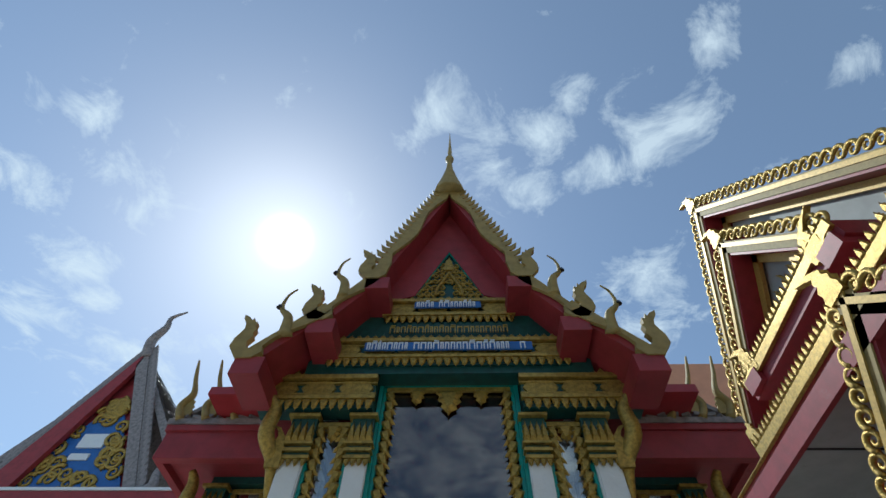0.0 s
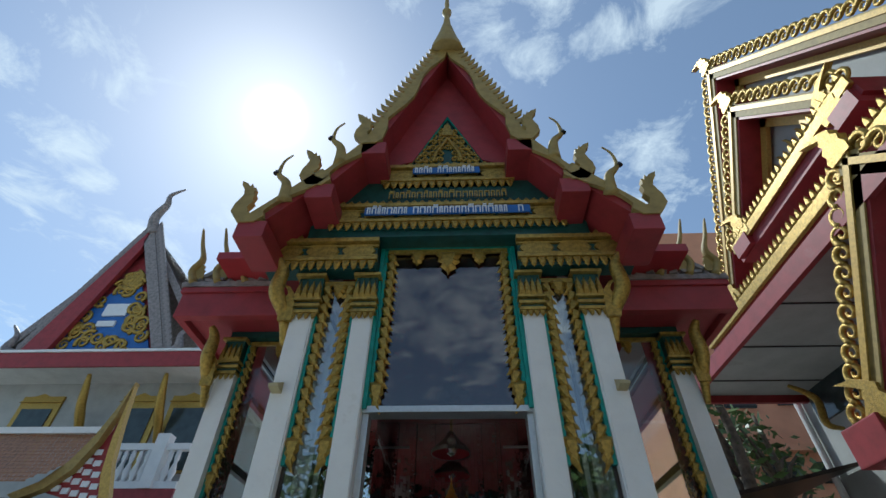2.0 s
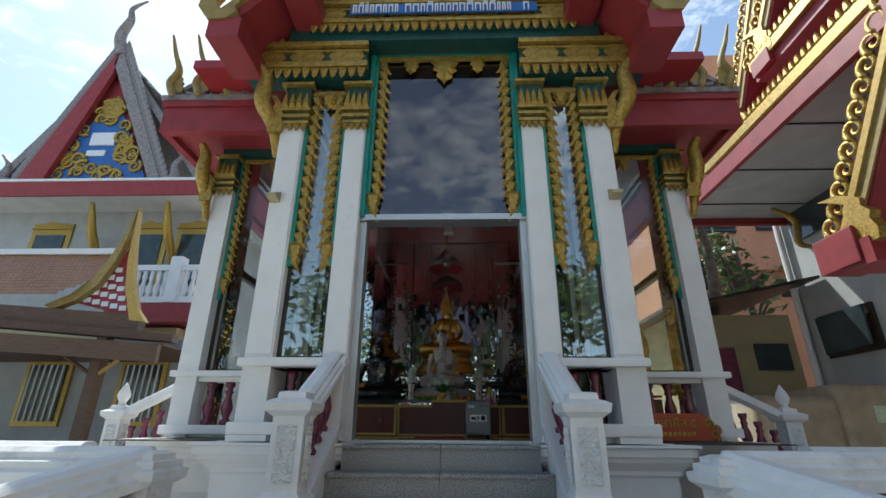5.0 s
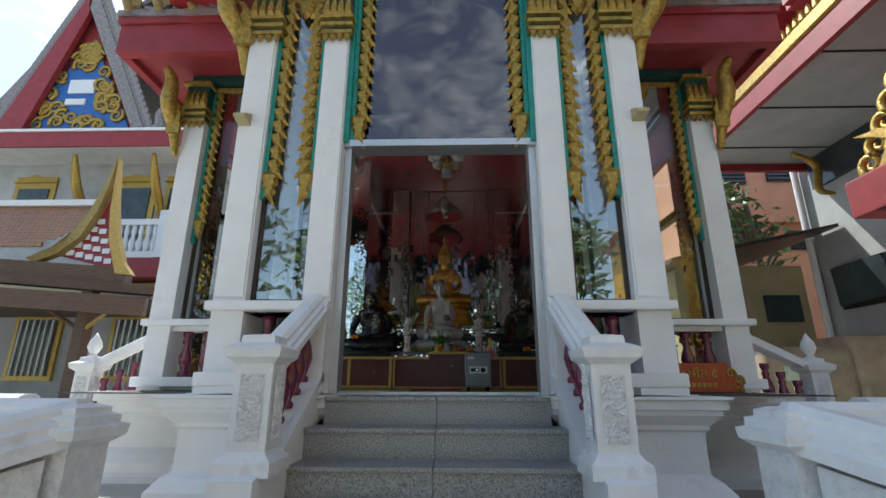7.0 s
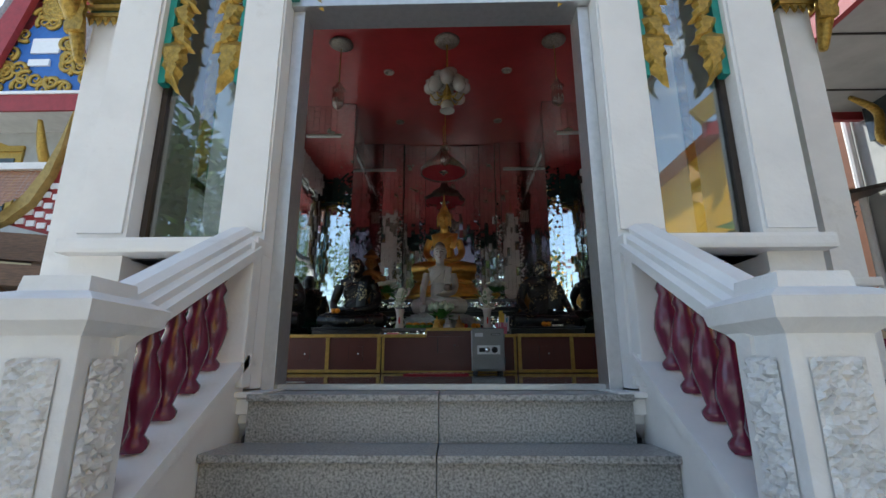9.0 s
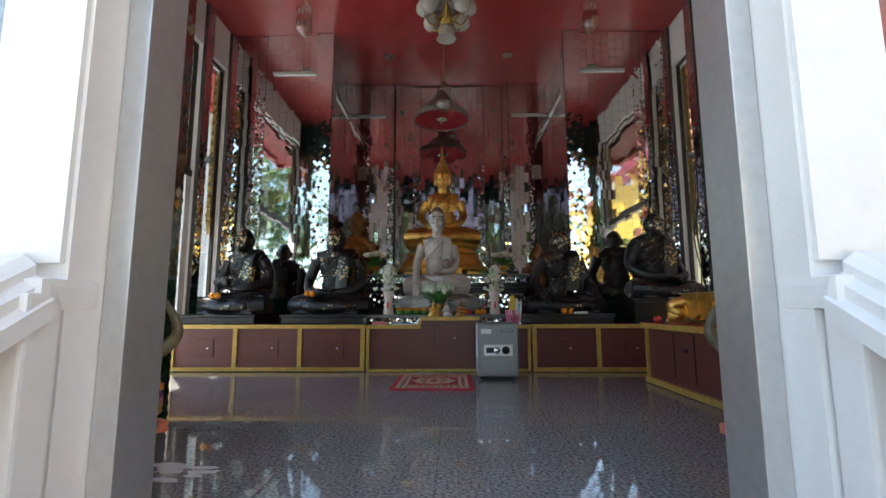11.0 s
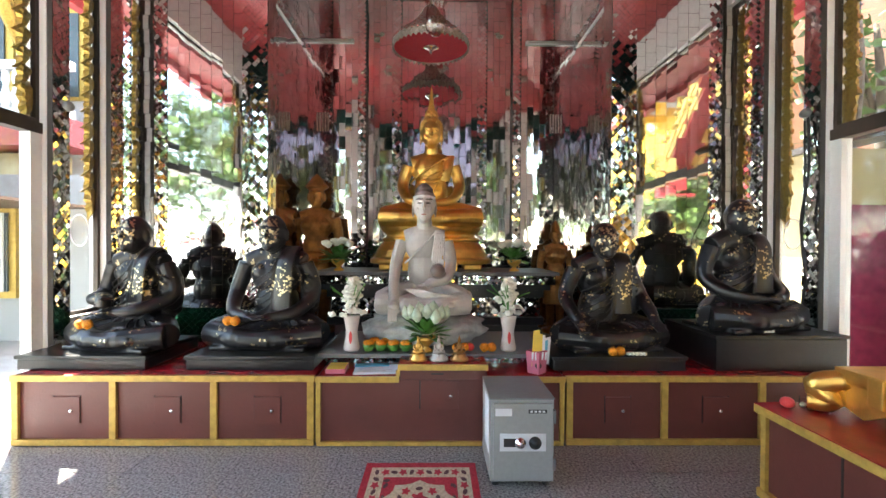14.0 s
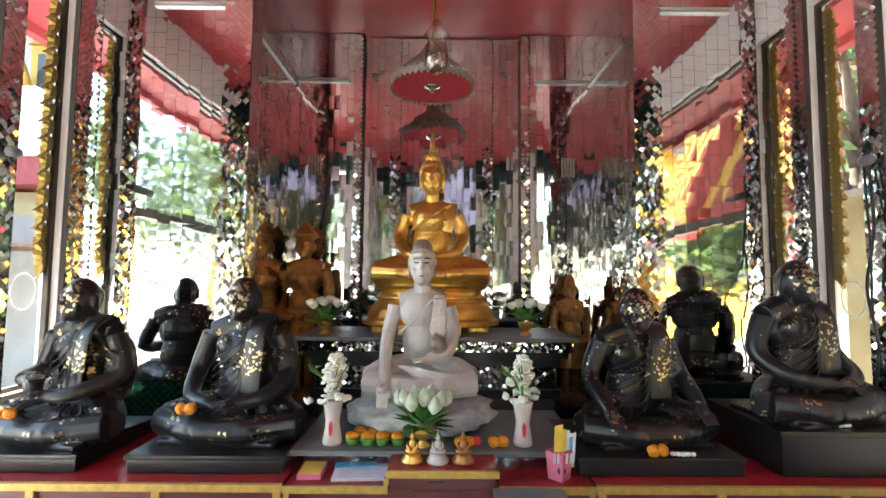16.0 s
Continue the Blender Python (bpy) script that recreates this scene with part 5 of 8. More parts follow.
part("gilt_stile", box(x0 + 0.03, x0 + 0.06, y1 - 0.05, y1 - 0.015, F + 0.051, 1.641), M_TRIM, tb)
for yy in (6.42, 6.72):
    part("slot", box(x0 + 0.044, x0 + 0.05, yy, yy + 0.008, F + 0.1, 1.62), M_INK, tb)
part("lock", box(x0 + 0.036, x0 + 0.05, 6.52, 6.57, F + 0.30, F + 0.33, None, 0.003), M_INK, tb)

# ---- balustrades of the stairs ----
def newel(x, y, z0, z1, w=0.23, finial=False, name="newel_post", tilt=0):
    n = thing(name, "flaking white plaster newel post with rough panels", "post", x, y, z0, group="balustrade posts")
    h = z1 - z0
    part("base", square_lathe([(w / 2 + 0.05, w / 2 + 0.05, 0), (w / 2 + 0.05, w / 2 + 0.05, 0.07), (w / 2 + 0.015, w / 2 + 0.015, 0.10), (w / 2, w / 2, 0.12)]), M_WHITE_OLD, n)
    part("shaft", box(-w / 2, w / 2, -w / 2, w / 2, 0.118, h - 0.16, None, 0.006), M_WHITE_OLD, n)
    part("cap", square_lathe([(w / 2, w / 2, h - 0.165), (w / 2 + 0.045, w / 2 + 0.045, h - 0.13), (w / 2 + 0.055, w / 2 + 0.055, h - 0.08), (w / 2 + 0.02, w / 2 + 0.02, h - 0.06), (w / 2 - 0.01, w / 2 - 0.01, h - 0.05), (w / 2 - 0.015, w / 2 - 0.015, h - 0.01), (w / 2 - 0.06, w / 2 - 0.06, h)]), M_WHITE_OLD, n)
    rng = random.Random(int(x * 100 + y * 10))
    for rz in (0, 90, 180, 270):
        bmp = bmesh.new()
        pw, pz0, pz1 = w * 0.62, 0.17, h - 0.22
        nx, nz = 12, 34
        g = [[bmp.verts.new((-pw / 2 + pw * i / nx, -w / 2 - 0.006 - (0 if i in (0, nx) or j in (0, nz) else rng.uniform(-0.004, 0.016)), pz0 + (pz1 - pz0) * j / nz)) for j in range(nz + 1)] for i in range(nx + 1)]
        for i in range(nx):
            for j in range(nz):
                bmp.faces.new((g[i][j], g[i + 1][j], g[i + 1][j + 1], g[i][j + 1]))
        bmesh.ops.transform(bmp, matrix=pose(0, 0, 0, 0, 0, rz), verts=bmp.verts)
        part("rough_panel", bmp, M_ROUGH_WHITE, n, "chipped stucco panel")
    if finial:
        part("finial", lathe([(0.06, h - 0.02), (0.05, h + 0.01), (0.03, h + 0.02), (0.055, h + 0.06), (0.075, h + 0.11), (0.06, h + 0.17), (0.03, h + 0.22), (0.004, h + 0.27)], 16), M_WHITE_OLD, n, "lotus bud finial", True)
    return n


BAL = [(0.045, 0), (0.045, 0.03), (0.028, 0.05), (0.05, 0.12), (0.062, 0.17), (0.052, 0.24), (0.03, 0.31), (0.042, 0.34), (0.028, 0.37), (0.048, 0.41), (0.048, 0.45)]
bal_me = piece_mesh("baluster", lathe(BAL, 16), M_MAROON, True)


def rail_profile():
    """The moulded section of a hand rail: (across, up)."""
    return [(-0.13, -0.02), (-0.13, 0.03), (-0.105, 0.045), (-0.105, 0.075), (-0.075, 0.09), (-0.075, 0.115), (-0.04, 0.14), (0.04, 0.14), (0.075, 0.115), (0.075, 0.09), (0.105, 0.075), (0.105, 0.045), (0.13, 0.03), (0.13, -0.02)]


def sweep(prof, a, b, scale=1.0):
    """A section carried from a to b, kept upright."""
    bm = bmesh.new()
    a, b = Vector(a), Vector(b)
    d = Vector((b.x - a.x, b.y - a.y, 0)).normalized()
    s = Vector((d.y, -d.x, 0))
    r = [[bm.verts.new(p + s * u * scale + Vector((0, 0, v * scale))) for u, v in prof] for p in (a, b)]
    n = len(prof)
    for i in range(n):
        bm.faces.new((r[0][i], r[0][(i + 1) % n], r[1][(i + 1) % n], r[1][i]))
    bm.faces.new(r[0][::-1])
    bm.faces.new(r[1])
    bmesh.ops.recalc_face_normals(bm, faces=bm.faces)
    return bm


for s in (-1, 1):
    px = s * 0.965
    newel(px, 3.34, 0.80, 1.53, 0.21)
    st = thing("stair_balustrade", "white sloping stair balustrade with maroon balusters", "balustrade", group="stair balustrades")
    # block under the post and the sloped kerb that carries the balusters
    part("kerb", prism([(3.12, G), (4.18, G), (4.18, 1.29), (4.10, 1.29), (3.45, 0.87), (3.12, 0.80)], "yz", *sorted((s * 0.86, s * 1.09))), M_WHITE, st)
    part("kerb_edge", sweep([(-0.13, 0), (-0.13, 0.05), (0.13, 0.05), (0.13, 0)], (px, 3.45, 0.86), (px, 4.16, 1.29)), M_WHITE, st)
    part("handrail", sweep(rail_profile(), (px, 3.36, 1.335), (s * 0.945, 4.16, 1.80), 0.9), M_WHITE, st, "moulded white hand rail")
    part("handrail_end", box(s * 0.945 - 0.095, s * 0.945 + 0.11, 4.10, 4.19, 1.2, 1.84, None, 0.01), M_WHITE, st)
    for k in range(5):
        yy = 3.52 + k * 0.135
        share("baluster", bal_me, st, pose(px, yy, 0.90 + (yy - 3.45) * 0.605, 0, 0, 0))
    # side stair rails beyond the wings
    newel(s * 4.05, 6.0, G + 0.35, 1.55, 0.19, True)
    sd = thing("side_stair_balustrade", "white side stair rail with maroon balusters", "balustrade", group="stair balustrades")
    part("handrail", sweep(rail_profile(), (s * 3.98, 6.0, 1.42), (s * 3.2, 6.0, 1.82), 0.7), M_WHITE_OLD, sd)
    part("kerb", prism([(s * 4.15, G), (s * 3.2, G), (s * 3.2, F + 0.02), (s * 4.0, G + 0.42), (s * 4.15, G + 0.36)], "xz", 5.92, 6.08), M_GRANITE, sd, "weathered grey kerb")
    for k in range(4):
        xx = 3.85 - k * 0.16
        share("baluster", bal_me, sd, pose(s * xx, 6.0, G + 0.5 + k * 0.09))
    # terrace balustrade: corner post, sloping arm down to the yard, arms along the terrace
    fx = s * 1.60
    tbm = thing("terrace_balustrade", "thick white moulded terrace balustrade with flaking paint", "balustrade", group="terrace balustrades")
    part("corner_post", box(fx - 0.12, fx + 0.12, 2.70, 2.94, G, 1.03, None, 0.008), M_ROUGH_WHITE, tbm, "peeling corner post")
    part("corner_cap", square_lathe([(0.125, 0.125, 0), (0.165, 0.165, 0.03), (0.17, 0.17, 0.075), (0.14, 0.14, 0.085), (0.14, 0.14, 0.12), (0.11, 0.11, 0.13), (0.11, 0.11, 0.155), (0.07, 0.07, 0.17)], None, (fx, 2.82, 1.0)), M_WHITE_OLD, tbm)
    part("sloping_rail", sweep(rail_profile(), (fx, 2.80, 1.03), (s * 2.2, 1.55, 0.70), 1.15), M_WHITE_OLD, tbm, "moulded rail sloping to the yard")
    part("sloping_wall", sweep([(-0.07, -0.75), (-0.07, -0.02), (0.07, -0.02), (0.07, -0.75)], (fx, 2.70, 0.98), (s * 2.2, 1.55, 0.68)), M_ROUGH_WHITE, tbm, "mouldy pierced wall under the rail")
    part("end_post", box(s * 2.22 - 0.13, s * 2.22 + 0.13, 1.38, 1.64, 0.0, 0.85, None, 0.01), M_WHITE_OLD, tbm)
    part("long_rail", sweep(rail_profile(), (fx, 2.84, 1.03), (s * 7.5, 2.95, 1.03), 1.15), M_WHITE_OLD, tbm)
    part("long_base", box(*sorted((s * 1.73, s * 7.5)), 2.80, 3.0, G, G + 0.18), M_WHITE_OLD, tbm)
    for k in range(26):
        share("baluster", bal_me, tbm, pose(s * (1.88 + k * 0.22), 2.89, G + 0.18) @ Matrix.Diagonal((1, 1, 1.08, 1)))
    tb2 = thing("terrace_balustrade", "second white moulded balustrade behind the first", "balustrade", group="terrace balustrades")
    part("long_rail", sweep(rail_profile(), (s * 2.6, 3.7, 1.03), (s * 8.5, 3.9, 1.03), 1.15), M_WHITE_OLD, tb2)
    part("end_post", box(s * 2.6 - 0.12, s * 2.6 + 0.12, 3.58, 3.82, G, 1.05, None, 0.008), M_WHITE_OLD, tb2)
    part("long_base", box(*sorted((s * 2.73, s * 8.5)), 3.62, 3.8, G, G + 0.18), M_WHITE_OLD, tb2)
    for k in range(24):
        share("baluster", bal_me, tb2, pose(s * (2.85 + k * 0.22), 3.72, G + 0.18) @ Matrix.Diagonal((1, 1, 1.08, 1)))

# ---- white two-storey hall with a big gable ----
hall = thing("temple_hall", "white two-storey temple hall with steep tiled roof", "building")
yf = 18.0
part("wall", box(-30, -11.2, yf + 1.6, yf + 14, 0, 11.0), M_WALL_SHADED, hall)
part("lower_wall", box(-30, -11.6, yf + 0.9, yf + 1.59, 0, 5.2), M_OCHRE, hall)
part("soffit", box(-31, -10.45, yf - 0.2, yf + 14, 10.95, 11.1), M_WALL_OLD, hall, "white panelled soffit")
part("fascia", box(-31, -10.4, yf - 0.3, yf - 0.201, 10.85, 11.55), M_RED, hall, "red eaves fascia")
part("fascia", box(-10.45, -10.35, yf - 0.2, yf + 14, 10.85, 11.55), M_RED, hall, "red eaves fascia")
part("gutter", box(-31, -10.3, yf - 0.36, yf + 14, 11.56, 11.68), M_WHITE, hall)
gx, gz = -17.2, 19.0
gl, gr = -19.6, -13.3
part("gable", prism([(gl, 11.7), (gr, 11.7), (gx, gz)], "xz", yf + 0.5, yf + 0.7), M_RED, hall, "red gable")
part("gable_panel", prism([(-19.6, 12.0), (-14.3, 12.0), (gx + 0.3, 16.8)], "xz", yf + 0.38, yf + 0.499), M_BLUE, hall, "blue tympanum")
scroll = piece_mesh("gilded_scroll", tube([(0.34 * (1 - i / 26) * math.cos(i * 0.42), 0, 0.34 * (1 - i / 26) * math.sin(i * 0.42)) for i in range(24)], [0.10 - i * 0.003 for i in range(24)], 7), M_GOLD_LEAF, True)
rs = random.Random(3)
for i in range(64):
    u, v = rs.uniform(-1, 1), rs.random()
    zz = 12.15 + v * 4.3
    half = 2.5 * (1 - (zz - 12.0) / 4.8)
    if abs(u * half) < 0.8 and 12.9 < zz < 15.0:
        continue
    share("gilded_scroll", scroll, hall, pose(gx + 0.25 + u * half, yf + 0.34, zz, 0, rs.uniform(0, 360), 0) @ Matrix.Diagonal((rs.choice((-1, 1)), 1, 1, 1)))
part("white_emblem", box(-17.5, -16.3, yf + 0.3, yf + 0.379, 13.9, 14.6), M_PAPER, hall)
part("white_emblem", box(-17.5, -16.6, yf + 0.3, yf + 0.379, 13.3, 13.6), M_PAPER, hall)
for (ax, bx) in ((gx, gl - 0.6), (gx, gr)):
    d = 1 if bx > ax else -1
    if d < 0:
        pts = [(ax, gz + 0.7), (bx, 11.6), (bx, 11.2), (bx - d * 1.3, 11.7), (ax, gz - 1.0)]
        part("bargeboard", prism(pts, "xz", yf + 0.0, yf + 0.25), M_RED, hall, "red bargeboard")
    else:
        part("bargeboard", prism([(ax, gz + 0.7), (bx, 11.7), (bx - 0.55, 11.7), (ax - 0.1, gz - 0.4)], "xz", yf + 0.0, yf + 0.25), M_GREY_ROOF, hall, "grey tiled gable edge")
    n = 26
    tm = piece_mesh("roof_tooth", prism([(-0.16, 0), (-0.16, 0.2), (0.0, 0.5), (0.22, 0.62), (0.14, 0.3), (0.14, 0)], "xz", -0.06, 0.06), M_GREY_ROOF)
    for i in range(n):
        t = (i + 0.5) / n
        share("roof_tooth", tm, hall, pose(ax + (bx - ax) * t, yf + 0.1, gz + 0.7 + (11.6 - gz - 0.7) * t, 0, d * 35, 0) @ Matrix.Diagonal((-d, 1, 1, 1)))
    part("serpent_finial", tube(bezier([(bx, yf + 0.1, 11.6), (bx + d * 0.6, yf, 11.9), (bx + d * 0.5, yf, 12.6), (bx + d * 1.0, yf, 13.2)], 6), [0.3 - i * 0.014 for i in range(19)], 8), M_GREY_ROOF, hall, "", True)
# right roof slope in overlapping scale tiles
part("roof_slope", prism([(gx, gz + 0.4), (gr + 2.2, 11.6), (gr + 1.8, 11.4), (gx, gz)], "xz", yf + 0.3, yf + 14), M_GREY_ROOF, hall)
part("roof_slope", prism([(gx, gz + 0.4), (gl - 2.2, 11.6), (gl - 1.8, 11.4), (gx, gz)], "xz", yf + 0.3, yf + 14), M_GREY_ROOF, hall)
sv, sfc = [], []
d1 = Vector((gr + 2.2 - gx, 0, 11.6 - gz - 0.4))
nn = Vector((-d1.z, 0, d1.x)).normalized()
rt = random.Random(11)
for i in range(34):
    for j in range(46):
        p = Vector((gx, yf + 0.35 + (j + (0.5 if i % 2 else 0)) * 0.29, gz + 0.4)) + d1 * (i / 34)
        q = d1.normalized() * 0.36
        k = len(sv)
        for a, b, c in ((0, 0, 0.03), (0, 0.27, 0.03), (0.75, 0.27, 0.09), (1.0, 0.135, 0.1), (0.75, 0, 0.09)):
            sv.append(tuple(p + q * a + Vector((0, b, 0)) + nn * (c + rt.uniform(0, 0.03))))
        sfc.append((k, k + 1, k + 2, k + 3, k + 4))
me = bpy.data.meshes.new("scale_tiles")
me.from_pydata(sv, [], sfc)
me.materials.append(M_GREY_ROOF)
so = new("scale_tiles", me)
so.parent = hall
tagged(so, "grey glinting scale tiles", kind="stuff")
part("hook_finial", tube(bezier([(gx, yf + 0.2, gz + 0.3), (gx - 0.15, yf - 0.1, gz + 1.3), (gx + 0.3, yf - 0.3, gz + 2.2), (gx + 0.3, yf - 0.4, gz + 2.9), (gx + 1.1, yf - 0.5, gz + 3.3)], 6), [0.34 - i * 0.0125 for i in range(25)], 8), M_GREY_ROOF, hall, "tall hooked roof finial", True)
for wx in (-19.0, -14.3, -12.0):
    w = part("window_surround", box(wx - 0.95, wx + 0.95, yf + 1.5, yf + 1.599, 7.0, 10.3), M_GOLD, hall, "gilded window surround")
    part("pane", box(wx - 0.7, wx + 0.7, yf + 1.45, yf + 1.499, 7.1, 9.7), M_BLUEGREY, w)
    part("crest", prism([(wx - 1.0, 10.0), (wx + 1.0, 10.0), (wx + 0.6, 10.15), (wx, 10.4), (wx - 0.6, 10.15)], "xz", yf + 1.4, yf + 1.499), M_GOLD_LEAF, w)
for bx in (-16.4, -12.9):
    part("eave_bracket", tube(bezier([(bx, yf + 1.55, 8.0), (bx, yf + 1.2, 8.8), (bx, yf + 0.7, 9.6), (bx, yf + 0.3, 10.8)], 6), [0.06 + 0.14 * math.sin(i / 18 * 3.0) for i in range(19)], 8), M_GOLD_LEAF, hall, "gilded eave bracket", True)
part("balcony_slab", box(-14.4, -10.6, yf + 0.2, yf + 1.6, 5.3, 6.1), M_RED, hall, "red-edged balcony slab")
part("balcony_rail", box(-14.4, -10.6, yf + 0.2, yf + 0.45, 7.5, 7.75), M_WHITE, hall)
part("balcony_base", box(-14.4, -10.6, yf + 0.2, yf + 0.45, 6.1, 6.35), M_WHITE, hall)
hb = piece_mesh("baluster", lathe([(0.12, 0), (0.07, 0.1), (0.14, 0.35), (0.06, 0.7), (0.1, 0.85), (0.08, 1.15)], 10), M_WHITE, True)
for k in range(11):
    share("baluster", hb, hall, pose(-14.0 + k * 0.3, yf + 0.32, 6.35))
part("balcony_post", box(-12.0, -11.5, yf + 0.1, yf + 0.55, 6.1, 8.1), M_WHITE, hall)

# ---- open pavilion with a curved-gable roof ----
sala = thing("pavilion", "open timber pavilion with orange scale-tiled roof", "pavilion")
sy = 12.0
for px in (-9.2, -14.5):
    part("post", box(px - 0.14, px + 0.14, sy - 0.1, sy + 0.18, 0, 3.6, None, 0.02), M_WOOD, sala)
part("wall_behind", box(-16, -7.2, sy + 3.0, sy + 3.2, 0, 4.0), M_WALL_SHADED, sala, "white wall with gilt windows")
for wx in (-9.9, -13.0):
    w = part("window_surround", box(wx - 0.75, wx + 0.75, sy + 2.9, sy + 2.999, 1.3, 3.3), M_GOLD, sala, "ochre window frame")
    part("pane", box(wx - 0.6, wx + 0.6, sy + 2.85, sy + 2.899, 1.45, 3.15), M_BLUEGREY, w)
    for k in range(6):
        part("bar", box(wx - 0.5 + k * 0.2, wx - 0.46 + k * 0.2, sy + 2.8, sy + 2.849, 1.45, 3.15), M_WALL_OLD, w)
part("eave_board", sweep([(-0.08, -0.35), (-0.08, 0.1), (0.08, 0.1), (0.08, -0.35)], (-18, sy - 1.5, 3.75), (-7.4, sy - 0.4, 3.15)), M_WOOD, sala, "broad brown eave board")
part("eave_board", sweep([(-0.3, -0.1), (-0.3, 0.1), (0.05, 0.1), (0.05, -0.1)], (-18, sy - 1.2, 4.2), (-7.4, sy + 0.1, 3.5)), M_WOOD, sala, "broad brown eave board")
part("eave_board", sweep([(-0.3, -0.35), (-0.3, 0.1), (0.05, 0.1), (0.05, -0.35)], (-18, sy - 0.6, 4.62), (-8.5, sy + 0.2, 4.05)), M_WOOD, sala, "broad brown eave board")
part("soffit", prism([(-18, sy - 1.4), (-7.4, sy - 0.3), (-7.4, sy + 3), (-18, sy + 3)], "xy", 3.25, 3.3), M_WOOD, sala)
part("strut", tube([(-9.2, sy, 2.5), (-8.1, sy - 0.3, 3.15)], 0.05, 6), M_TRIM, sala, "ochre strut")
part("strut", tube([(-9.2, sy, 2.5), (-10.4, sy - 0.4, 3.3)], 0.05, 6), M_WOOD, sala)
part("gable_lattice", prism([(-10.6, 4.55), (-8.75, 4.1), (-9.55, 5.9)], "xz", sy + 0.35, sy + 0.4), M_RED, sala, "red lattice gable")
lat = piece_mesh("lattice_bar", box(-0.1, 0.1, -0.02, 0.02, -0.07, 0.07), M_PAPER)
for r_ in range(5):
    for c_ in range(5 - r_):
        share("lattice_bar", lat, sala, pose(-10.25 + c_ * 0.27 + r_ * 0.17, sy + 0.33, 4.62 + r_ * 0.22 - c_ * 0.06))
# roof plane with rows of tiles
rp, rf = [], []
for i in range(15):
    for j in range(62):
        xx = -18 + j * 0.14 + (0.07 if i % 2 else 0)
        if xx > -9.95 - (14 - i) * 0.0 - (i < 6) * (6 - i) * 0.12:
            continue
        z0_ = 4.62 + i * 0.118
        y0_ = sy - 0.3 + i * 0.10
        k = len(rp)
        for a, b, c in ((0, 0, 0.02), (0.13, 0, 0.02), (0.13, 0.10, 0.10), (0, 0.10, 0.10)):
            rp.append((xx + a, y0_ + b - 0.02, z0_ + c * 1.3))
        k2 = len(rp)
        rp.extend([(xx, y0_ - 0.02, z0_ - 0.01), (xx + 0.13, y0_ - 0.02, z0_ - 0.01)])
        rf.append((k, k + 1, k + 2, k + 3))
        rf.append((k2, k2 + 1, k + 1, k))
me = bpy.data.meshes.new("roof_tiles")
me.from_pydata(rp, [], rf)
me.materials.append(M_TILE_ROOF)
so = new("roof_tiles", me)
so.parent = sala
tagged(so, "orange brown scale tiles", kind="stuff")
part("ridge_cap", sweep([(-0.12, -0.08), (-0.12, 0.1), (0.12, 0.1), (0.12, -0.08)], (-18, sy + 1.2, 6.38), (-9.9, sy + 1.0, 6.30)), M_WHITE, sala, "white ridge cap")
outer = [(-11.25, 4.42), (-10.6, 4.72), (-10.1, 5.2), (-9.75, 5.85), (-9.5, 6.6), (-9.32, 7.4)]
inner = [(-9.32, 7.4), (-9.42, 6.4), (-9.58, 5.7), (-9.9, 5.0), (-10.4, 4.55), (-11.0, 4.3)]
part("curved_bargeboard", prism(outer + inner, "xz", sy + 0.1, sy + 0.32), M_CREAM, sala, "curved pale gold bargeboard with upswept tip")
part("curved_bargeboard", prism([(-9.32, 7.3), (-9.15, 6.2), (-8.95, 5.2), (-8.6, 4.3), (-8.3, 3.95), (-8.75, 4.0), (-9.1, 4.9), (-9.25, 5.8)], "xz", sy + 0.12, sy + 0.30), M_TRIM, sala, "curved pale gold bargeboard with upswept tip")
part("red_panel", prism([(-9.36, 6.6), (-9.2, 5.8), (-9.0, 4.9), (-8.7, 4.1), (-9.3, 4.25), (-9.62, 5.6)], "xz", sy + 0.33, sy + 0.45), M_RED, sala, "red gable panel")

# ---- white hall with gilded gable porches ----
rh = thing("gilded_hall", "white temple hall with gilded red gables", "building")
part("wall", box(8.2, 20, 1.5, 10.9, 0, 9.0), M_WALL_SHADED, rh)
w = part("window_frame", box(8.12, 8.199, 9.0, 10.35, 2.75, 3.65), M_DARKFRAME, rh, "dark awning window")
lf = part("open_sash", prism([(10.3, 3.6), (9.05, 3.62), (9.1, 2.85), (10.25, 2.8)], "yz", 8.0, 8.05), M_BLUEGREY, w)
part("window", box(8.12, 8.199, 8.0, 10.4, 5.45, 7.2), M_BLUEGREY, rh, "dark upper window band")
part("downpipe", tube([(8.1, 10.8, 9), (8.1, 10.8, 0.4)], 0.07, 8), M_WHITE, rh)
# the white soffit takes the darkened wall copy, shade included in its colour
part("soffit", box(5.55, 9, 1.0, 10.6, 6.15, 6.25), M_WALL_SHADED, rh, "white panelled soffit")
for k in range(6):
    part("soffit_batten", box(5.6, 8.2, 2.2 + k * 1.5, 2.23 + k * 1.5, 6.13, 6.149), M_INK, rh)
part("fascia", box(5.45, 5.55, 0.0, 10.6, 5.98, 6.32), M_RED, rh, "red eaves fascia")
part("fascia_end", box(5.551, 8.2, 10.5, 10.6, 5.98, 6.32), M_RED, rh)
for by in (9.9, 6.0, 2.5):
    part("eave_bracket", tube(bezier([(8.16, by, 5.15), (7.85, by, 5.25), (7.9, by, 5.8), (7.45, by, 6.1)], 6), [0.03 + 0.05 * math.sin(i / 18 * 3.0) for i in range(19)], 8), M_GOLD_LEAF, rh, "gilded eave bracket", True)
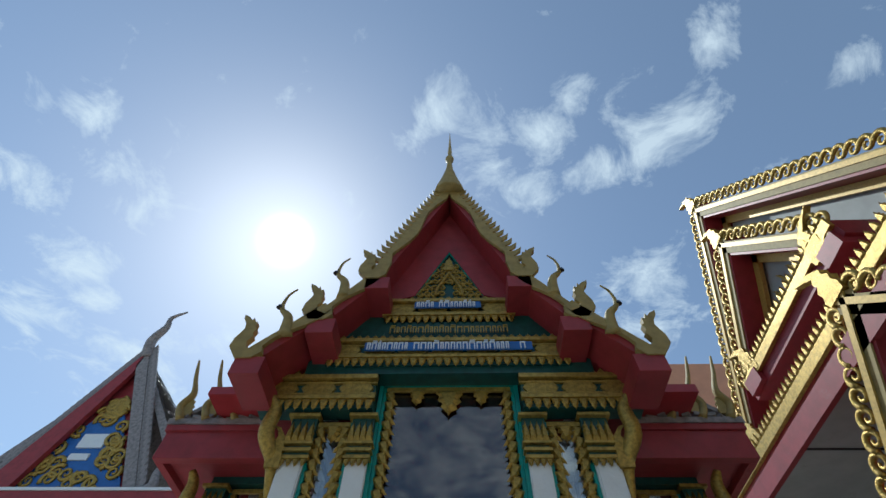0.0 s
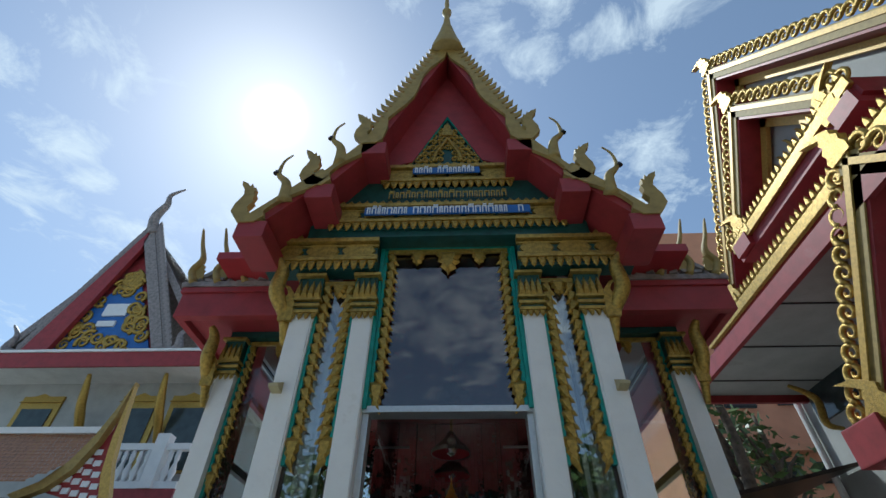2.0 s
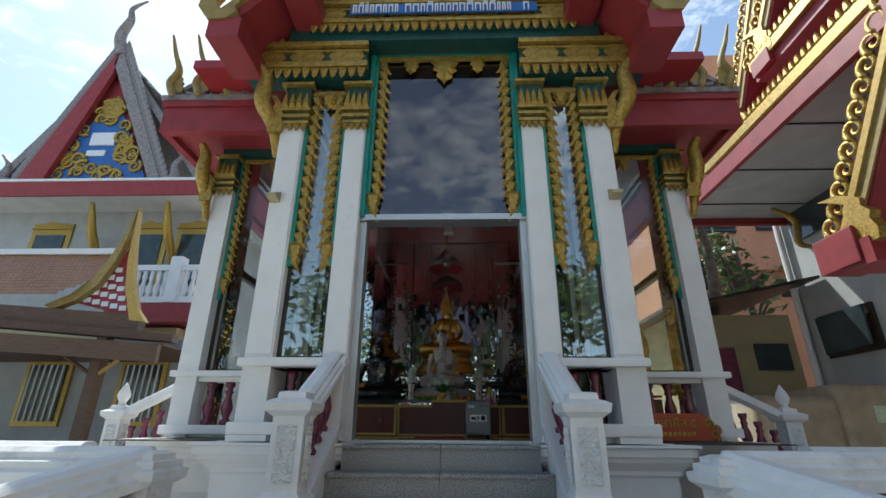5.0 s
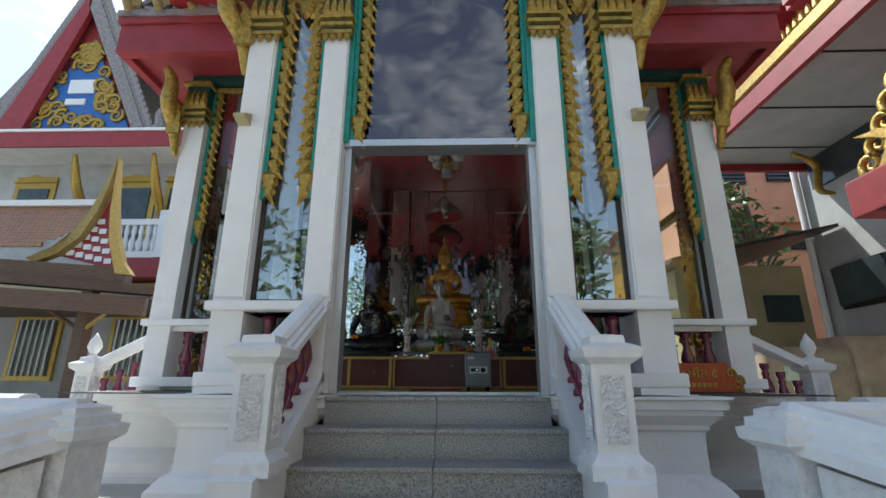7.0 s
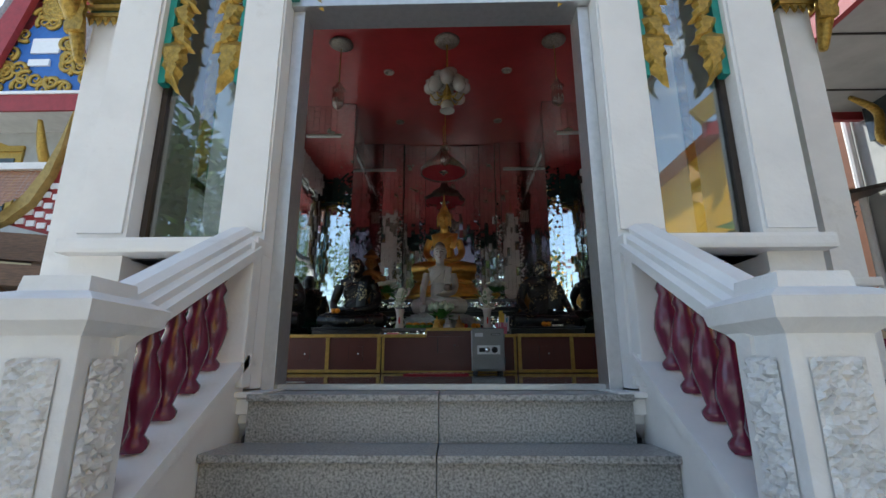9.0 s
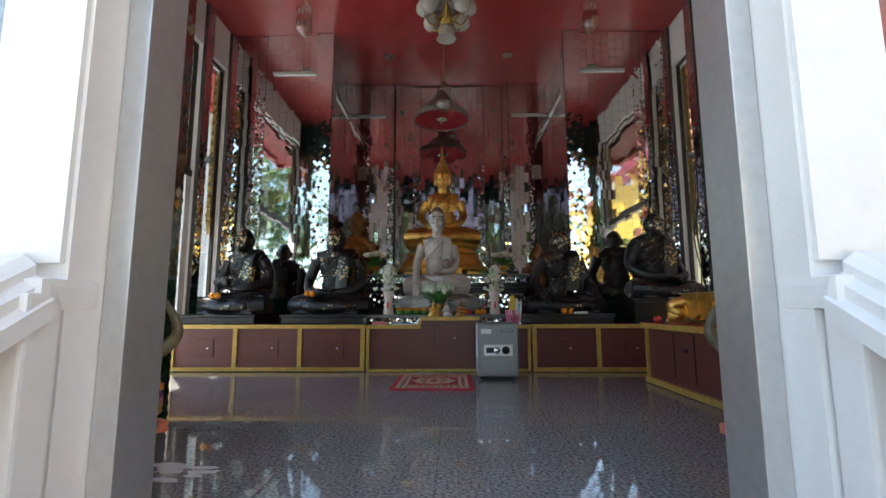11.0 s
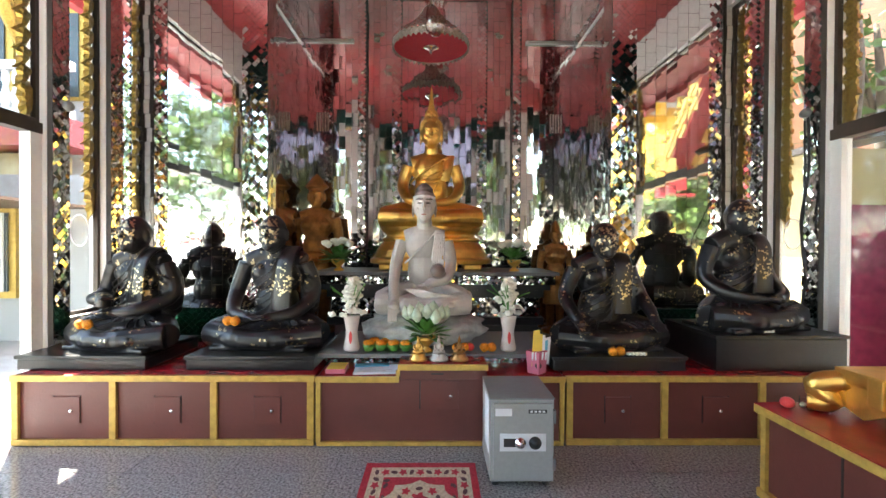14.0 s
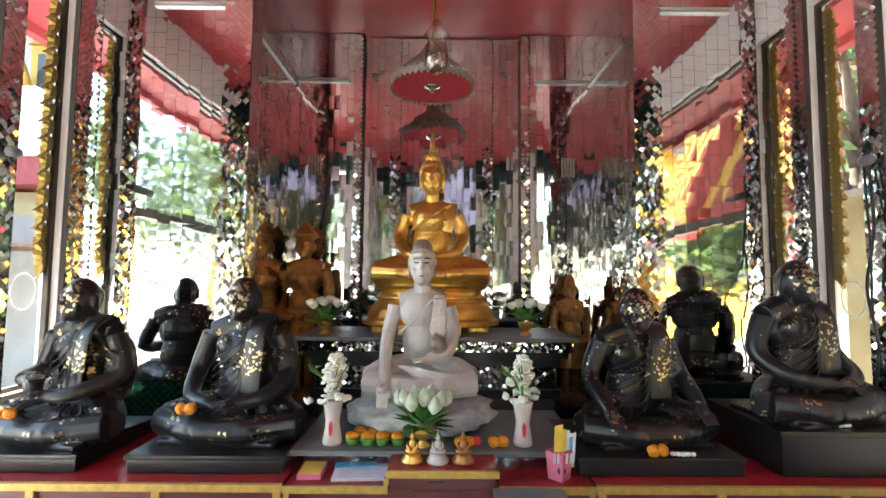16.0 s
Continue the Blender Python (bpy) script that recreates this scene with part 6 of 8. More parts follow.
motif = piece_mesh("scroll_motif", tube([(0, 0.15 * (1 - i / 22) * math.cos(i * 0.45), 0.17 * (1 - i / 22) * math.sin(i * 0.45) + 0.12) for i in range(19)], [0.055 - i * 0.002 for i in range(19)], 6), M_GOLD_LEAF, True)


def gable(x, ay, az, fy, fz, ny, nz, depth, name="gable"):
    """A gable that faces -x: apex, far foot and near foot, in gilded boards over red linings."""
    g = thing("gable_porch", "gilded bargeboards over a red gable lining", "gable", group="gilded gables", kind="structure")
    for ey, ez in ((fy, fz), (ny, nz)):
        d = Vector((0, ey - ay, ez - az))
        L_ = d.length
        d.normalize()
        n = Vector((0, -d.z, d.y))
        n = n if n.z > 0 else -n
        a, e = Vector((x, ay, az)), Vector((x, ey, ez))

        def board(o0, o1, x0, x1, mat, nm, lab=""):
            p = [a + n * o0, e + n * o0, e + n * o1, a + n * o1]
            part(nm, prism([(q.y, q.z) for q in p], "yz", x0, x1), mat, g, lab)
        board(-0.02, -0.30, x - 0.05, x + 0.02, M_CREAM, "bargeboard", "pale gold bargeboard")
        board(-0.06, -0.16, x - 0.08, x - 0.051, M_TRIM, "gold_course")
        board(-0.301, -0.36, x - 0.02, x + 0.62, M_RED, "lining", "deep red lining")
        board(-0.361, -0.55, x + 0.45, x + 0.55, M_TRIM, "inner_board", "dull gold inner board")
        board(-0.02, -0.12, x + 0.021, x + depth, M_RED, "roof_slope", "red roof slope")
        k = int(L_ / 0.27)
        ang = math.degrees(math.atan2(d.z, d.y))
        for i in range(k):
            p = a + d * (0.3 + i * 0.27) + n * 0.0
            share("scroll_motif", motif, g, Matrix.Translation((p.x - 0.02, p.y, p.z)) @ Matrix.Rotation(math.atan2(n.z, n.y) - math.pi / 2, 4, "X"))
        o = e - d * 0.05
        dy = 1 if ey > ay else -1
        part("corner_block", box(x - 0.12, x + 0.5, min(o.y, o.y - dy * 0.55), max(o.y, o.y - dy * 0.55), o.z - 0.5, o.z - 0.16), M_RED, g)
        part("serpent_finial", prism([(e.y - dy * 0.45 + dy * u, e.z - 0.2 + v) for u, v in flame(0.5, 0.85, 0.5, 0.5)], "yz", x - 0.10, x + 0.04), M_GOLD_LEAF, g, "gilded flame finial")
    part("apex_finial", prism([(ay + u, az - 0.1 + v) for u, v in flame(0.4, 0.7, 0.5, 0.5)], "yz", x - 0.10, x + 0.04), M_GOLD_LEAF, g, "gilded flame finial")
    return g


g1 = gable(7.0, 6.25, 13.5, 9.9, 8.1, 2.0, 8.0, 5.0)
part("tympanum", prism([(9.4, 8.2), (2.6, 8.2), (6.25, 12.6)], "yz", 7.63, 7.73), M_WALL_SHADED, g1, "white tympanum")
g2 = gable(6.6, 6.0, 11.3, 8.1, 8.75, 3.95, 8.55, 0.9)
part("tympanum", prism([(7.8, 8.7), (4.2, 8.5), (6.0, 10.6)], "yz", 7.23, 7.30), M_WALL_SHADED, g2, "white tympanum")
for zz, x_, ya, yb in ((8.7, 6.55, 3.9, 8.15), (7.4, 6.3, 1.5, 10.2)):
    bnd = thing("gilded_band", "gilded cornice band with leaf points", "cornice", kind="structure")
    part("red_beam", box(x_ + 0.05, x_ + 0.9, ya, yb, zz - 0.45, zz - 0.03), M_RED, bnd)
    part("gold_course", box(x_ - 0.04, x_ + 0.049, ya, yb, zz - 0.20, zz + 0.02, None, 0.01), M_GOLD, bnd)
    lp = piece_mesh("leaf_point", relief_leaf(0.15, 0.26, 0.04, 0, 0), M_GOLD_LEAF)
    for i in range(int((yb - ya) / 0.16)):
        share("leaf_point", lp, bnd, pose(x_ - 0.02, ya + 0.08 + i * 0.16, zz + 0.01, 0, 0, -90))
for i in range(5):
    part("gilded_flame", prism([(5.2 + i * 0.36 + u, 9.0 + v) for u, v in flame(0.16, 0.9 - abs(i - 2) * 0.12, 0.3, 0.4)], "yz", 7.15, 7.20), M_GOLD_LEAF, g2)
part("wall_upper", box(7.75, 12, 2.2, 10.0, 6.3, 8.3), M_WALL_OLD, rh)
# nearer, lower porch gable
g3 = gable(5.5, 3.98, 6.75, 6.2, 3.75, 1.6, 4.2, 2.5)
part("porch_block", box(5.35, 5.9, 5.8, 6.5, 3.35, 3.85, None, 0.02), M_RED, g3, "red beam block")

# ---- peach apartment house, ochre hut, wrapped bales ----
ap = thing("apartment_house", "peach painted apartment house", "building")
part("wall", box(8.3, 24, 16.5, 26, 0, 17), M_ORANGE, ap)
for wx, wz in ((10.6, 6.1), (12.4, 6.1), (10.2, 8.6), (12.1, 8.7), (10.6, 11.2), (12.6, 11.2)):
    w = part("window", box(wx - 0.55, wx + 0.55, 16.42, 16.499, wz - 0.3, wz + (0.35 if wz < 7 else 0.7)), M_BLUEGREY, ap)
    for k in range(4):
        part("louvre", box(wx - 0.55, wx + 0.55, 16.36, 16.419, wz - 0.25 + k * 0.15, wz - 0.22 + k * 0.15), M_DARKFRAME, w)
part("ledge", box(8.2, 24, 16.2, 16.499, 6.75, 6.95), M_ORANGE, ap)
hut = thing("outbuilding", "dull ochre outbuilding with lean-to roof", "building")
part("wall", box(5.2, 8.1, 11.2, 14, 0, 3.9), M_OCHRE, hut)
part("roof_sheet", prism([(4.6, 3.7), (8.15, 4.45), (8.15, 4.52), (4.6, 3.78)], "xz", 10.0, 14), M_DARKFRAME, hut, "dark sheet roof")
part("doorway", box(5.6, 6.6, 11.1, 11.199, G, 3.1), M_MAROON, hut)
part("window", box(7.1, 7.85, 11.1, 11.199, 2.6, 3.2), M_BLUEGREY, hut)
for cx, w_, h_ in ((6.2, 0.75, 1.55), (8.0, 1.1, 1.75)):
    b = thing("wrapped_bale", "brown bale wrapped in milky plastic film", "bale", cx, 9.6, G, group="wrapped bales")
    bb = box(-w_, w_, -0.7, 0.7, 0, h_, None, 0.18)
    part("wrap", bb, M_PLASTIC, b, "", True)
    part("label", box(-0.5, -0.05, -0.712, -0.701, h_ * 0.62, h_ * 0.78), M_LOTUS, b)


# ---- trees and the yard behind ----
def tree(x, y, h, r, seed, n=1500, label="leafy green tree behind the yard", leaf=None, size=0.3, base=0.0):
    rg = random.Random(seed)
    t = thing("tree", label, "tree", x, y, base, group="trees round the yard")
    bmt = tube(bezier([(0, 0, 0), (rg.uniform(-.2, .2), rg.uniform(-.2, .2), h * 0.3), (rg.uniform(-.4, .4), rg.uniform(-.4, .4), h * 0.62), (0, 0, h * 0.9)], 5), [h * 0.03 * (1 - 0.8 * i / 15) for i in range(16)], 8)
    ends = []
    for i in range(9):
        a, zz = rg.uniform(0, 6.28), h * rg.uniform(0.35, 0.75)
        e = Vector((math.cos(a) * r * rg.uniform(.5, .9), math.sin(a) * r * rg.uniform(.5, .9), zz + h * rg.uniform(.08, .25)))
        tube(bezier([(0, 0, zz), e * 0.5 + Vector((0, 0, zz * 0.5 + 0.2)), e], 4), [h * 0.012 * (1 - 0.8 * k / 8) for k in range(9)], 5, bmt)
        ends.append(e)
    part("trunk", bmt, M_BARK, t, "", True)
    vs, fs = [], []
    blobs = ends + [Vector((rg.uniform(-.4, .4) * r, rg.uniform(-.4, .4) * r, h * rg.uniform(.7, 1.0))) for _ in range(6)]
    for i in range(n):
        c = rg.choice(blobs) + Vector((rg.gauss(0, .27), rg.gauss(0, .27), rg.gauss(0, .2))) * r
        u = Vector((rg.gauss(0, 1), rg.gauss(0, 1), rg.gauss(0, .6))).normalized()
        v = u.cross(Vector((rg.gauss(0, 1), rg.gauss(0, 1), rg.gauss(0, 1)))).normalized()
        s_ = size * rg.uniform(.5, 1.2)
        k = len(vs)
        vs.extend([tuple(c - u * s_), tuple(c + v * s_ * 0.4), tuple(c + u * s_), tuple(c - v * s_ * 0.4)])
        fs.append((k, k + 1, k + 2, k + 3))
    m_ = bpy.data.meshes.new("crown")
    m_.from_pydata(vs, [], fs)
    m_.materials.append(leaf or M_LEAF)
    c_ = new("crown", m_)
    c_.parent = t
    tagged(c_, kind="stuff")
    return t


tree(-9.5, -7, 8.5, 3.4, 1, 2600)
tree(-3.8, -11, 7.5, 3.2, 2, 2600)
tree(3.5, -10, 6.5, 2.8, 3, 2400)
tree(8.5, -2.5, 5.2, 2.0, 4, 1800)
tree(-15, -3, 9, 3.6, 5, 2400)
tree(9.2, 14.4, 8.0, 1.2, 6, 260, "slender tree with yellowing leaves", M_LEAF, 0.22)
tree(7.6, 13.6, 9.8, 1.0, 7, 200, "slender tree with yellowing leaves", M_LEAF, 0.22)
yb_ = thing("yellow_hall", "yellow painted hall with red tiled roof", "building")
part("wall", box(9.8, 22, -20, -9, 0, 9.5), M_YELLOW, yb_)
part("roof", prism([(9.0, 9.3), (23, 9.3), (15.5, 15)], "xz", -21, -8.2), M_RED_ROOF, yb_)
part("fascia", box(8.9, 23, -8.5, -8.19, 9.0, 9.5), M_RED, yb_)
for k in range(4):
    part("window", box(10.8 + k * 2.4, 12.0 + k * 2.4, -8.999, -8.92, 4.6, 7.2), M_BLUEGREY, yb_)
part("bargeboard", prism([(8.8, 9.4), (15.5, 15.2), (15.5, 15.9), (8.4, 9.9)], "xz", -8.3, -8.1), M_GOLD_LEAF, yb_)
wy = thing("yard_wall", "white yard wall with red coping", "wall", kind="structure")
part("panel", box(-30, 6.4, -16.2, -16, 0, 2.6), M_WALL_OLD, wy)
part("coping", box(-30, 6.4, -16.3, -15.9, 2.601, 2.85), M_RED, wy)


# ---- statues: one mesh each, modelled from rounded masses ----
def statue(name, label, bm, mat, m, voxel=0.011, smooth=5, category="statue"):
    ob = part(name, bm, mat, None, "", True)
    r = ob.modifiers.new("fuse", "REMESH")
    r.mode, r.voxel_size, r.use_smooth_shade = "VOXEL", voxel, True
    s = ob.modifiers.new("soften", "SMOOTH")
    s.iterations, s.factor = smooth, 0.5
    ob.matrix_world = m
    return tagged(ob, label, category)


def head(bm, c, r=1.0, ears=1.0, hair=None):
    """A plain head with brow, nose, lips, ears; faces -y."""
    x, y, z = c
    ellipsoid(bm, (x, y, z), (0.083 * r, 0.098 * r, 0.118 * r), 18)
    ellipsoid(bm, (x, y - 0.03 * r, z - 0.055 * r), (0.066 * r, 0.072 * r, 0.07 * r), 14)
    ellipsoid(bm, (x, y - 0.09 * r, z - 0.095 * r), (0.024 * r, 0.018 * r, 0.02 * r), 10)
    tube([(x, y - 0.092 * r, z + 0.02 * r), (x, y - 0.113 * r, z - 0.03 * r)], [0.009 * r, 0.016 * r], 8, bm)
    for s in (-1, 1):
        tube([(x + s * 0.012 * r, y - 0.093 * r, z + 0.028 * r), (x + s * 0.045 * r, y - 0.085 * r, z + 0.034 * r), (x + s * 0.066 * r, y - 0.062 * r, z + 0.024 * r)], 0.010 * r, 6, bm)
        ellipsoid(bm, (x + s * 0.033 * r, y - 0.082 * r, z + 0.006 * r), (0.018 * r, 0.012 * r, 0.009 * r), 8)
        ellipsoid(bm, (x + s * 0.046 * r, y - 0.068 * r, z - 0.04 * r), (0.022 * r, 0.02 * r, 0.024 * r), 8)
        ellipsoid(bm, (x + s * 0.088 * r, y + 0.005 * r, z - 0.012 * r * ears), (0.011 * r, 0.022 * r, 0.042 * r * ears), 10)
    tube([(x - 0.027 * r, y - 0.088 * r, z - 0.062 * r), (x, y - 0.101 * r, z - 0.060 * r), (x + 0.027 * r, y - 0.088 * r, z - 0.062 * r)], 0.009 * r, 6, bm)
    tube([(x - 0.02 * r, y - 0.088 * r, z - 0.074 * r), (x, y - 0.098 * r, z - 0.076 * r), (x + 0.02 * r, y - 0.088 * r, z - 0.074 * r)], 0.008 * r, 6, bm)


def hand(bm, c, d, r=1.0):
    """A resting hand: palm and four fingers along d."""
    c, d = Vector(c), Vector(d).normalized()
    s = d.cross(Vector((0, 0, 1))).normalized()
    ellipsoid(bm, c, (0.045 * r, 0.045 * r, 0.028 * r), 10)
    for k in range(4):
        o = c + s * (k - 1.5) * 0.021 * r
        tube([o, o + d * 0.055 * r, o + d * 0.10 * r - Vector((0, 0, 0.01))], [0.013 * r, 0.012 * r, 0.009 * r], 6, bm)
    tube([c - s * 0.03 * r, c - s * 0.055 * r + d * 0.05 * r], [0.013 * r, 0.010 * r], 6, bm)


def legs(bm, wide=0.42, h=0.1):
    for s in (-1, 1):
        tube([(s * 0.12, 0.06, h + 0.03), (s * 0.28, -0.04, h + 0.03), (s * wide, -0.13, h)], [0.135, 0.125, 0.10], 12, bm)
        tube([(s * wide, -0.13, h), (s * 0.15, -0.27, h - 0.01), (-s * 0.12, -0.30, h - 0.02)], [0.098, 0.08, 0.06], 12, bm)
        ellipsoid(bm, (-s * 0.20, -0.29, h - 0.01), (0.09, 0.045, 0.04), 10)
    ellipsoid(bm, (0, -0.08, h - 0.01), (0.27, 0.20, 0.10), 16)
    ellipsoid(bm, (0, 0.08, h + 0.02), (0.25, 0.18, 0.13), 14)


def torso(bm, w=1.0, lean=0.0):
    ellipsoid(bm, (0, 0.07 + lean * 0.2, 0.30), (0.175 * w, 0.135 * w, 0.22), 18)
    ellipsoid(bm, (0, 0.06 + lean * 0.6, 0.53), (0.195 * w, 0.125 * w, 0.17), 18)
    for s in (-1, 1):
        ellipsoid(bm, (s * 0.085 * w, -0.015 + lean * 0.6, 0.56), (0.085, 0.06, 0.07), 12)
    tube([(-0.22 * w, 0.06 + lean, 0.645), (-0.1 * w, 0.07 + lean, 0.69), (0.1 * w, 0.07 + lean, 0.69), (0.22 * w, 0.06 + lean, 0.645)], [0.07, 0.085, 0.085, 0.07], 12, bm)
    tube([(0, 0.06 + lean, 0.66), (0, 0.03 + lean * 1.3, 0.80)], [0.085, 0.07], 12, bm)


def monk(seed, arm="lap", robe=1.0, lean=0.0):
    """An elderly seated figure in a pleated robe over the left shoulder."""
    rg = random.Random(seed)
    bm = bmesh.new()
    legs(bm, 0.40 + 0.03 * rg.random())
    torso(bm, 1.04, lean)
    head(bm, (0, 0.0 + lean * 1.4, 0.872), 1.24)
    ellipsoid(bm, (0, 0.05 + lean * 1.4, 0.885), (0.086, 0.09, 0.095), 14)
    # arms
    for s in (-1, 1):
        if arm == "lap":
            p = [(s * 0.235, 0.05 + lean, 0.632), (s * 0.315, 0.03, 0.40), (s * 0.235, -0.17, 0.27), (s * 0.07, -0.25, 0.245)]
        elif arm == "knees":
            p = [(s * 0.235, 0.05 + lean, 0.632), (s * 0.325, 0.0, 0.42), (s * 0.33, -0.16, 0.30), (s * 0.31, -0.27, 0.22)]
        else:
            p = [(s * 0.235, 0.05 + lean, 0.632), (s * 0.32, 0.03, 0.40), (s * 0.20, -0.18, 0.37 if s < 0 else 0.30), (s * 0.04, -0.24, 0.40 if s < 0 else 0.29)]
        tube(bezier(p, 5), [0.072, 0.07, 0.068, 0.066, 0.064, 0.06, 0.058, 0.056, 0.054, 0.052, 0.05, 0.047, 0.044, 0.041, 0.038, 0.036], 12, bm)
        hand(bm, p[3], (-s * 0.6 if arm != "knees" else 0, -1 if arm == "knees" else -0.35, -0.5 if arm == "knees" else 0), 1.1)
    if arm == "hold":
        lathe([(0.02, 0), (0.05, 0.02), (0.055, 0.06), (0.05, 0.075)], 14, bm, (-0.02, -0.26, 0.31))
    # robe gathered over one shoulder: a broad flat sash, cloth over the arm, raised folds
    if robe:
        tube(bezier([(0.13, 0.15 + lean, 0.66), (0.14, 0.05 + lean, 0.755), (0.135, -0.075 + lean, 0.66), (0.125, -0.105, 0.48), (0.12, -0.12, 0.27)], 6), 0.075, 10, bm, 0.26)
    ellipsoid(bm, (0.275, 0.07, 0.42), (0.075, 0.11, 0.22), 14)
    for k in range(8):
        o = k * 0.05
        tube(bezier([(0.06, -0.075 + lean, 0.68 - o * 0.5), (0.02, -0.108 + lean * 0.5, 0.58 - o), (-0.12, -0.088, 0.49 - o), (-0.20, 0.0, 0.44 - o)], 5), 0.0085, 6, bm)
    for k in range(6):
        o = k * 0.055
        tube(bezier([(0.27, -0.05, 0.56 - o), (0.335, 0.02, 0.50 - o), (0.33, 0.12, 0.55 - o)], 4), 0.008, 6, bm)
    for s in (-1, 1):
        for k in range(5):
            tube(bezier([(s * (0.10 + 0.06 * k), -0.12 - 0.01 * k, 0.215), (s * (0.16 + 0.06 * k), -0.23 + 0.02 * k, 0.19), (s * (0.24 + 0.045 * k), -0.30 + 0.03 * k, 0.09)], 4), 0.011, 6, bm)
    box(-0.36, 0.36, -0.30, 0.22, 0.0, 0.03, bm)
    return bm


def seat_block(name, x, y, z, w, d, h, rz, label):
    o = thing(name, label, "plinth", x, y, z, rz, group="black statue plinths")
    part("slab", box(-w / 2, w / 2, -d / 2, d / 2, 0, h - 0.026, None, 0.012), M_BLACK_P, o)
    part("step", box(-w / 2 - 0.012, w / 2 + 0.012, -d / 2 - 0.012, d / 2 + 0.012, h - 0.0255, h, None, 0.009), M_BLACK_P, o)


TOP = 1.652
MONKS = [(-2.32, 8.33, 0.10, -13, "hold", 0.955, 21, -2.44, "black lacquered seated monk statue holding a bowl, flecked with gold leaf"),
         (-1.285, 8.36, 0.10, -5, "lap", 0.97, 22, -1.30, "black lacquered seated monk statue with gold leaf on face and chest"),
         (1.26, 8.34, 0.10, 6, "knees", 0.925, 23, 1.24, "black lacquered stocky seated monk statue with gold leaf sash"),
         (2.31, 8.31, 0.25, 14, "lap", 0.96, 24, 2.37, "black lacquered seated monk statue on a higher plinth")]
for mx, my, ph, rz, arm, sc, sd, bx_, lab in MONKS:
    seat_block("statue_plinth", bx_, 8.30, TOP, 0.86 if bx_ < 0 else 0.92, 0.71, ph, 0, "low black wooden plinth under a monk statue")
    statue("monk_statue", lab, monk(sd, arm, 1.0, -0.02 if arm == "knees" else 0.0), M_BLACK, pose(mx, my, TOP + ph + 0.001, 0, 0, rz) @ Matrix.Diagonal((sc, sc, sc, 1)), 0.0085, 2)


def buddha(curls=True):
    bm = bmesh.new()
    legs(bm, 0.45)
    ellipsoid(bm, (0, 0.07, 0.36), (0.165, 0.125, 0.25), 18)
    ellipsoid(bm, (0, 0.05, 0.57), (0.185, 0.13, 0.17), 18)
    tube([(-0.19, 0.06, 0.64), (0, 0.07, 0.69), (0.19, 0.06, 0.64)], [0.072, 0.085, 0.072], 12, bm)
    tube([(0, 0.06, 0.68), (0, 0.03, 0.82)], [0.07, 0.062], 12, bm)
    head(bm, (0, 0.0, 0.925), 1.14, 1.9)
    ellipsoid(bm, (0, 0.035, 0.985), (0.105, 0.105, 0.11), 16)
    ellipsoid(bm, (0, 0.04, 1.105), (0.06, 0.06, 0.07), 14)
    if curls:
        for k in range(150):
            t = math.acos(1 - (k + 0.5) / 150 * 1.25)
            a = k * 2.39996
            p = Vector((math.sin(t) * math.cos(a), math.sin(t) * math.sin(a), math.cos(t)))
            if p.y < -0.55 and p.z < 0.42:
                continue
            ellipsoid(bm, (p.x * 0.108, 0.035 + p.y * 0.108, 0.985 + p.z * 0.113), (0.013, 0.013, 0.013), 6)
        for k in range(40):
            t, a = math.acos(1 - (k + 0.5) / 40 * 1.1), k * 2.39996
            ellipsoid(bm, (math.sin(t) * math.cos(a) * 0.063, 0.04 + math.sin(t) * math.sin(a) * 0.063, 1.105 + math.cos(t) * 0.072), (0.011, 0.011, 0.011), 6)
        lathe([(0.03, 0), (0.036, 0.03), (0.022, 0.06), (0.026, 0.08), (0.014, 0.13), (0.016, 0.145), (0.010, 0.20), (0.004, 0.25)], 12, bm, (0, 0.04, 1.165))
    # both forearms meet in the lap
    for s in (-1, 1):
        tube(bezier([(s * 0.22, 0.06, 0.62), (s * 0.275, 0.05, 0.42), (s * 0.20, -0.14, 0.27), (s * 0.06, -0.22, 0.235)], 5), [0.062, 0.061, 0.060, 0.058, 0.057, 0.056, 0.054, 0.052, 0.05, 0.047, 0.045, 0.042, 0.04, 0.038, 0.036, 0.034], 10, bm)
        hand(bm, (s * 0.05, -0.23, 0.235), (-s, -0.2, 0), 0.9)
    # robe edge and shoulder flap
    tube(bezier([(0.16, -0.05, 0.70), (0.02, -0.115, 0.60), (-0.14, -0.085, 0.49), (-0.20, 0.02, 0.44)], 6), 0.012, 6, bm)
    tube(bezier([(0.18, -0.02, 0.705), (0.16, -0.09, 0.58), (0.13, -0.10, 0.45)], 5), 0.05, 8, bm, 0.35)
    for k in range(5):
        tube(bezier([(0.12 - k * 0.02, -0.105, 0.55 - k * 0.045), (0.0, -0.118, 0.50 - k * 0.05), (-0.13, -0.09, 0.44 - k * 0.045)], 4), 0.008, 6, bm)
    return bm


def lotus_base(bm, w, d, z0, h):
    """A waisted throne with a rounded cushion edge and short feet."""
    prof = [(0.90, 0.0), (1.0, 0.0), (1.0, 0.12), (0.93, 0.16), (0.88, 0.36), (0.80, 0.52), (0.76, 0.55), (0.80, 0.58), (0.80, 0.64), (0.74, 0.67), (0.72, 0.74), (0.80, 0.82), (0.83, 0.90), (0.80, 0.98), (0.70, 1.0)]
    lathe([(w / 2 * r, zz * h) for r, zz in prof], 36, bm, (0, 0, z0), 1.0, d / w)


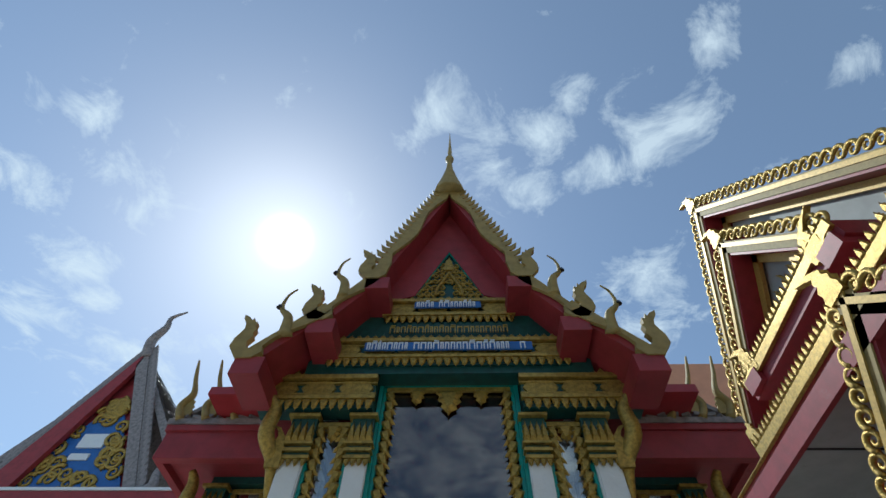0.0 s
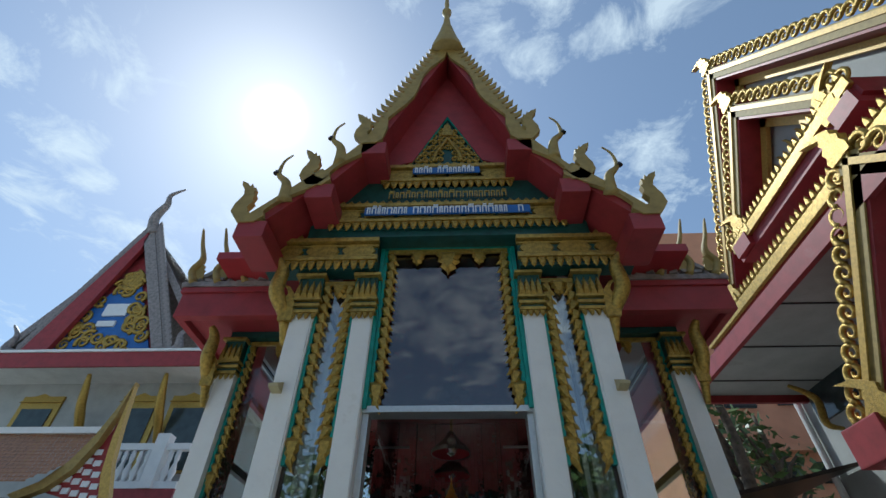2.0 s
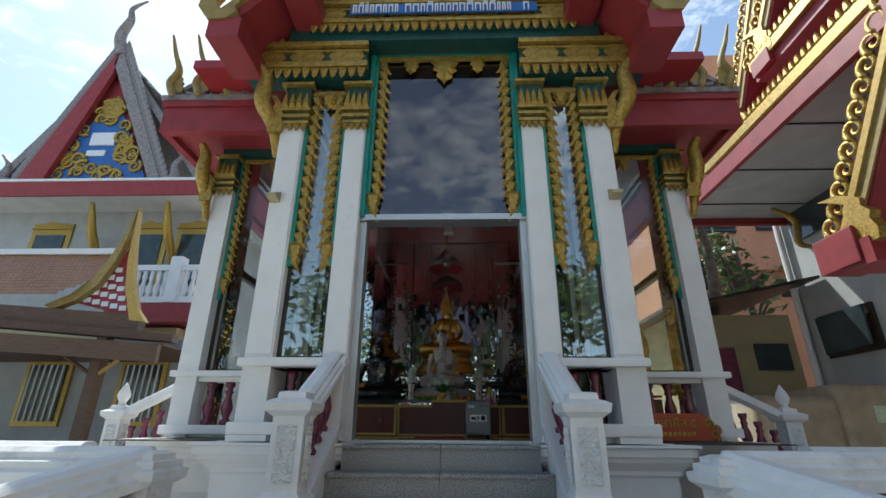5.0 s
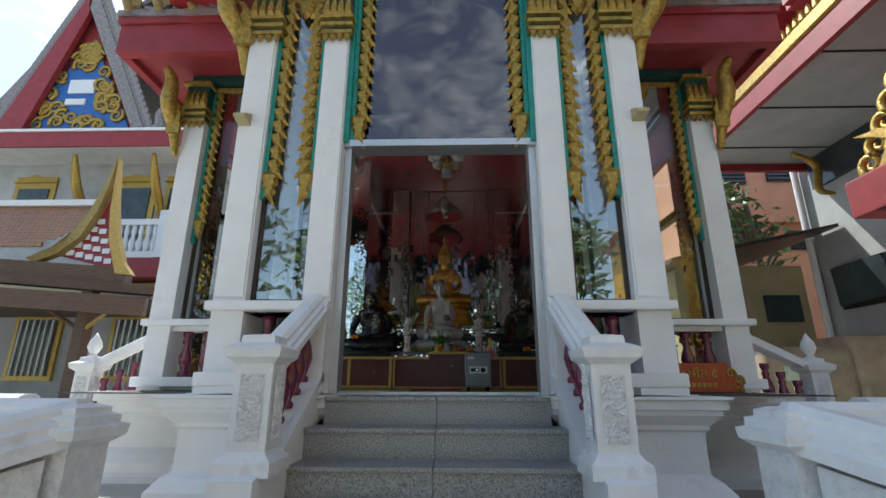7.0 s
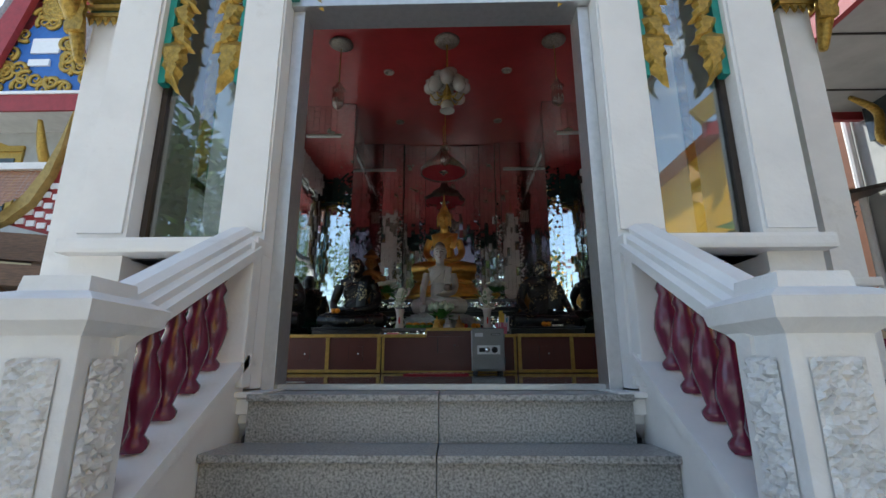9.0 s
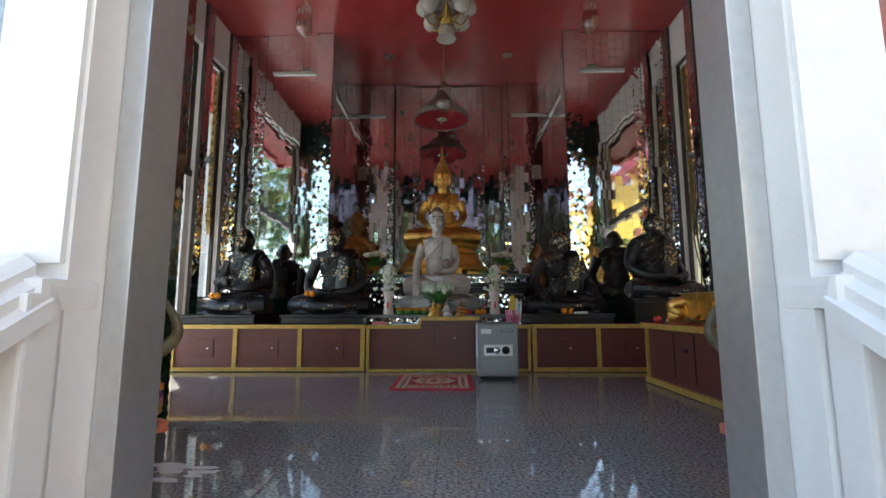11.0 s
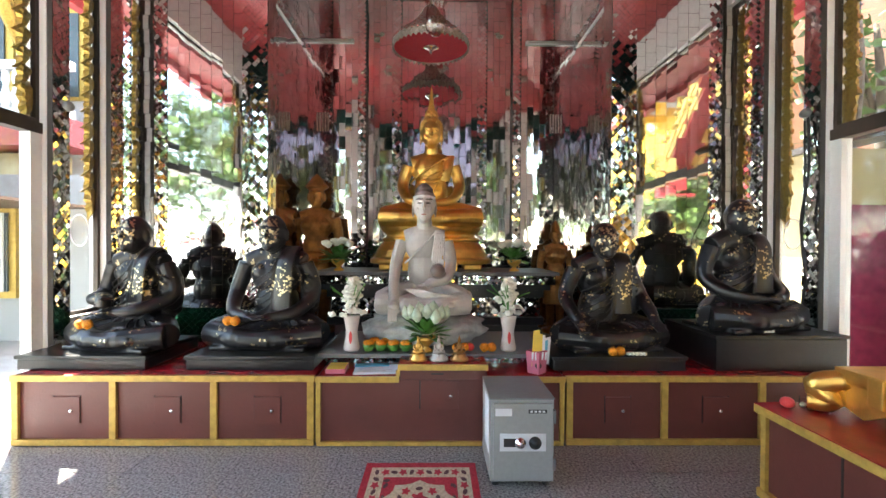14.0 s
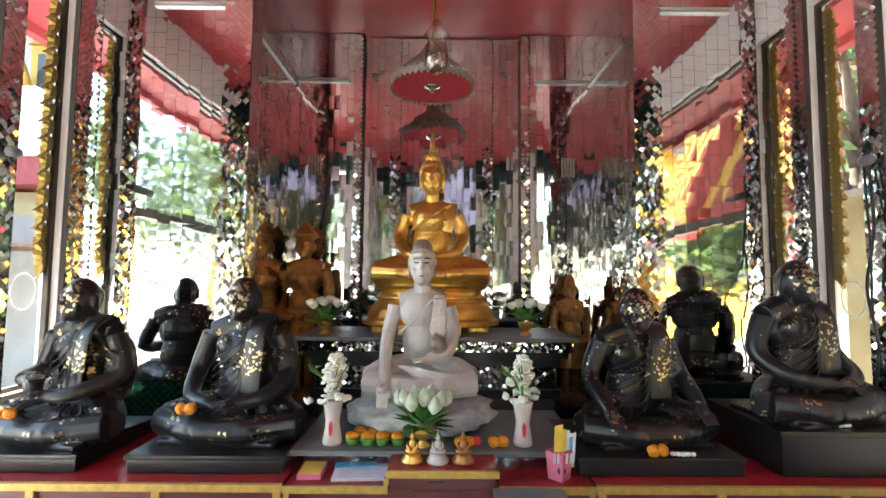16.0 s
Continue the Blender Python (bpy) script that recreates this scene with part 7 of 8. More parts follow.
bm = buddha(True)
bmesh.ops.transform(bm, matrix=Matrix.Translation((0, 0, 0.42)) @ Matrix.Diagonal((1.08, 1.08, 1.065, 1)), verts=bm.verts)
lotus_base(bm, 1.26, 0.80, 0.06, 0.40)
for a in range(8):
    box(0.46 * math.cos(a * 0.785 + 0.39) - 0.09, 0.46 * math.cos(a * 0.785 + 0.39) + 0.09, 0.34 * math.sin(a * 0.785 + 0.39) - 0.07, 0.34 * math.sin(a * 0.785 + 0.39) + 0.07, 0.0, 0.09, bm)
statue("gilded_seated_statue", "large burnished gold seated statue on a tiered throne", bm, M_GILT, pose(-0.09, 9.60, 2.263), 0.0085, 2)

# white marble figure with one hand over the knee, holding a small bowl
bm = bmesh.new()
legs(bm, 0.40)
ellipsoid(bm, (0, 0.07, 0.36), (0.16, 0.12, 0.24), 18)
ellipsoid(bm, (0, 0.05, 0.57), (0.185, 0.12, 0.16), 18)
tube([(-0.185, 0.06, 0.63), (0, 0.07, 0.68), (0.185, 0.06, 0.63)], [0.07, 0.085, 0.07], 12, bm)
tube([(0, 0.06, 0.67), (0, 0.03, 0.82)], [0.075, 0.068], 12, bm)
head(bm, (0, -0.01, 0.905), 1.2, 1.6)
ellipsoid(bm, (0, 0.035, 0.965), (0.104, 0.104, 0.085), 16)
lathe([(0.085, 0), (0.08, 0.03), (0.05, 0.06), (0.02, 0.075)], 16, bm, (0, 0.035, 1.02))
tube([(-0.10, -0.02, 0.972), (-0.06, -0.085, 0.975), (0, -0.105, 0.978), (0.06, -0.085, 0.975), (0.10, -0.02, 0.972)], 0.014, 8, bm)
tube(bezier([(-0.215, 0.06, 0.60), (-0.265, 0.0, 0.42), (-0.27, -0.18, 0.24), (-0.25, -0.33, 0.12)], 5), [0.066 - i * 0.0018 for i in range(16)], 10, bm)
hand(bm, (-0.26, -0.35, 0.10), (0, -0.35, -1), 1.1)
tube(bezier([(0.215, 0.06, 0.60), (0.255, 0.02, 0.42), (0.20, -0.16, 0.30), (0.05, -0.23, 0.27)], 5), [0.066 - i * 0.0018 for i in range(16)], 10, bm)
hand(bm, (0.05, -0.24, 0.265), (-1, -0.2, 0), 1.0)
ellipsoid(bm, (0.13, -0.19, 0.365), (0.07, 0.065, 0.055), 14)
tube(bezier([(0.15, -0.07, 0.69), (0.13, -0.12, 0.55), (0.11, -0.13, 0.44)], 4), 0.05, 8, bm, 0.4)
for k in range(6):
    tube(bezier([(0.11 + k * 0.016, -0.115, 0.67), (0.09 + k * 0.02, -0.155, 0.54), (0.08 + k * 0.02, -0.15, 0.40)], 4), 0.007, 6, bm)
tube(bezier([(0.10, -0.08, 0.67), (-0.05, -0.115, 0.52), (-0.18, -0.05, 0.42)], 6), 0.012, 6, bm)
for k in range(5):
    tube(bezier([(-0.05 - k * 0.03, -0.2, 0.22), (0.08, -0.3 + k * 0.01, 0.20 - k * 0.02), (0.3, -0.25, 0.17 - k * 0.02)], 4), 0.010, 6, bm)
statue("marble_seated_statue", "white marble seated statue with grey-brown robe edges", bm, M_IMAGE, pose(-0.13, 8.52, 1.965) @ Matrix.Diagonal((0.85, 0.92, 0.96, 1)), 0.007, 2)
mb = thing("rock_plinth", "pale grey-green marble base shaped like rocks", "plinth", -0.13, 8.50, 1.746)
rb = random.Random(9)
b_ = bmesh.new()
bmesh.ops.create_icosphere(b_, subdivisions=4, radius=1.0)
for v in b_.verts:
    q = noise.noise(v.co * 4.0) * 0.07 + noise.noise(v.co * 11) * 0.03
    v.co = Vector((v.co.x * (0.49 + q), v.co.y * (0.36 + q), max(min(v.co.z, 0.75), -0.75) * (0.145 + q * 0.4) + 0.11))
part("rock", b_, M_MARBLE_G, mb, "", True)


def standing(seed, hat=True):
    bm = bmesh.new()
    lathe([(0.20, 0.0), (0.20, 0.05), (0.16, 0.06)], 18, bm)
    for s in (-1, 1):
        tube([(s * 0.07, 0, 0.05), (s * 0.075, 0, 0.42)], [0.052, 0.07], 10, bm)
        ellipsoid(bm, (s * 0.075, -0.06, 0.075), (0.045, 0.10, 0.035), 10)
        tube(bezier([(s * 0.185, 0.0, 1.15), (s * 0.225, 0.02, 0.93), (s * 0.17, -0.11, 0.76), (s * 0.05, -0.15, 0.73)], 5), [0.06 - i * 0.0018 for i in range(16)], 10, bm)
        ellipsoid(bm, (s * 0.08, -0.055, 1.07), (0.08, 0.05, 0.055), 10)
    lathe([(0.19, 0.40), (0.17, 0.60), (0.165, 0.72), (0.17, 0.80)], 18, bm, (0, 0, 0), 1.0, 0.72)
    ellipsoid(bm, (0, 0, 0.86), (0.145, 0.10, 0.16), 16)
    ellipsoid(bm, (0, 0, 1.07), (0.17, 0.10, 0.15), 16)
    tube([(-0.165, 0, 1.16), (0, 0.01, 1.21), (0.165, 0, 1.16)], [0.06, 0.07, 0.06], 10, bm)
    tube([(0, 0, 1.2), (0, -0.01, 1.3)], 0.05, 10, bm)
    hand(bm, (0, -0.16, 0.72), (0.3, -0.3, -1), 0.9)
    head(bm, (0, -0.01, 1.37), 1.0, 1.2)
    if hat:
        lathe([(0.09, 0), (0.125, 0.03), (0.10, 0.06), (0.085, 0.07), (0.06, 0.11), (0.02, 0.15), (0.004, 0.165)], 18, bm, (0, 0.005, 1.435))
    else:
        lathe([(0.075, 0), (0.06, 0.05), (0.05, 0.07), (0.03, 0.10), (0.004, 0.12)], 16, bm, (0, 0.005, 1.45))
    tube([(0.17, 0.03, 0.42), (0.19, 0.02, 0.6), (0.16, -0.05, 0.78)], 0.02, 6, bm)
    return bm


statue("standing_statue", "brown-gold standing statue with bare chest and hat", standing(1), M_BRONZE, pose(-1.42, 10.16, 1.502) @ Matrix.Diagonal((1.12, 1.0, 1.145, 1)), 0.0095, 3)
statue("standing_statue", "smaller brown-gold standing statue with pointed crown", standing(2, False), M_BRONZE, pose(1.36, 10.16, 1.502) @ Matrix.Diagonal((0.78, 0.78, 0.83, 1)), 0.0095, 3)
for x, hh, lab in ((-1.30, 1.50, "black pedestal behind the altar"), (1.30, 1.50, "black pedestal behind the altar")):
    p = thing("statue_pedestal", lab, "pedestal", x, 10.12, F)
    part("block", box(-0.22, 0.22, -0.22, 0.22, 0, hh - F, None, 0.01), M_BLACK_P, p)

# gilded reclining-robed figure on an ornate gilded stand on the side cabinet
gs = thing("gilded_stand", "ornate gilded stand with scrolled feet", "stand", 2.36, 6.62, 1.69)
part("platform", box(-0.42, 0.42, -0.42, 0.42, 0.17, 0.24, None, 0.015), M_GILT, gs)
part("apron", prism([(-0.43, 0.17), (-0.40, 0.06), (-0.28, 0.02), (-0.18, 0.07), (0, 0.0), (0.18, 0.07), (0.28, 0.02), (0.40, 0.06), (0.43, 0.17)], "yz", -0.40, -0.37), M_GILT, gs)
part("apron", prism([(-0.43, 0.17), (-0.40, 0.06), (-0.28, 0.02), (-0.18, 0.07), (0, 0.0), (0.18, 0.07), (0.28, 0.02), (0.40, 0.06), (0.43, 0.17)], "xz", 0.37, 0.40), M_GILT, gs)
for sx in (-1, 1):
    for sy in (-1, 1):
        part("scroll_foot", tube(bezier([(sx * 0.38, sy * 0.38, 0.18), (sx * 0.47, sy * 0.47, 0.13), (sx * 0.42, sy * 0.42, 0.06), (sx * 0.49, sy * 0.49, 0.05)], 5), [0.05, 0.052, 0.054, 0.055, 0.056, 0.055, 0.054, 0.052, 0.05, 0.048, 0.046, 0.045, 0.046, 0.048, 0.05, 0.05], 10), M_GILT, gs, "", True)
for k in range(3):
    part("clasp", box(-0.425, -0.40, -0.24 + k * 0.2, -0.16 + k * 0.2, 0.10, 0.235, None, 0.01), M_GILT, gs)
bm = monk(31, "lap", 1.0)
statue("gilded_monk_statue", "gilded seated robed figure on an ornate stand", bm, M_GILT, pose(2.53, 6.62, 1.94, 0, 0, -90) @ Matrix.Diagonal((0.95, 0.95, 0.95, 1)), 0.012, 3)

# ---- tiered umbrellas, lamps, ceiling fittings ----
um = thing("tiered_umbrella", "hanging silver tiered ceremonial umbrella lined with red", "umbrella", -0.10, 9.68, 0)
RIM = 4.59
part("canopy", lathe([(0.392, RIM + 0.012), (0.40, RIM + 0.02), (0.395, RIM + 0.06), (0.37, RIM + 0.065), (0.36, RIM + 0.10), (0.335, RIM + 0.105), (0.315, RIM + 0.15), (0.285, RIM + 0.155), (0.25, RIM + 0.205), (0.225, RIM + 0.21), (0.19, RIM + 0.26), (0.165, RIM + 0.265), (0.135, RIM + 0.32), (0.115, RIM + 0.325), (0.085, RIM + 0.40), (0.05, RIM + 0.44)], 40), M_SILVER, um, "silver tinsel canopy in tiers", True)
lining = bmesh.new()
prof = [(0.385, RIM + 0.0), (0.33, RIM + 0.005), (0.22, RIM + 0.009), (0.03, RIM + 0.011)]
rings = [[lining.verts.new((r_ * math.cos(k / 40 * 2 * math.pi), r_ * math.sin(k / 40 * 2 * math.pi), z_)) for k in range(40)] for r_, z_ in prof]
for p_, q_ in zip(rings, rings[1:]):
    for k in range(40):
        lining.faces.new((p_[k], q_[k], q_[(k + 1) % 40], p_[(k + 1) % 40]))
part("lining", lining, M_CARPET, um, "red cloth lining", True)
fr = bmesh.new()
for k in range(44):
    a0, a1 = k / 44 * 2 * math.pi, (k + 1) / 44 * 2 * math.pi
    q = [(0.402 * math.cos(t_), 0.402 * math.sin(t_), z_) for t_, z_ in ((a0, RIM + 0.05), (a1, RIM + 0.05), (a1, RIM + 0.0), ((a0 + a1) / 2, RIM - 0.035), (a0, RIM + 0.0))]
    fr.faces.new([fr.verts.new(p) for p in q])
part("fringe", fr, M_SILVER, um, "pointed silver fringe")
bead = piece_mesh("silver_bead", ellipsoid(bmesh.new(), (0, 0, 0), (0.012, 0.012, 0.012), 6), M_CHROME, True)
for r_, z_, n_ in ((0.40, 0.055, 40), (0.352, 0.103, 34), (0.302, 0.155, 30), (0.238, 0.208, 24), (0.178, 0.264, 18)):
    for k in range(n_):
        share("silver_bead", bead, um, pose(r_ * math.cos(k / n_ * 2 * math.pi), r_ * math.sin(k / n_ * 2 * math.pi), RIM + z_))
part("cord", tube([(0, 0, RIM + 0.43), (0, 0, CEIL - 0.002)], 0.008, 6), M_GOLD, um)
part("rosette", lathe([(0.085, RIM + 0.009), (0.08, RIM - 0.002), (0.045, RIM - 0.01), (0.02, RIM - 0.03), (0.012, RIM - 0.055), (0.001, RIM - 0.06)][::-1], 16), M_CHROME, um, "silver rosette under the canopy", True)


def pendant(x, y, z, label):
    p = thing("pendant_lamp", label, "lamp", x, y, 0, group="glass pendant lamps")
    part("rose", lathe([(0.16, CEIL - 0.03), (0.12, CEIL - 0.06), (0.06, CEIL - 0.09), (0.02, CEIL - 0.10)][::-1], 20), M_SILVER, p, "fluted silver ceiling rose", True)
    part("chain", tube([(0, 0, CEIL - 0.1), (0, 0, z + 0.2)], 0.006, 6), M_GOLD, p)
    part("glass_shade", lathe([(0.03, z - 0.17), (0.075, z - 0.12), (0.08, z - 0.02), (0.065, z + 0.06), (0.09, z + 0.10), (0.05, z + 0.15), (0.03, z + 0.2)], 18), M_LAMPGLASS, p, "clear fluted glass shade", True)


pendant(-1.42, 7.4, 4.68, "fluted glass pendant lamp under a silver rose")
pendant(1.42, 7.4, 4.68, "fluted glass pendant lamp under a silver rose")
pendant(-0.045, 8.43, 4.33, "glass pendant lamp before the umbrella")
ch = thing("chandelier", "white glass petal chandelier hanging from a silver rose", "lamp", 0.0, 7.4, CEIL)
part("rose", lathe([(0.03, -0.07), (0.09, -0.05), (0.15, -0.03), (0.17, -0.004)], 24), M_SILVER, ch, "fluted silver ceiling rose", True)
part("rod", tube([(0, 0, -0.06), (0, 0, -0.86)], 0.012, 8), M_GOLD, ch)
part("hub", lathe([(0.01, -0.92), (0.05, -0.88), (0.06, -0.80), (0.03, -0.72), (0.012, -0.66)], 16), M_GOLD, ch, "gilt hub", True)
pet = piece_mesh("petal", lathe([(0.02, -0.07), (0.06, -0.05), (0.085, 0.0), (0.075, 0.05), (0.10, 0.08), (0.09, 0.082), (0.06, 0.05)], 14), M_FROST, True)
for k in range(8):
    a_ = k * math.pi / 4
    part("arm", tube(bezier([(0.03 * math.cos(a_), 0.03 * math.sin(a_), -0.82), (0.14 * math.cos(a_), 0.14 * math.sin(a_), -0.90), (0.22 * math.cos(a_), 0.22 * math.sin(a_), -0.80)], 5), 0.009, 6), M_GOLD, ch, "", True)
    share("petal", pet, ch, pose(0.225 * math.cos(a_), 0.225 * math.sin(a_), -0.73 - 0.06 * (k % 2), 25 * math.sin(a_), -25 * math.cos(a_), 0))
for k in range(4):
    a_ = k * math.pi / 2 + 0.4
    share("petal", pet, ch, pose(0.10 * math.cos(a_), 0.10 * math.sin(a_), -0.62, 10 * math.sin(a_), -10 * math.cos(a_), 0))
share("petal", pet, ch, pose(0, 0, -0.97, 180, 0, 0))
for k, (x, y) in enumerate(((-0.87, 6.57), (0.87, 6.57), (-0.87, 8.06), (0.87, 8.06), (-0.87, 9.5), (0.87, 9.5), (-2.2, 6.57), (2.2, 6.57), (-2.2, 8.06), (2.2, 8.06))):
    dl = thing("downlight", "recessed silver downlight in the red ceiling", "lamp", x, y, CEIL, group="ceiling downlights")
    part("trim_ring", lathe([(0.075, -0.001), (0.075, -0.012), (0.05, -0.02), (0.05, -0.002)][::-1], 18), M_SILVER, dl, "", True)
for s in (-1, 1):
    v = thing("wall_vent", "small pierced silver wall grille", "vent", s * 1.40, YN - 0.10, 3.98, group="wall grilles")
    for k in range(5):
        part("slat", box(-0.07 + k * 0.032, -0.055 + k * 0.032, -0.012, 0.004, -0.11, 0.11), M_SILVER, v)
    for bx_, by_, hl in ((s * 2.01, YB - 0.032, 0.33), (s * 1.32, YN - 0.122, 0.29)):
        tl = thing("tube_light", "slim white batten tube light on the mirror wall", "lamp", bx_, by_, 4.92, group="batten lights")
        part("batten", box(-hl, hl, 0.0, 0.024, 0.0, 0.045, None, 0.004), M_ALU, tl)
        part("tube", tube([(-hl + 0.03, -0.012, 0.022), (hl - 0.03, -0.012, 0.022)], 0.011, 8), M_FROST, tl, "white glass tube", True)
    cs = thing("mosaic_cornice", "glittering mirror mosaic strip along the niche wall", "cornice", kind="structure")
    part("strip", box(*sorted((s * 1.639, s * 1.618)), YB + 0.16, YN - 0.13, 4.88, 5.0), M_ALU, cs)
    o, u = ((1.618, YN - 0.13, 4.88), (0, -1, 0)) if s > 0 else ((-1.618, YB + 0.16, 4.88), (0, 1, 0))
    tiles_mesh("mirror_mosaic", o, u, (0, 0, 1), YN - YB - 0.29, 0.12, 0.03, 0.03, 0.12, M_MIRROR, cs, diamond=True, rng=rngm)
    cm = thing("security_camera", "small dark bullet camera on a bracket", "camera", s * 2.83, 8.35, 3.55, group="security cameras")
    part("body", tube([(0, 0.0, 0), (-s * 0.10, -0.14, -0.03)], [0.035, 0.035], 12), M_SAFE_D, cm, "", True)
    part("bracket", tube([(0, 0, 0), (s * 0.04, 0.05, 0.03)], 0.012, 6), M_CABLE, cm)
cb = thing("hanging_cable", "loose black cable hanging down the wall", "cable")
part("cable", tube(bezier([(2.84, 8.33, 3.6), (2.83, 8.30, 3.1), (2.82, 8.36, 2.7), (2.80, 8.28, 2.35), (2.81, 8.33, 2.0), (2.80, 8.3, 1.7)], 6), 0.010, 6), M_CABLE, cb, "", True)
part("cable", tube(bezier([(2.84, 8.36, 3.5), (2.80, 8.30, 2.9), (2.70, 8.2, 2.55), (2.78, 8.24, 2.2)], 6), 0.007, 6), M_CABLE, cb, "", True)

# ---- offerings ----
def marigold(x, y, z, n, spread, label, white=True):
    g = thing("flower_garland", label, "garland", x, y, z, group="marigold garlands")
    rg = random.Random(int((x + 5) * 100))
    me_ = marigold_me
    for k in range(n):
        share("marigold", me_, g, pose(k * spread, rg.uniform(-.01, .01), 0.03, rg.uniform(0, 50), 0, rg.uniform(0, 90)))
    if white:
        for k in range(5):
            share("white_bud", white_me, g, pose(n * spread + k * 0.028, rg.uniform(-.008, .008), 0.014))


b_ = bmesh.new()
bmesh.ops.create_icosphere(b_, subdivisions=3, radius=0.033)
for v in b_.verts:
    v.co *= 1 + 0.16 * math.sin(v.co.x * 420) * math.sin(v.co.y * 420 + 1) * math.sin(v.co.z * 420 + 2)
marigold_me = piece_mesh("marigold", b_, M_MARIGOLD, True)
white_me = piece_mesh("white_bud", ellipsoid(bmesh.new(), (0, 0, 0), (0.017, 0.014, 0.013), 8), M_PETAL, True)
for x, y, z, n, wh in ((-2.50, 8.02, TOP + 0.27, 2, False), (-1.50, 8.05, TOP + 0.29, 2, False), (1.20, 7.97, TOP + 0.101, 2, True), (0.12, 8.12, 1.746, 2, False), (0.32, 8.12, 1.746, 2, False)):
    marigold(x, y, z, n, 0.055, "orange marigold garland laid as an offering", wh)
marigold(2.24, 8.02, TOP + 0.251, 0, 0.05, "white jasmine garland laid on a plinth")
marigold(1.86, 7.12, 1.692, 0, 0.05, "white jasmine garland on the red cabinet top")
rf_ = thing("red_flower", "small red artificial flower among the offerings", "flower", 0.22, 8.13, 1.746)
part("bloom", ellipsoid(bmesh.new(), (0, 0, 0.03), (0.03, 0.03, 0.03), 10), M_REDCLOTH, rf_, "", True)
for r in range(2):
    for k in range(4):
        c = thing("flower_cup", "green leaf cup filled with marigold petals", "offering", -0.52 + k * 0.09 + r * 0.03, 8.14 + r * 0.09, 1.746, group="marigold leaf cups")
        part("cup", lathe([(0.03, 0), (0.042, 0.03), (0.045, 0.045)], 12), M_LEAF2, c, "folded green leaf cup", True)
        share("petals", marigold_me, c, pose(0, 0, 0.055) @ Matrix.Diagonal((1.25, 1.25, 0.7, 1)))
# tall vases with white orchids
for x in (-0.645, 0.50):
    v = thing("flower_vase", "pale porcelain vase with white orchids", "vase", x, 8.16, 1.746, group="tall porcelain vases")
    part("vase", lathe([(0.055, 0), (0.06, 0.02), (0.045, 0.10), (0.042, 0.14), (0.055, 0.22), (0.062, 0.25), (0.058, 0.255)], 20), M_PORCELAIN, v, "", True)
    part("painted_flower", prism([(0.012 * math.cos(a), 0.10 + 0.045 * math.sin(a)) for a in [k * 0.628 for k in range(10)]], "xz", -0.0535, -0.047), M_REDCLOTH, v, "painted red flower")
    ob_ = bmesh.new()
    rg = random.Random(int(x * 50) + 80)
    for k in range(60):
        z_ = 0.26 + rg.random() * 0.26
        w_ = 0.085 * (1.05 - (z_ - 0.26) / 0.32)
        c_ = Vector((rg.gauss(0, w_ * .6), rg.gauss(0, w_ * .6), z_))
        for pe in range(3):
            a = rg.uniform(0, 6.28)
            ellipsoid(ob_, c_ + Vector((math.cos(a), math.sin(a), rg.uniform(-.4, .4))) * 0.014, (0.025, 0.025, 0.010), 6, Euler((rg.uniform(-1, 1), rg.uniform(-1, 1), a)).to_matrix().to_4x4())
    part("orchid_spray", ob_, M_PETAL, v, "white orchid sprays", True)
    lb = bmesh.new()
    for k in range(8):
        a = rg.uniform(0, 6.28)
        tube(bezier([(0, 0, 0.25), (math.cos(a) * 0.06, math.sin(a) * 0.06, 0.38), (math.cos(a) * 0.16, math.sin(a) * 0.12, 0.46 + rg.uniform(-.05, .05))], 4), 0.004, 4, lb)
    part("stem_bunch", lb, M_LEAF2, v)


bud_me = piece_mesh("lotus_bud", lathe([(0.012, -0.03), (0.036, 0.0), (0.039, 0.015), (0.024, 0.05), (0.003, 0.078)], 12), M_LOTUS, True)
rose_me = piece_mesh("rose_bloom", lathe([(0.012, -0.03), (0.036, -0.005), (0.042, 0.012), (0.034, 0.03), (0.02, 0.026), (0.012, 0.034)], 12), M_PETAL, True)


def bouquet(x, y, z, r, pot, label, buds):
    rg = random.Random(int(x * 100) + 7)
    o = thing("flower_bowl", label, "flowers", x, y, z)
    part("bowl", lathe([(0.05, 0), (0.045, 0.015), (0.02, 0.03), (0.025, 0.045), (0.065, 0.08), (0.07, 0.11), (0.06, 0.112)], 18), pot, o, "", True)
    lb = bmesh.new()
    for k in range(60):
        a, t = rg.uniform(0, 6.28), rg.uniform(0.2, 1)
        e = Vector((math.cos(a) * r * t, math.sin(a) * r * t * 0.8, 0.10 + rg.uniform(0.0, 1.0) * r * 0.9 - 0.05 * t))
        d = (e - Vector((0, 0, 0.1))).normalized()
        s_ = d.cross(Vector((0, 0, 1))).normalized() * 0.04
        m_ = (e + Vector((0, 0, 0.1))) * 0.5 + Vector((0, 0, 0.02))
        lb.faces.new([lb.verts.new(p) for p in (Vector((0, 0, 0.10)) * 0.5 + m_ * 0.5, m_ + s_, e, m_ - s_)])
    part("foliage", lb, M_LEAF2, o, "fresh green leaves")
    for k in range(buds):
        a = k * 2.4
        rr = r * 0.75 * math.sqrt((k + 0.5) / buds)
        c_ = (math.cos(a) * rr, math.sin(a) * rr * 0.8, 0.14 + r * 0.75 - rr * 0.35)
        share("lotus_bud", bud_me if buds > 8 else rose_me, o, pose(*c_, math.sin(a) * 14, math.cos(a) * 14, 0))


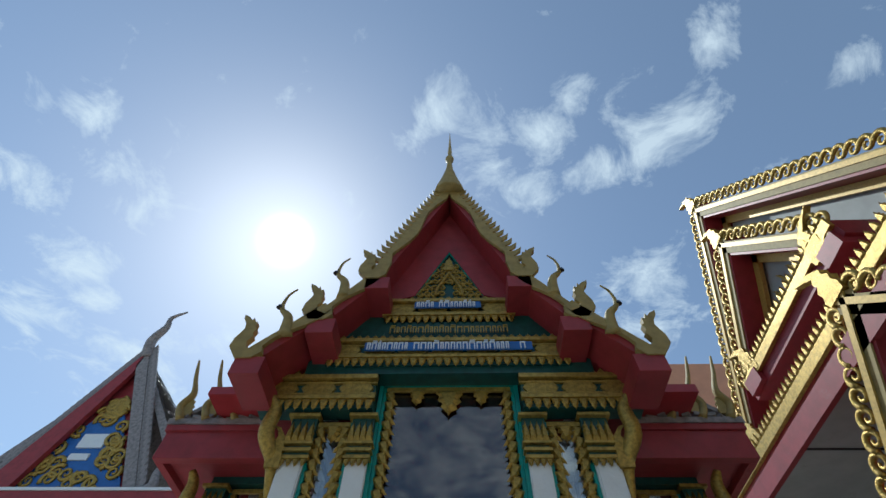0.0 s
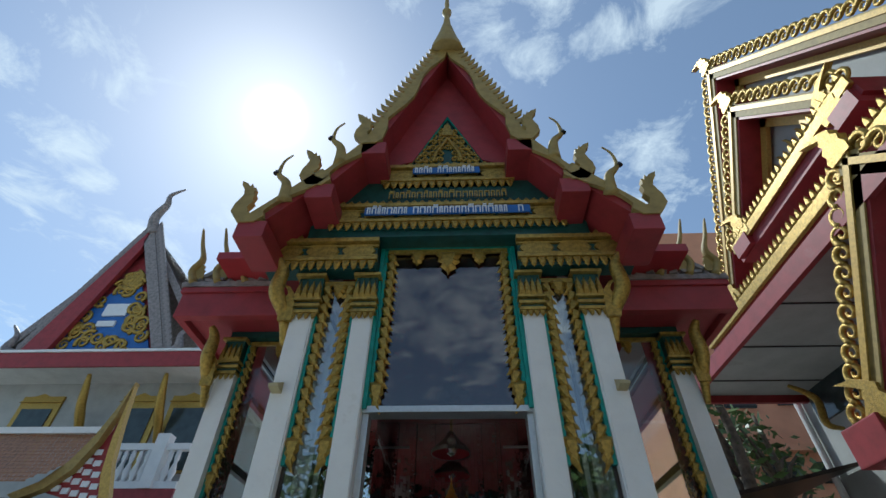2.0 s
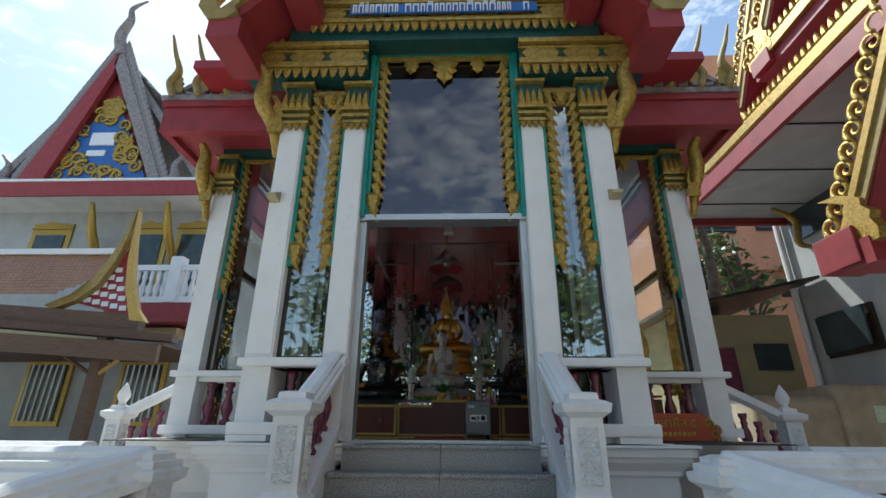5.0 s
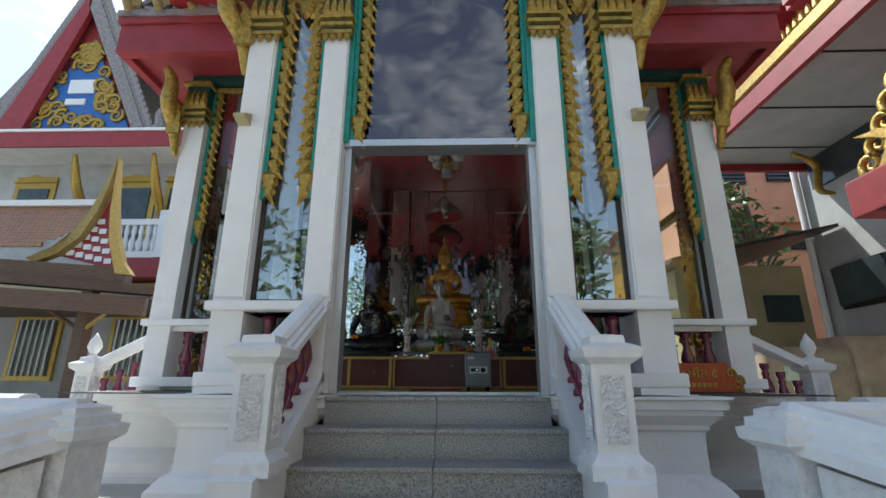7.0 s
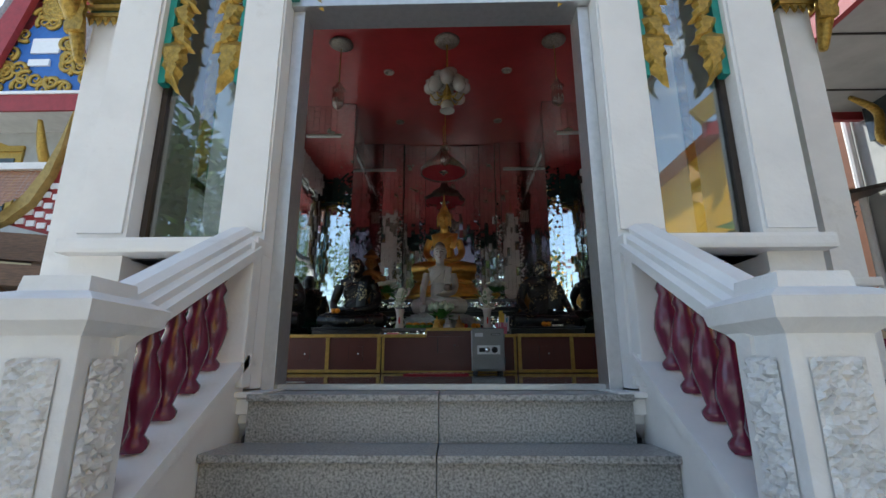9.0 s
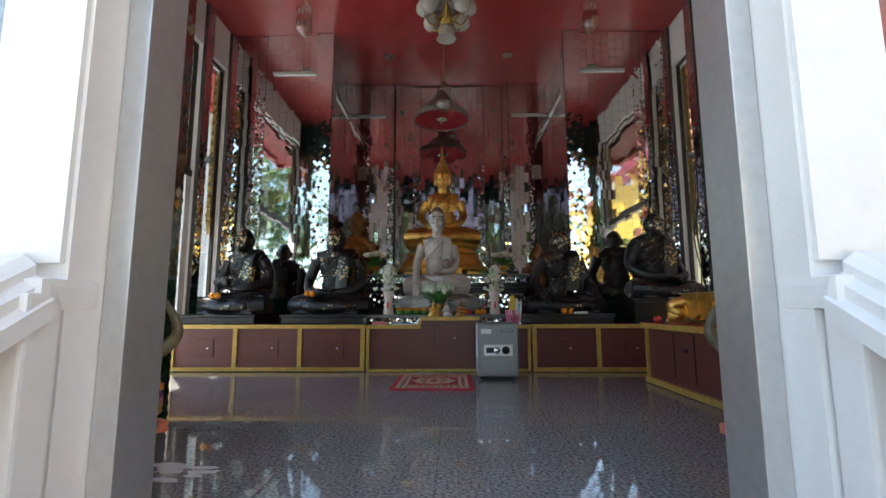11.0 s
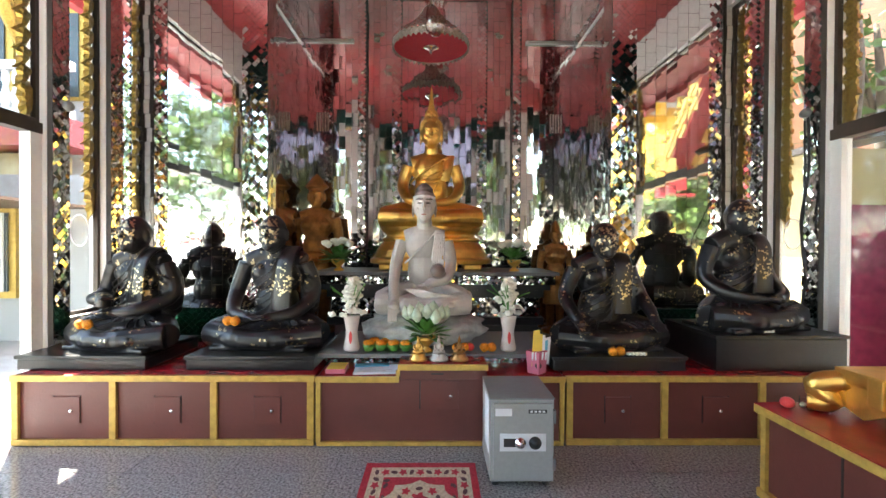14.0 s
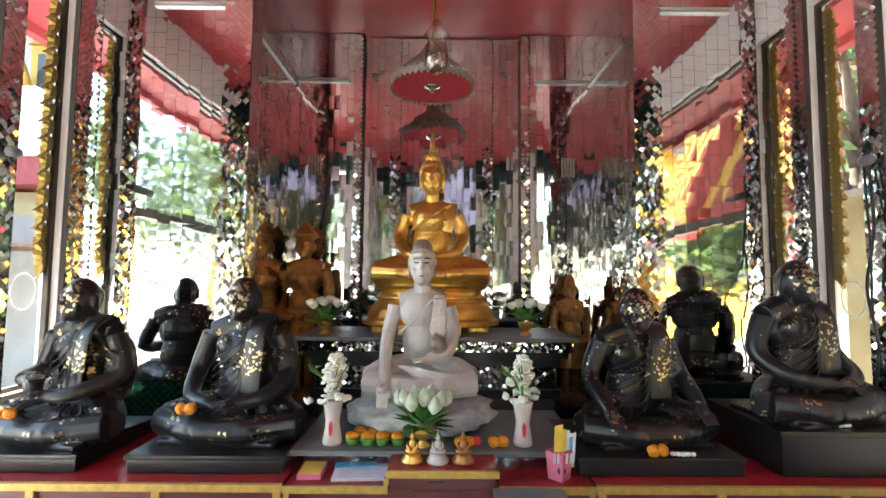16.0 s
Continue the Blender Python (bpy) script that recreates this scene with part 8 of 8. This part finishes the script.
bouquet(-0.10, 8.12, 1.746, 0.22, M_GILT, "gold bowl of white lotus buds and green leaves", 11)
bouquet(-0.98, 9.28, 2.262, 0.22, M_GILT, "footed bowl of white roses and leaves", 8)
bouquet(0.73, 9.28, 2.262, 0.21, M_GILT, "footed bowl of white roses and leaves", 7)
# small figures on the middle cabinet
for x, m_, h_ in ((-0.15, M_GILT, 0.16), (-0.01, M_MARBLE, 0.19), (0.13, M_BRONZE, 0.17)):
    b_ = bmesh.new()
    lathe([(0.062, 0), (0.062, 0.015), (0.045, 0.03), (0.05, 0.045)], 14, b_)
    ellipsoid(b_, (0, 0, 0.06), (0.045, 0.03, 0.018), 10)
    ellipsoid(b_, (0, 0, 0.092), (0.022, 0.016, 0.03), 10)
    ellipsoid(b_, (0, 0, 0.132), (0.013, 0.013, 0.016), 10)
    lathe([(0.010, 0.14), (0.004, 0.16), (0.001, h_)], 8, b_)
    for s in (-1, 1):
        tube([(s * 0.024, 0, 0.105), (s * 0.03, -0.01, 0.085), (s * 0.01, -0.025, 0.072)], 0.007, 6, b_)
    ob = part("votive_figure", b_, m_, None, "", True)
    ob.matrix_world = pose(x, 7.93, 1.7315)
    tagged(ob, "small seated votive figure on the cabinet edge", "figurine", "small votive figures")
# papers, cards, booklet
pp_ = thing("paper_sheets", "stack of printed white paper sheets", "paper", -0.44, 7.98, 1.646, 4)
part("sheet", box(-0.15, 0.15, -0.10, 0.11, 0, 0.012), M_PAPER, pp_)
for k in range(9):
    part("text_line", box(-0.12, 0.08 + 0.03 * math.sin(k * 2.3), 0.085 - k * 0.02, 0.089 - k * 0.02, 0.0121, 0.0126), M_SAFE, pp_)
bk_ = thing("brochure", "light blue printed brochure", "brochure", -0.48, 8.06, 1.659, 6)
part("card", box(-0.12, 0.12, -0.035, 0.035, 0.0, 0.006), M_BPAPER, bk_)
nt_ = thing("booklet", "small booklet with an ochre picture cover", "booklet", -0.71, 7.98, 1.646, 2)
part("pages", box(-0.065, 0.065, -0.09, 0.09, 0, 0.03, None, 0.002), M_PINK, nt_)
part("cover", box(-0.06, 0.06, -0.085, 0.085, 0.0302, 0.032), M_YPAPER, nt_)
# striped pink paper cup with envelopes
cu = thing("paper_cup", "pink striped paper box full of envelopes", "box", 0.66, 7.93, 1.646)
part("box", lathe([(0.062, 0), (0.075, 0.15), (0.070, 0.151)], 4, None, (0, 0, 0)), M_PINK, cu)
for k in range(5):
    part("stripe", prism([(-0.045 + k * 0.022, 0.10), (-0.035 + k * 0.022, 0.10), (-0.033 + k * 0.023, 0.152), (-0.045 + k * 0.023, 0.152)], "xz", -0.058, -0.052), M_PAPER, cu)
part("seal", prism([(0.022 * math.cos(k * 0.4), 0.06 + 0.022 * math.sin(k * 0.4)) for k in range(16)], "xz", -0.056, -0.045), M_INK, cu)
for k, (m_, h_) in enumerate(((M_YPAPER, 0.30), (M_YPAPER, 0.27), (M_PAPER, 0.26), (M_BPAPER, 0.22), (M_PAPER, 0.24))):
    part("envelope", prism([(-0.04 + k * 0.02, 0.05), (0.01 + k * 0.02, 0.05), (0.016 + k * 0.022, h_), (-0.03 + k * 0.022, h_ - 0.01)], "xz", -0.03 + k * 0.014, -0.027 + k * 0.014), m_, cu)
tr_ = thing("red_tray", "small red flower with beads on the cabinet", "ornament", 1.78, 7.13, 1.692)
part("bloom", ellipsoid(bmesh.new(), (0, 0, 0.025), (0.035, 0.035, 0.028), 10), M_REDCLOTH, tr_, "", True)

# ---- tusks with garlands inside the doorway ----
for s in (-1, 1):
    t = thing("horn_stand", "dark curved horn on a stand hung with garlands", "ornament", s * 1.335, 4.86, F + 0.001, group="curved horns by the door")
    part("base", lathe([(0.10, 0), (0.10, 0.05), (0.06, 0.09), (0.045, 0.26), (0.07, 0.34), (0.001, 0.341)], 18), M_NAVY, t, "blue glazed base", True)
    part("horn", tube(bezier([(0, 0, 0.33), (-s * 0.18, -0.01, 0.39), (-s * 0.37, -0.01, 0.52), (-s * 0.29, 0, 0.675)], 8), [0.046 - i * 0.0016 for i in range(25)], 14), M_TUSK, t, "curved horn with worn gilding", True)
    part("ribbed_gourd", lathe([(0.03, 0.34), (0.07, 0.37)] + [(0.085 + 0.03 * math.sin(j / 26 * math.pi) + (0.005 if j % 2 else 0.0), 0.38 + j * 0.0115) for j in range(27)] + [(0.06, 0.70), (0.02, 0.715)], 20), M_TUSK, t, "ribbed dark gilt body", True)
    part("hook", tube([(-s * 0.28, -0.01, 0.45), (-s * 0.285, -0.02, 0.24)], [0.028, 0.022], 10), M_TUSK, t, "", True)
    rg = random.Random(4)
    for m_, z0, z1, lab in ((M_MARIGOLD, 0.325, 0.355, "orange petal ring"), (M_PURPLE, 0.303, 0.323, "purple petal ring"), (M_PINK, 0.283, 0.301, "pink petal ring"), (M_TRIM, 0.245, 0.281, "yellow petal ring")):
        gb = bmesh.new()
        for k in range(70):
            a, zz = rg.uniform(0, 6.283), rg.uniform(z0, z1)
            ellipsoid(gb, (-s * 0.285 + 0.038 * math.cos(a), -0.015 + 0.038 * math.sin(a), zz), (0.010, 0.010, 0.007), 6)
        part("garland", gb, m_, t, lab, True)
    gb = bmesh.new()
    for k in range(60):
        a = k / 60 * 6.283
        q = rg.uniform(-1, 1)
        ellipsoid(gb, (-s * 0.262 + math.cos(a) * 0.08, -0.02 + math.sin(a) * 0.07, 0.195 + q * 0.014), (0.018, 0.018, 0.009), 6)
    part("flower_ring", gb, M_SALMON, t, "salmon pink flower ring", True)
    for k in (-1, 1):
        part("cord", tube([(-s * 0.285, -0.03, 0.25), (-s * 0.285 + k * 0.02, -0.06, 0.20)], 0.006, 6), M_PETAL, t, "white flower cord")

# dried plaster spilt on the floor by the doorway
sp = thing("plaster_spill", "flaking white plaster spilt on the granite floor", "stain", -1.02, 4.98, F)
rsp = random.Random(17)
for k in range(14):
    px_, py_, pr_ = rsp.gauss(0, 0.09), rsp.gauss(0, 0.045), rsp.uniform(0.015, 0.05)
    rim_ = [(px_ + pr_ * 1.7 * rsp.uniform(0.6, 1.2) * math.cos(j / 9 * 2 * math.pi), py_ + pr_ * 0.6 * rsp.uniform(0.6, 1.2) * math.sin(j / 9 * 2 * math.pi)) for j in range(9)]
    part("flake", prism(rim_, "xy", 0.0005, 0.0025 + k * 0.0001), M_WHITE_OLD, sp)

# ---- sign at the wing, name tablet ----
sg = thing("red_sign", "red sign board with gilt lettering and corner scrolls", "sign", 2.45, 5.36, F + 0.004)
part("board", prism([(-0.42, 0.0), (0.44, 0.0), (0.44, 0.10), (0.30, 0.27), (-0.42, 0.27)], "xz", -0.02, 0.02), M_SIGN, sg)
fc_ = bpy.data.curves.new("lettering", "FONT")
fc_.body, fc_.size, fc_.extrude, fc_.align_x = "รักษาศีล ๕", 0.125, 0.004, "CENTER"
fc_.materials.append(M_GOLD_LEAF)
fo = new("lettering", fc_)
fo.parent = sg
fo.matrix_local = pose(-0.05, -0.025, 0.135, 90, 0, 0)
for k in range(9):
    part("letter_bar", box(-0.25 + k * 0.05, -0.215 + k * 0.05, -0.024, -0.0201, 0.045, 0.085), M_GOLD_LEAF, sg)
for u, v, a in ((0.33, 0.17, 20), (0.38, 0.06, 70), (0.40, 0.11, 40)):
    share("gilded_scroll", pm, sg, pose(u, -0.022, v, 0, a, 0) @ Matrix.Diagonal((0.5, 0.4, 0.5, 1)))

# ---- floor slabs, last ----
slab = piece_mesh("floor_slab", box(-0.2985, 0.2985, -0.2985, 0.2985, -0.003, 0.0), M_FLOOR)
for i in range(10):
    for j in range(9):
        cx, cy = -2.72 + i * 0.6, 4.76 + j * 0.6
        if cy < 5.7 and abs(cx) > 1.9:
            continue
        if abs(cx) > 2.75 or cy > 9.6:
            continue
        share("floor_slab", slab, floor, pose(cx, cy, F - 0.0005))
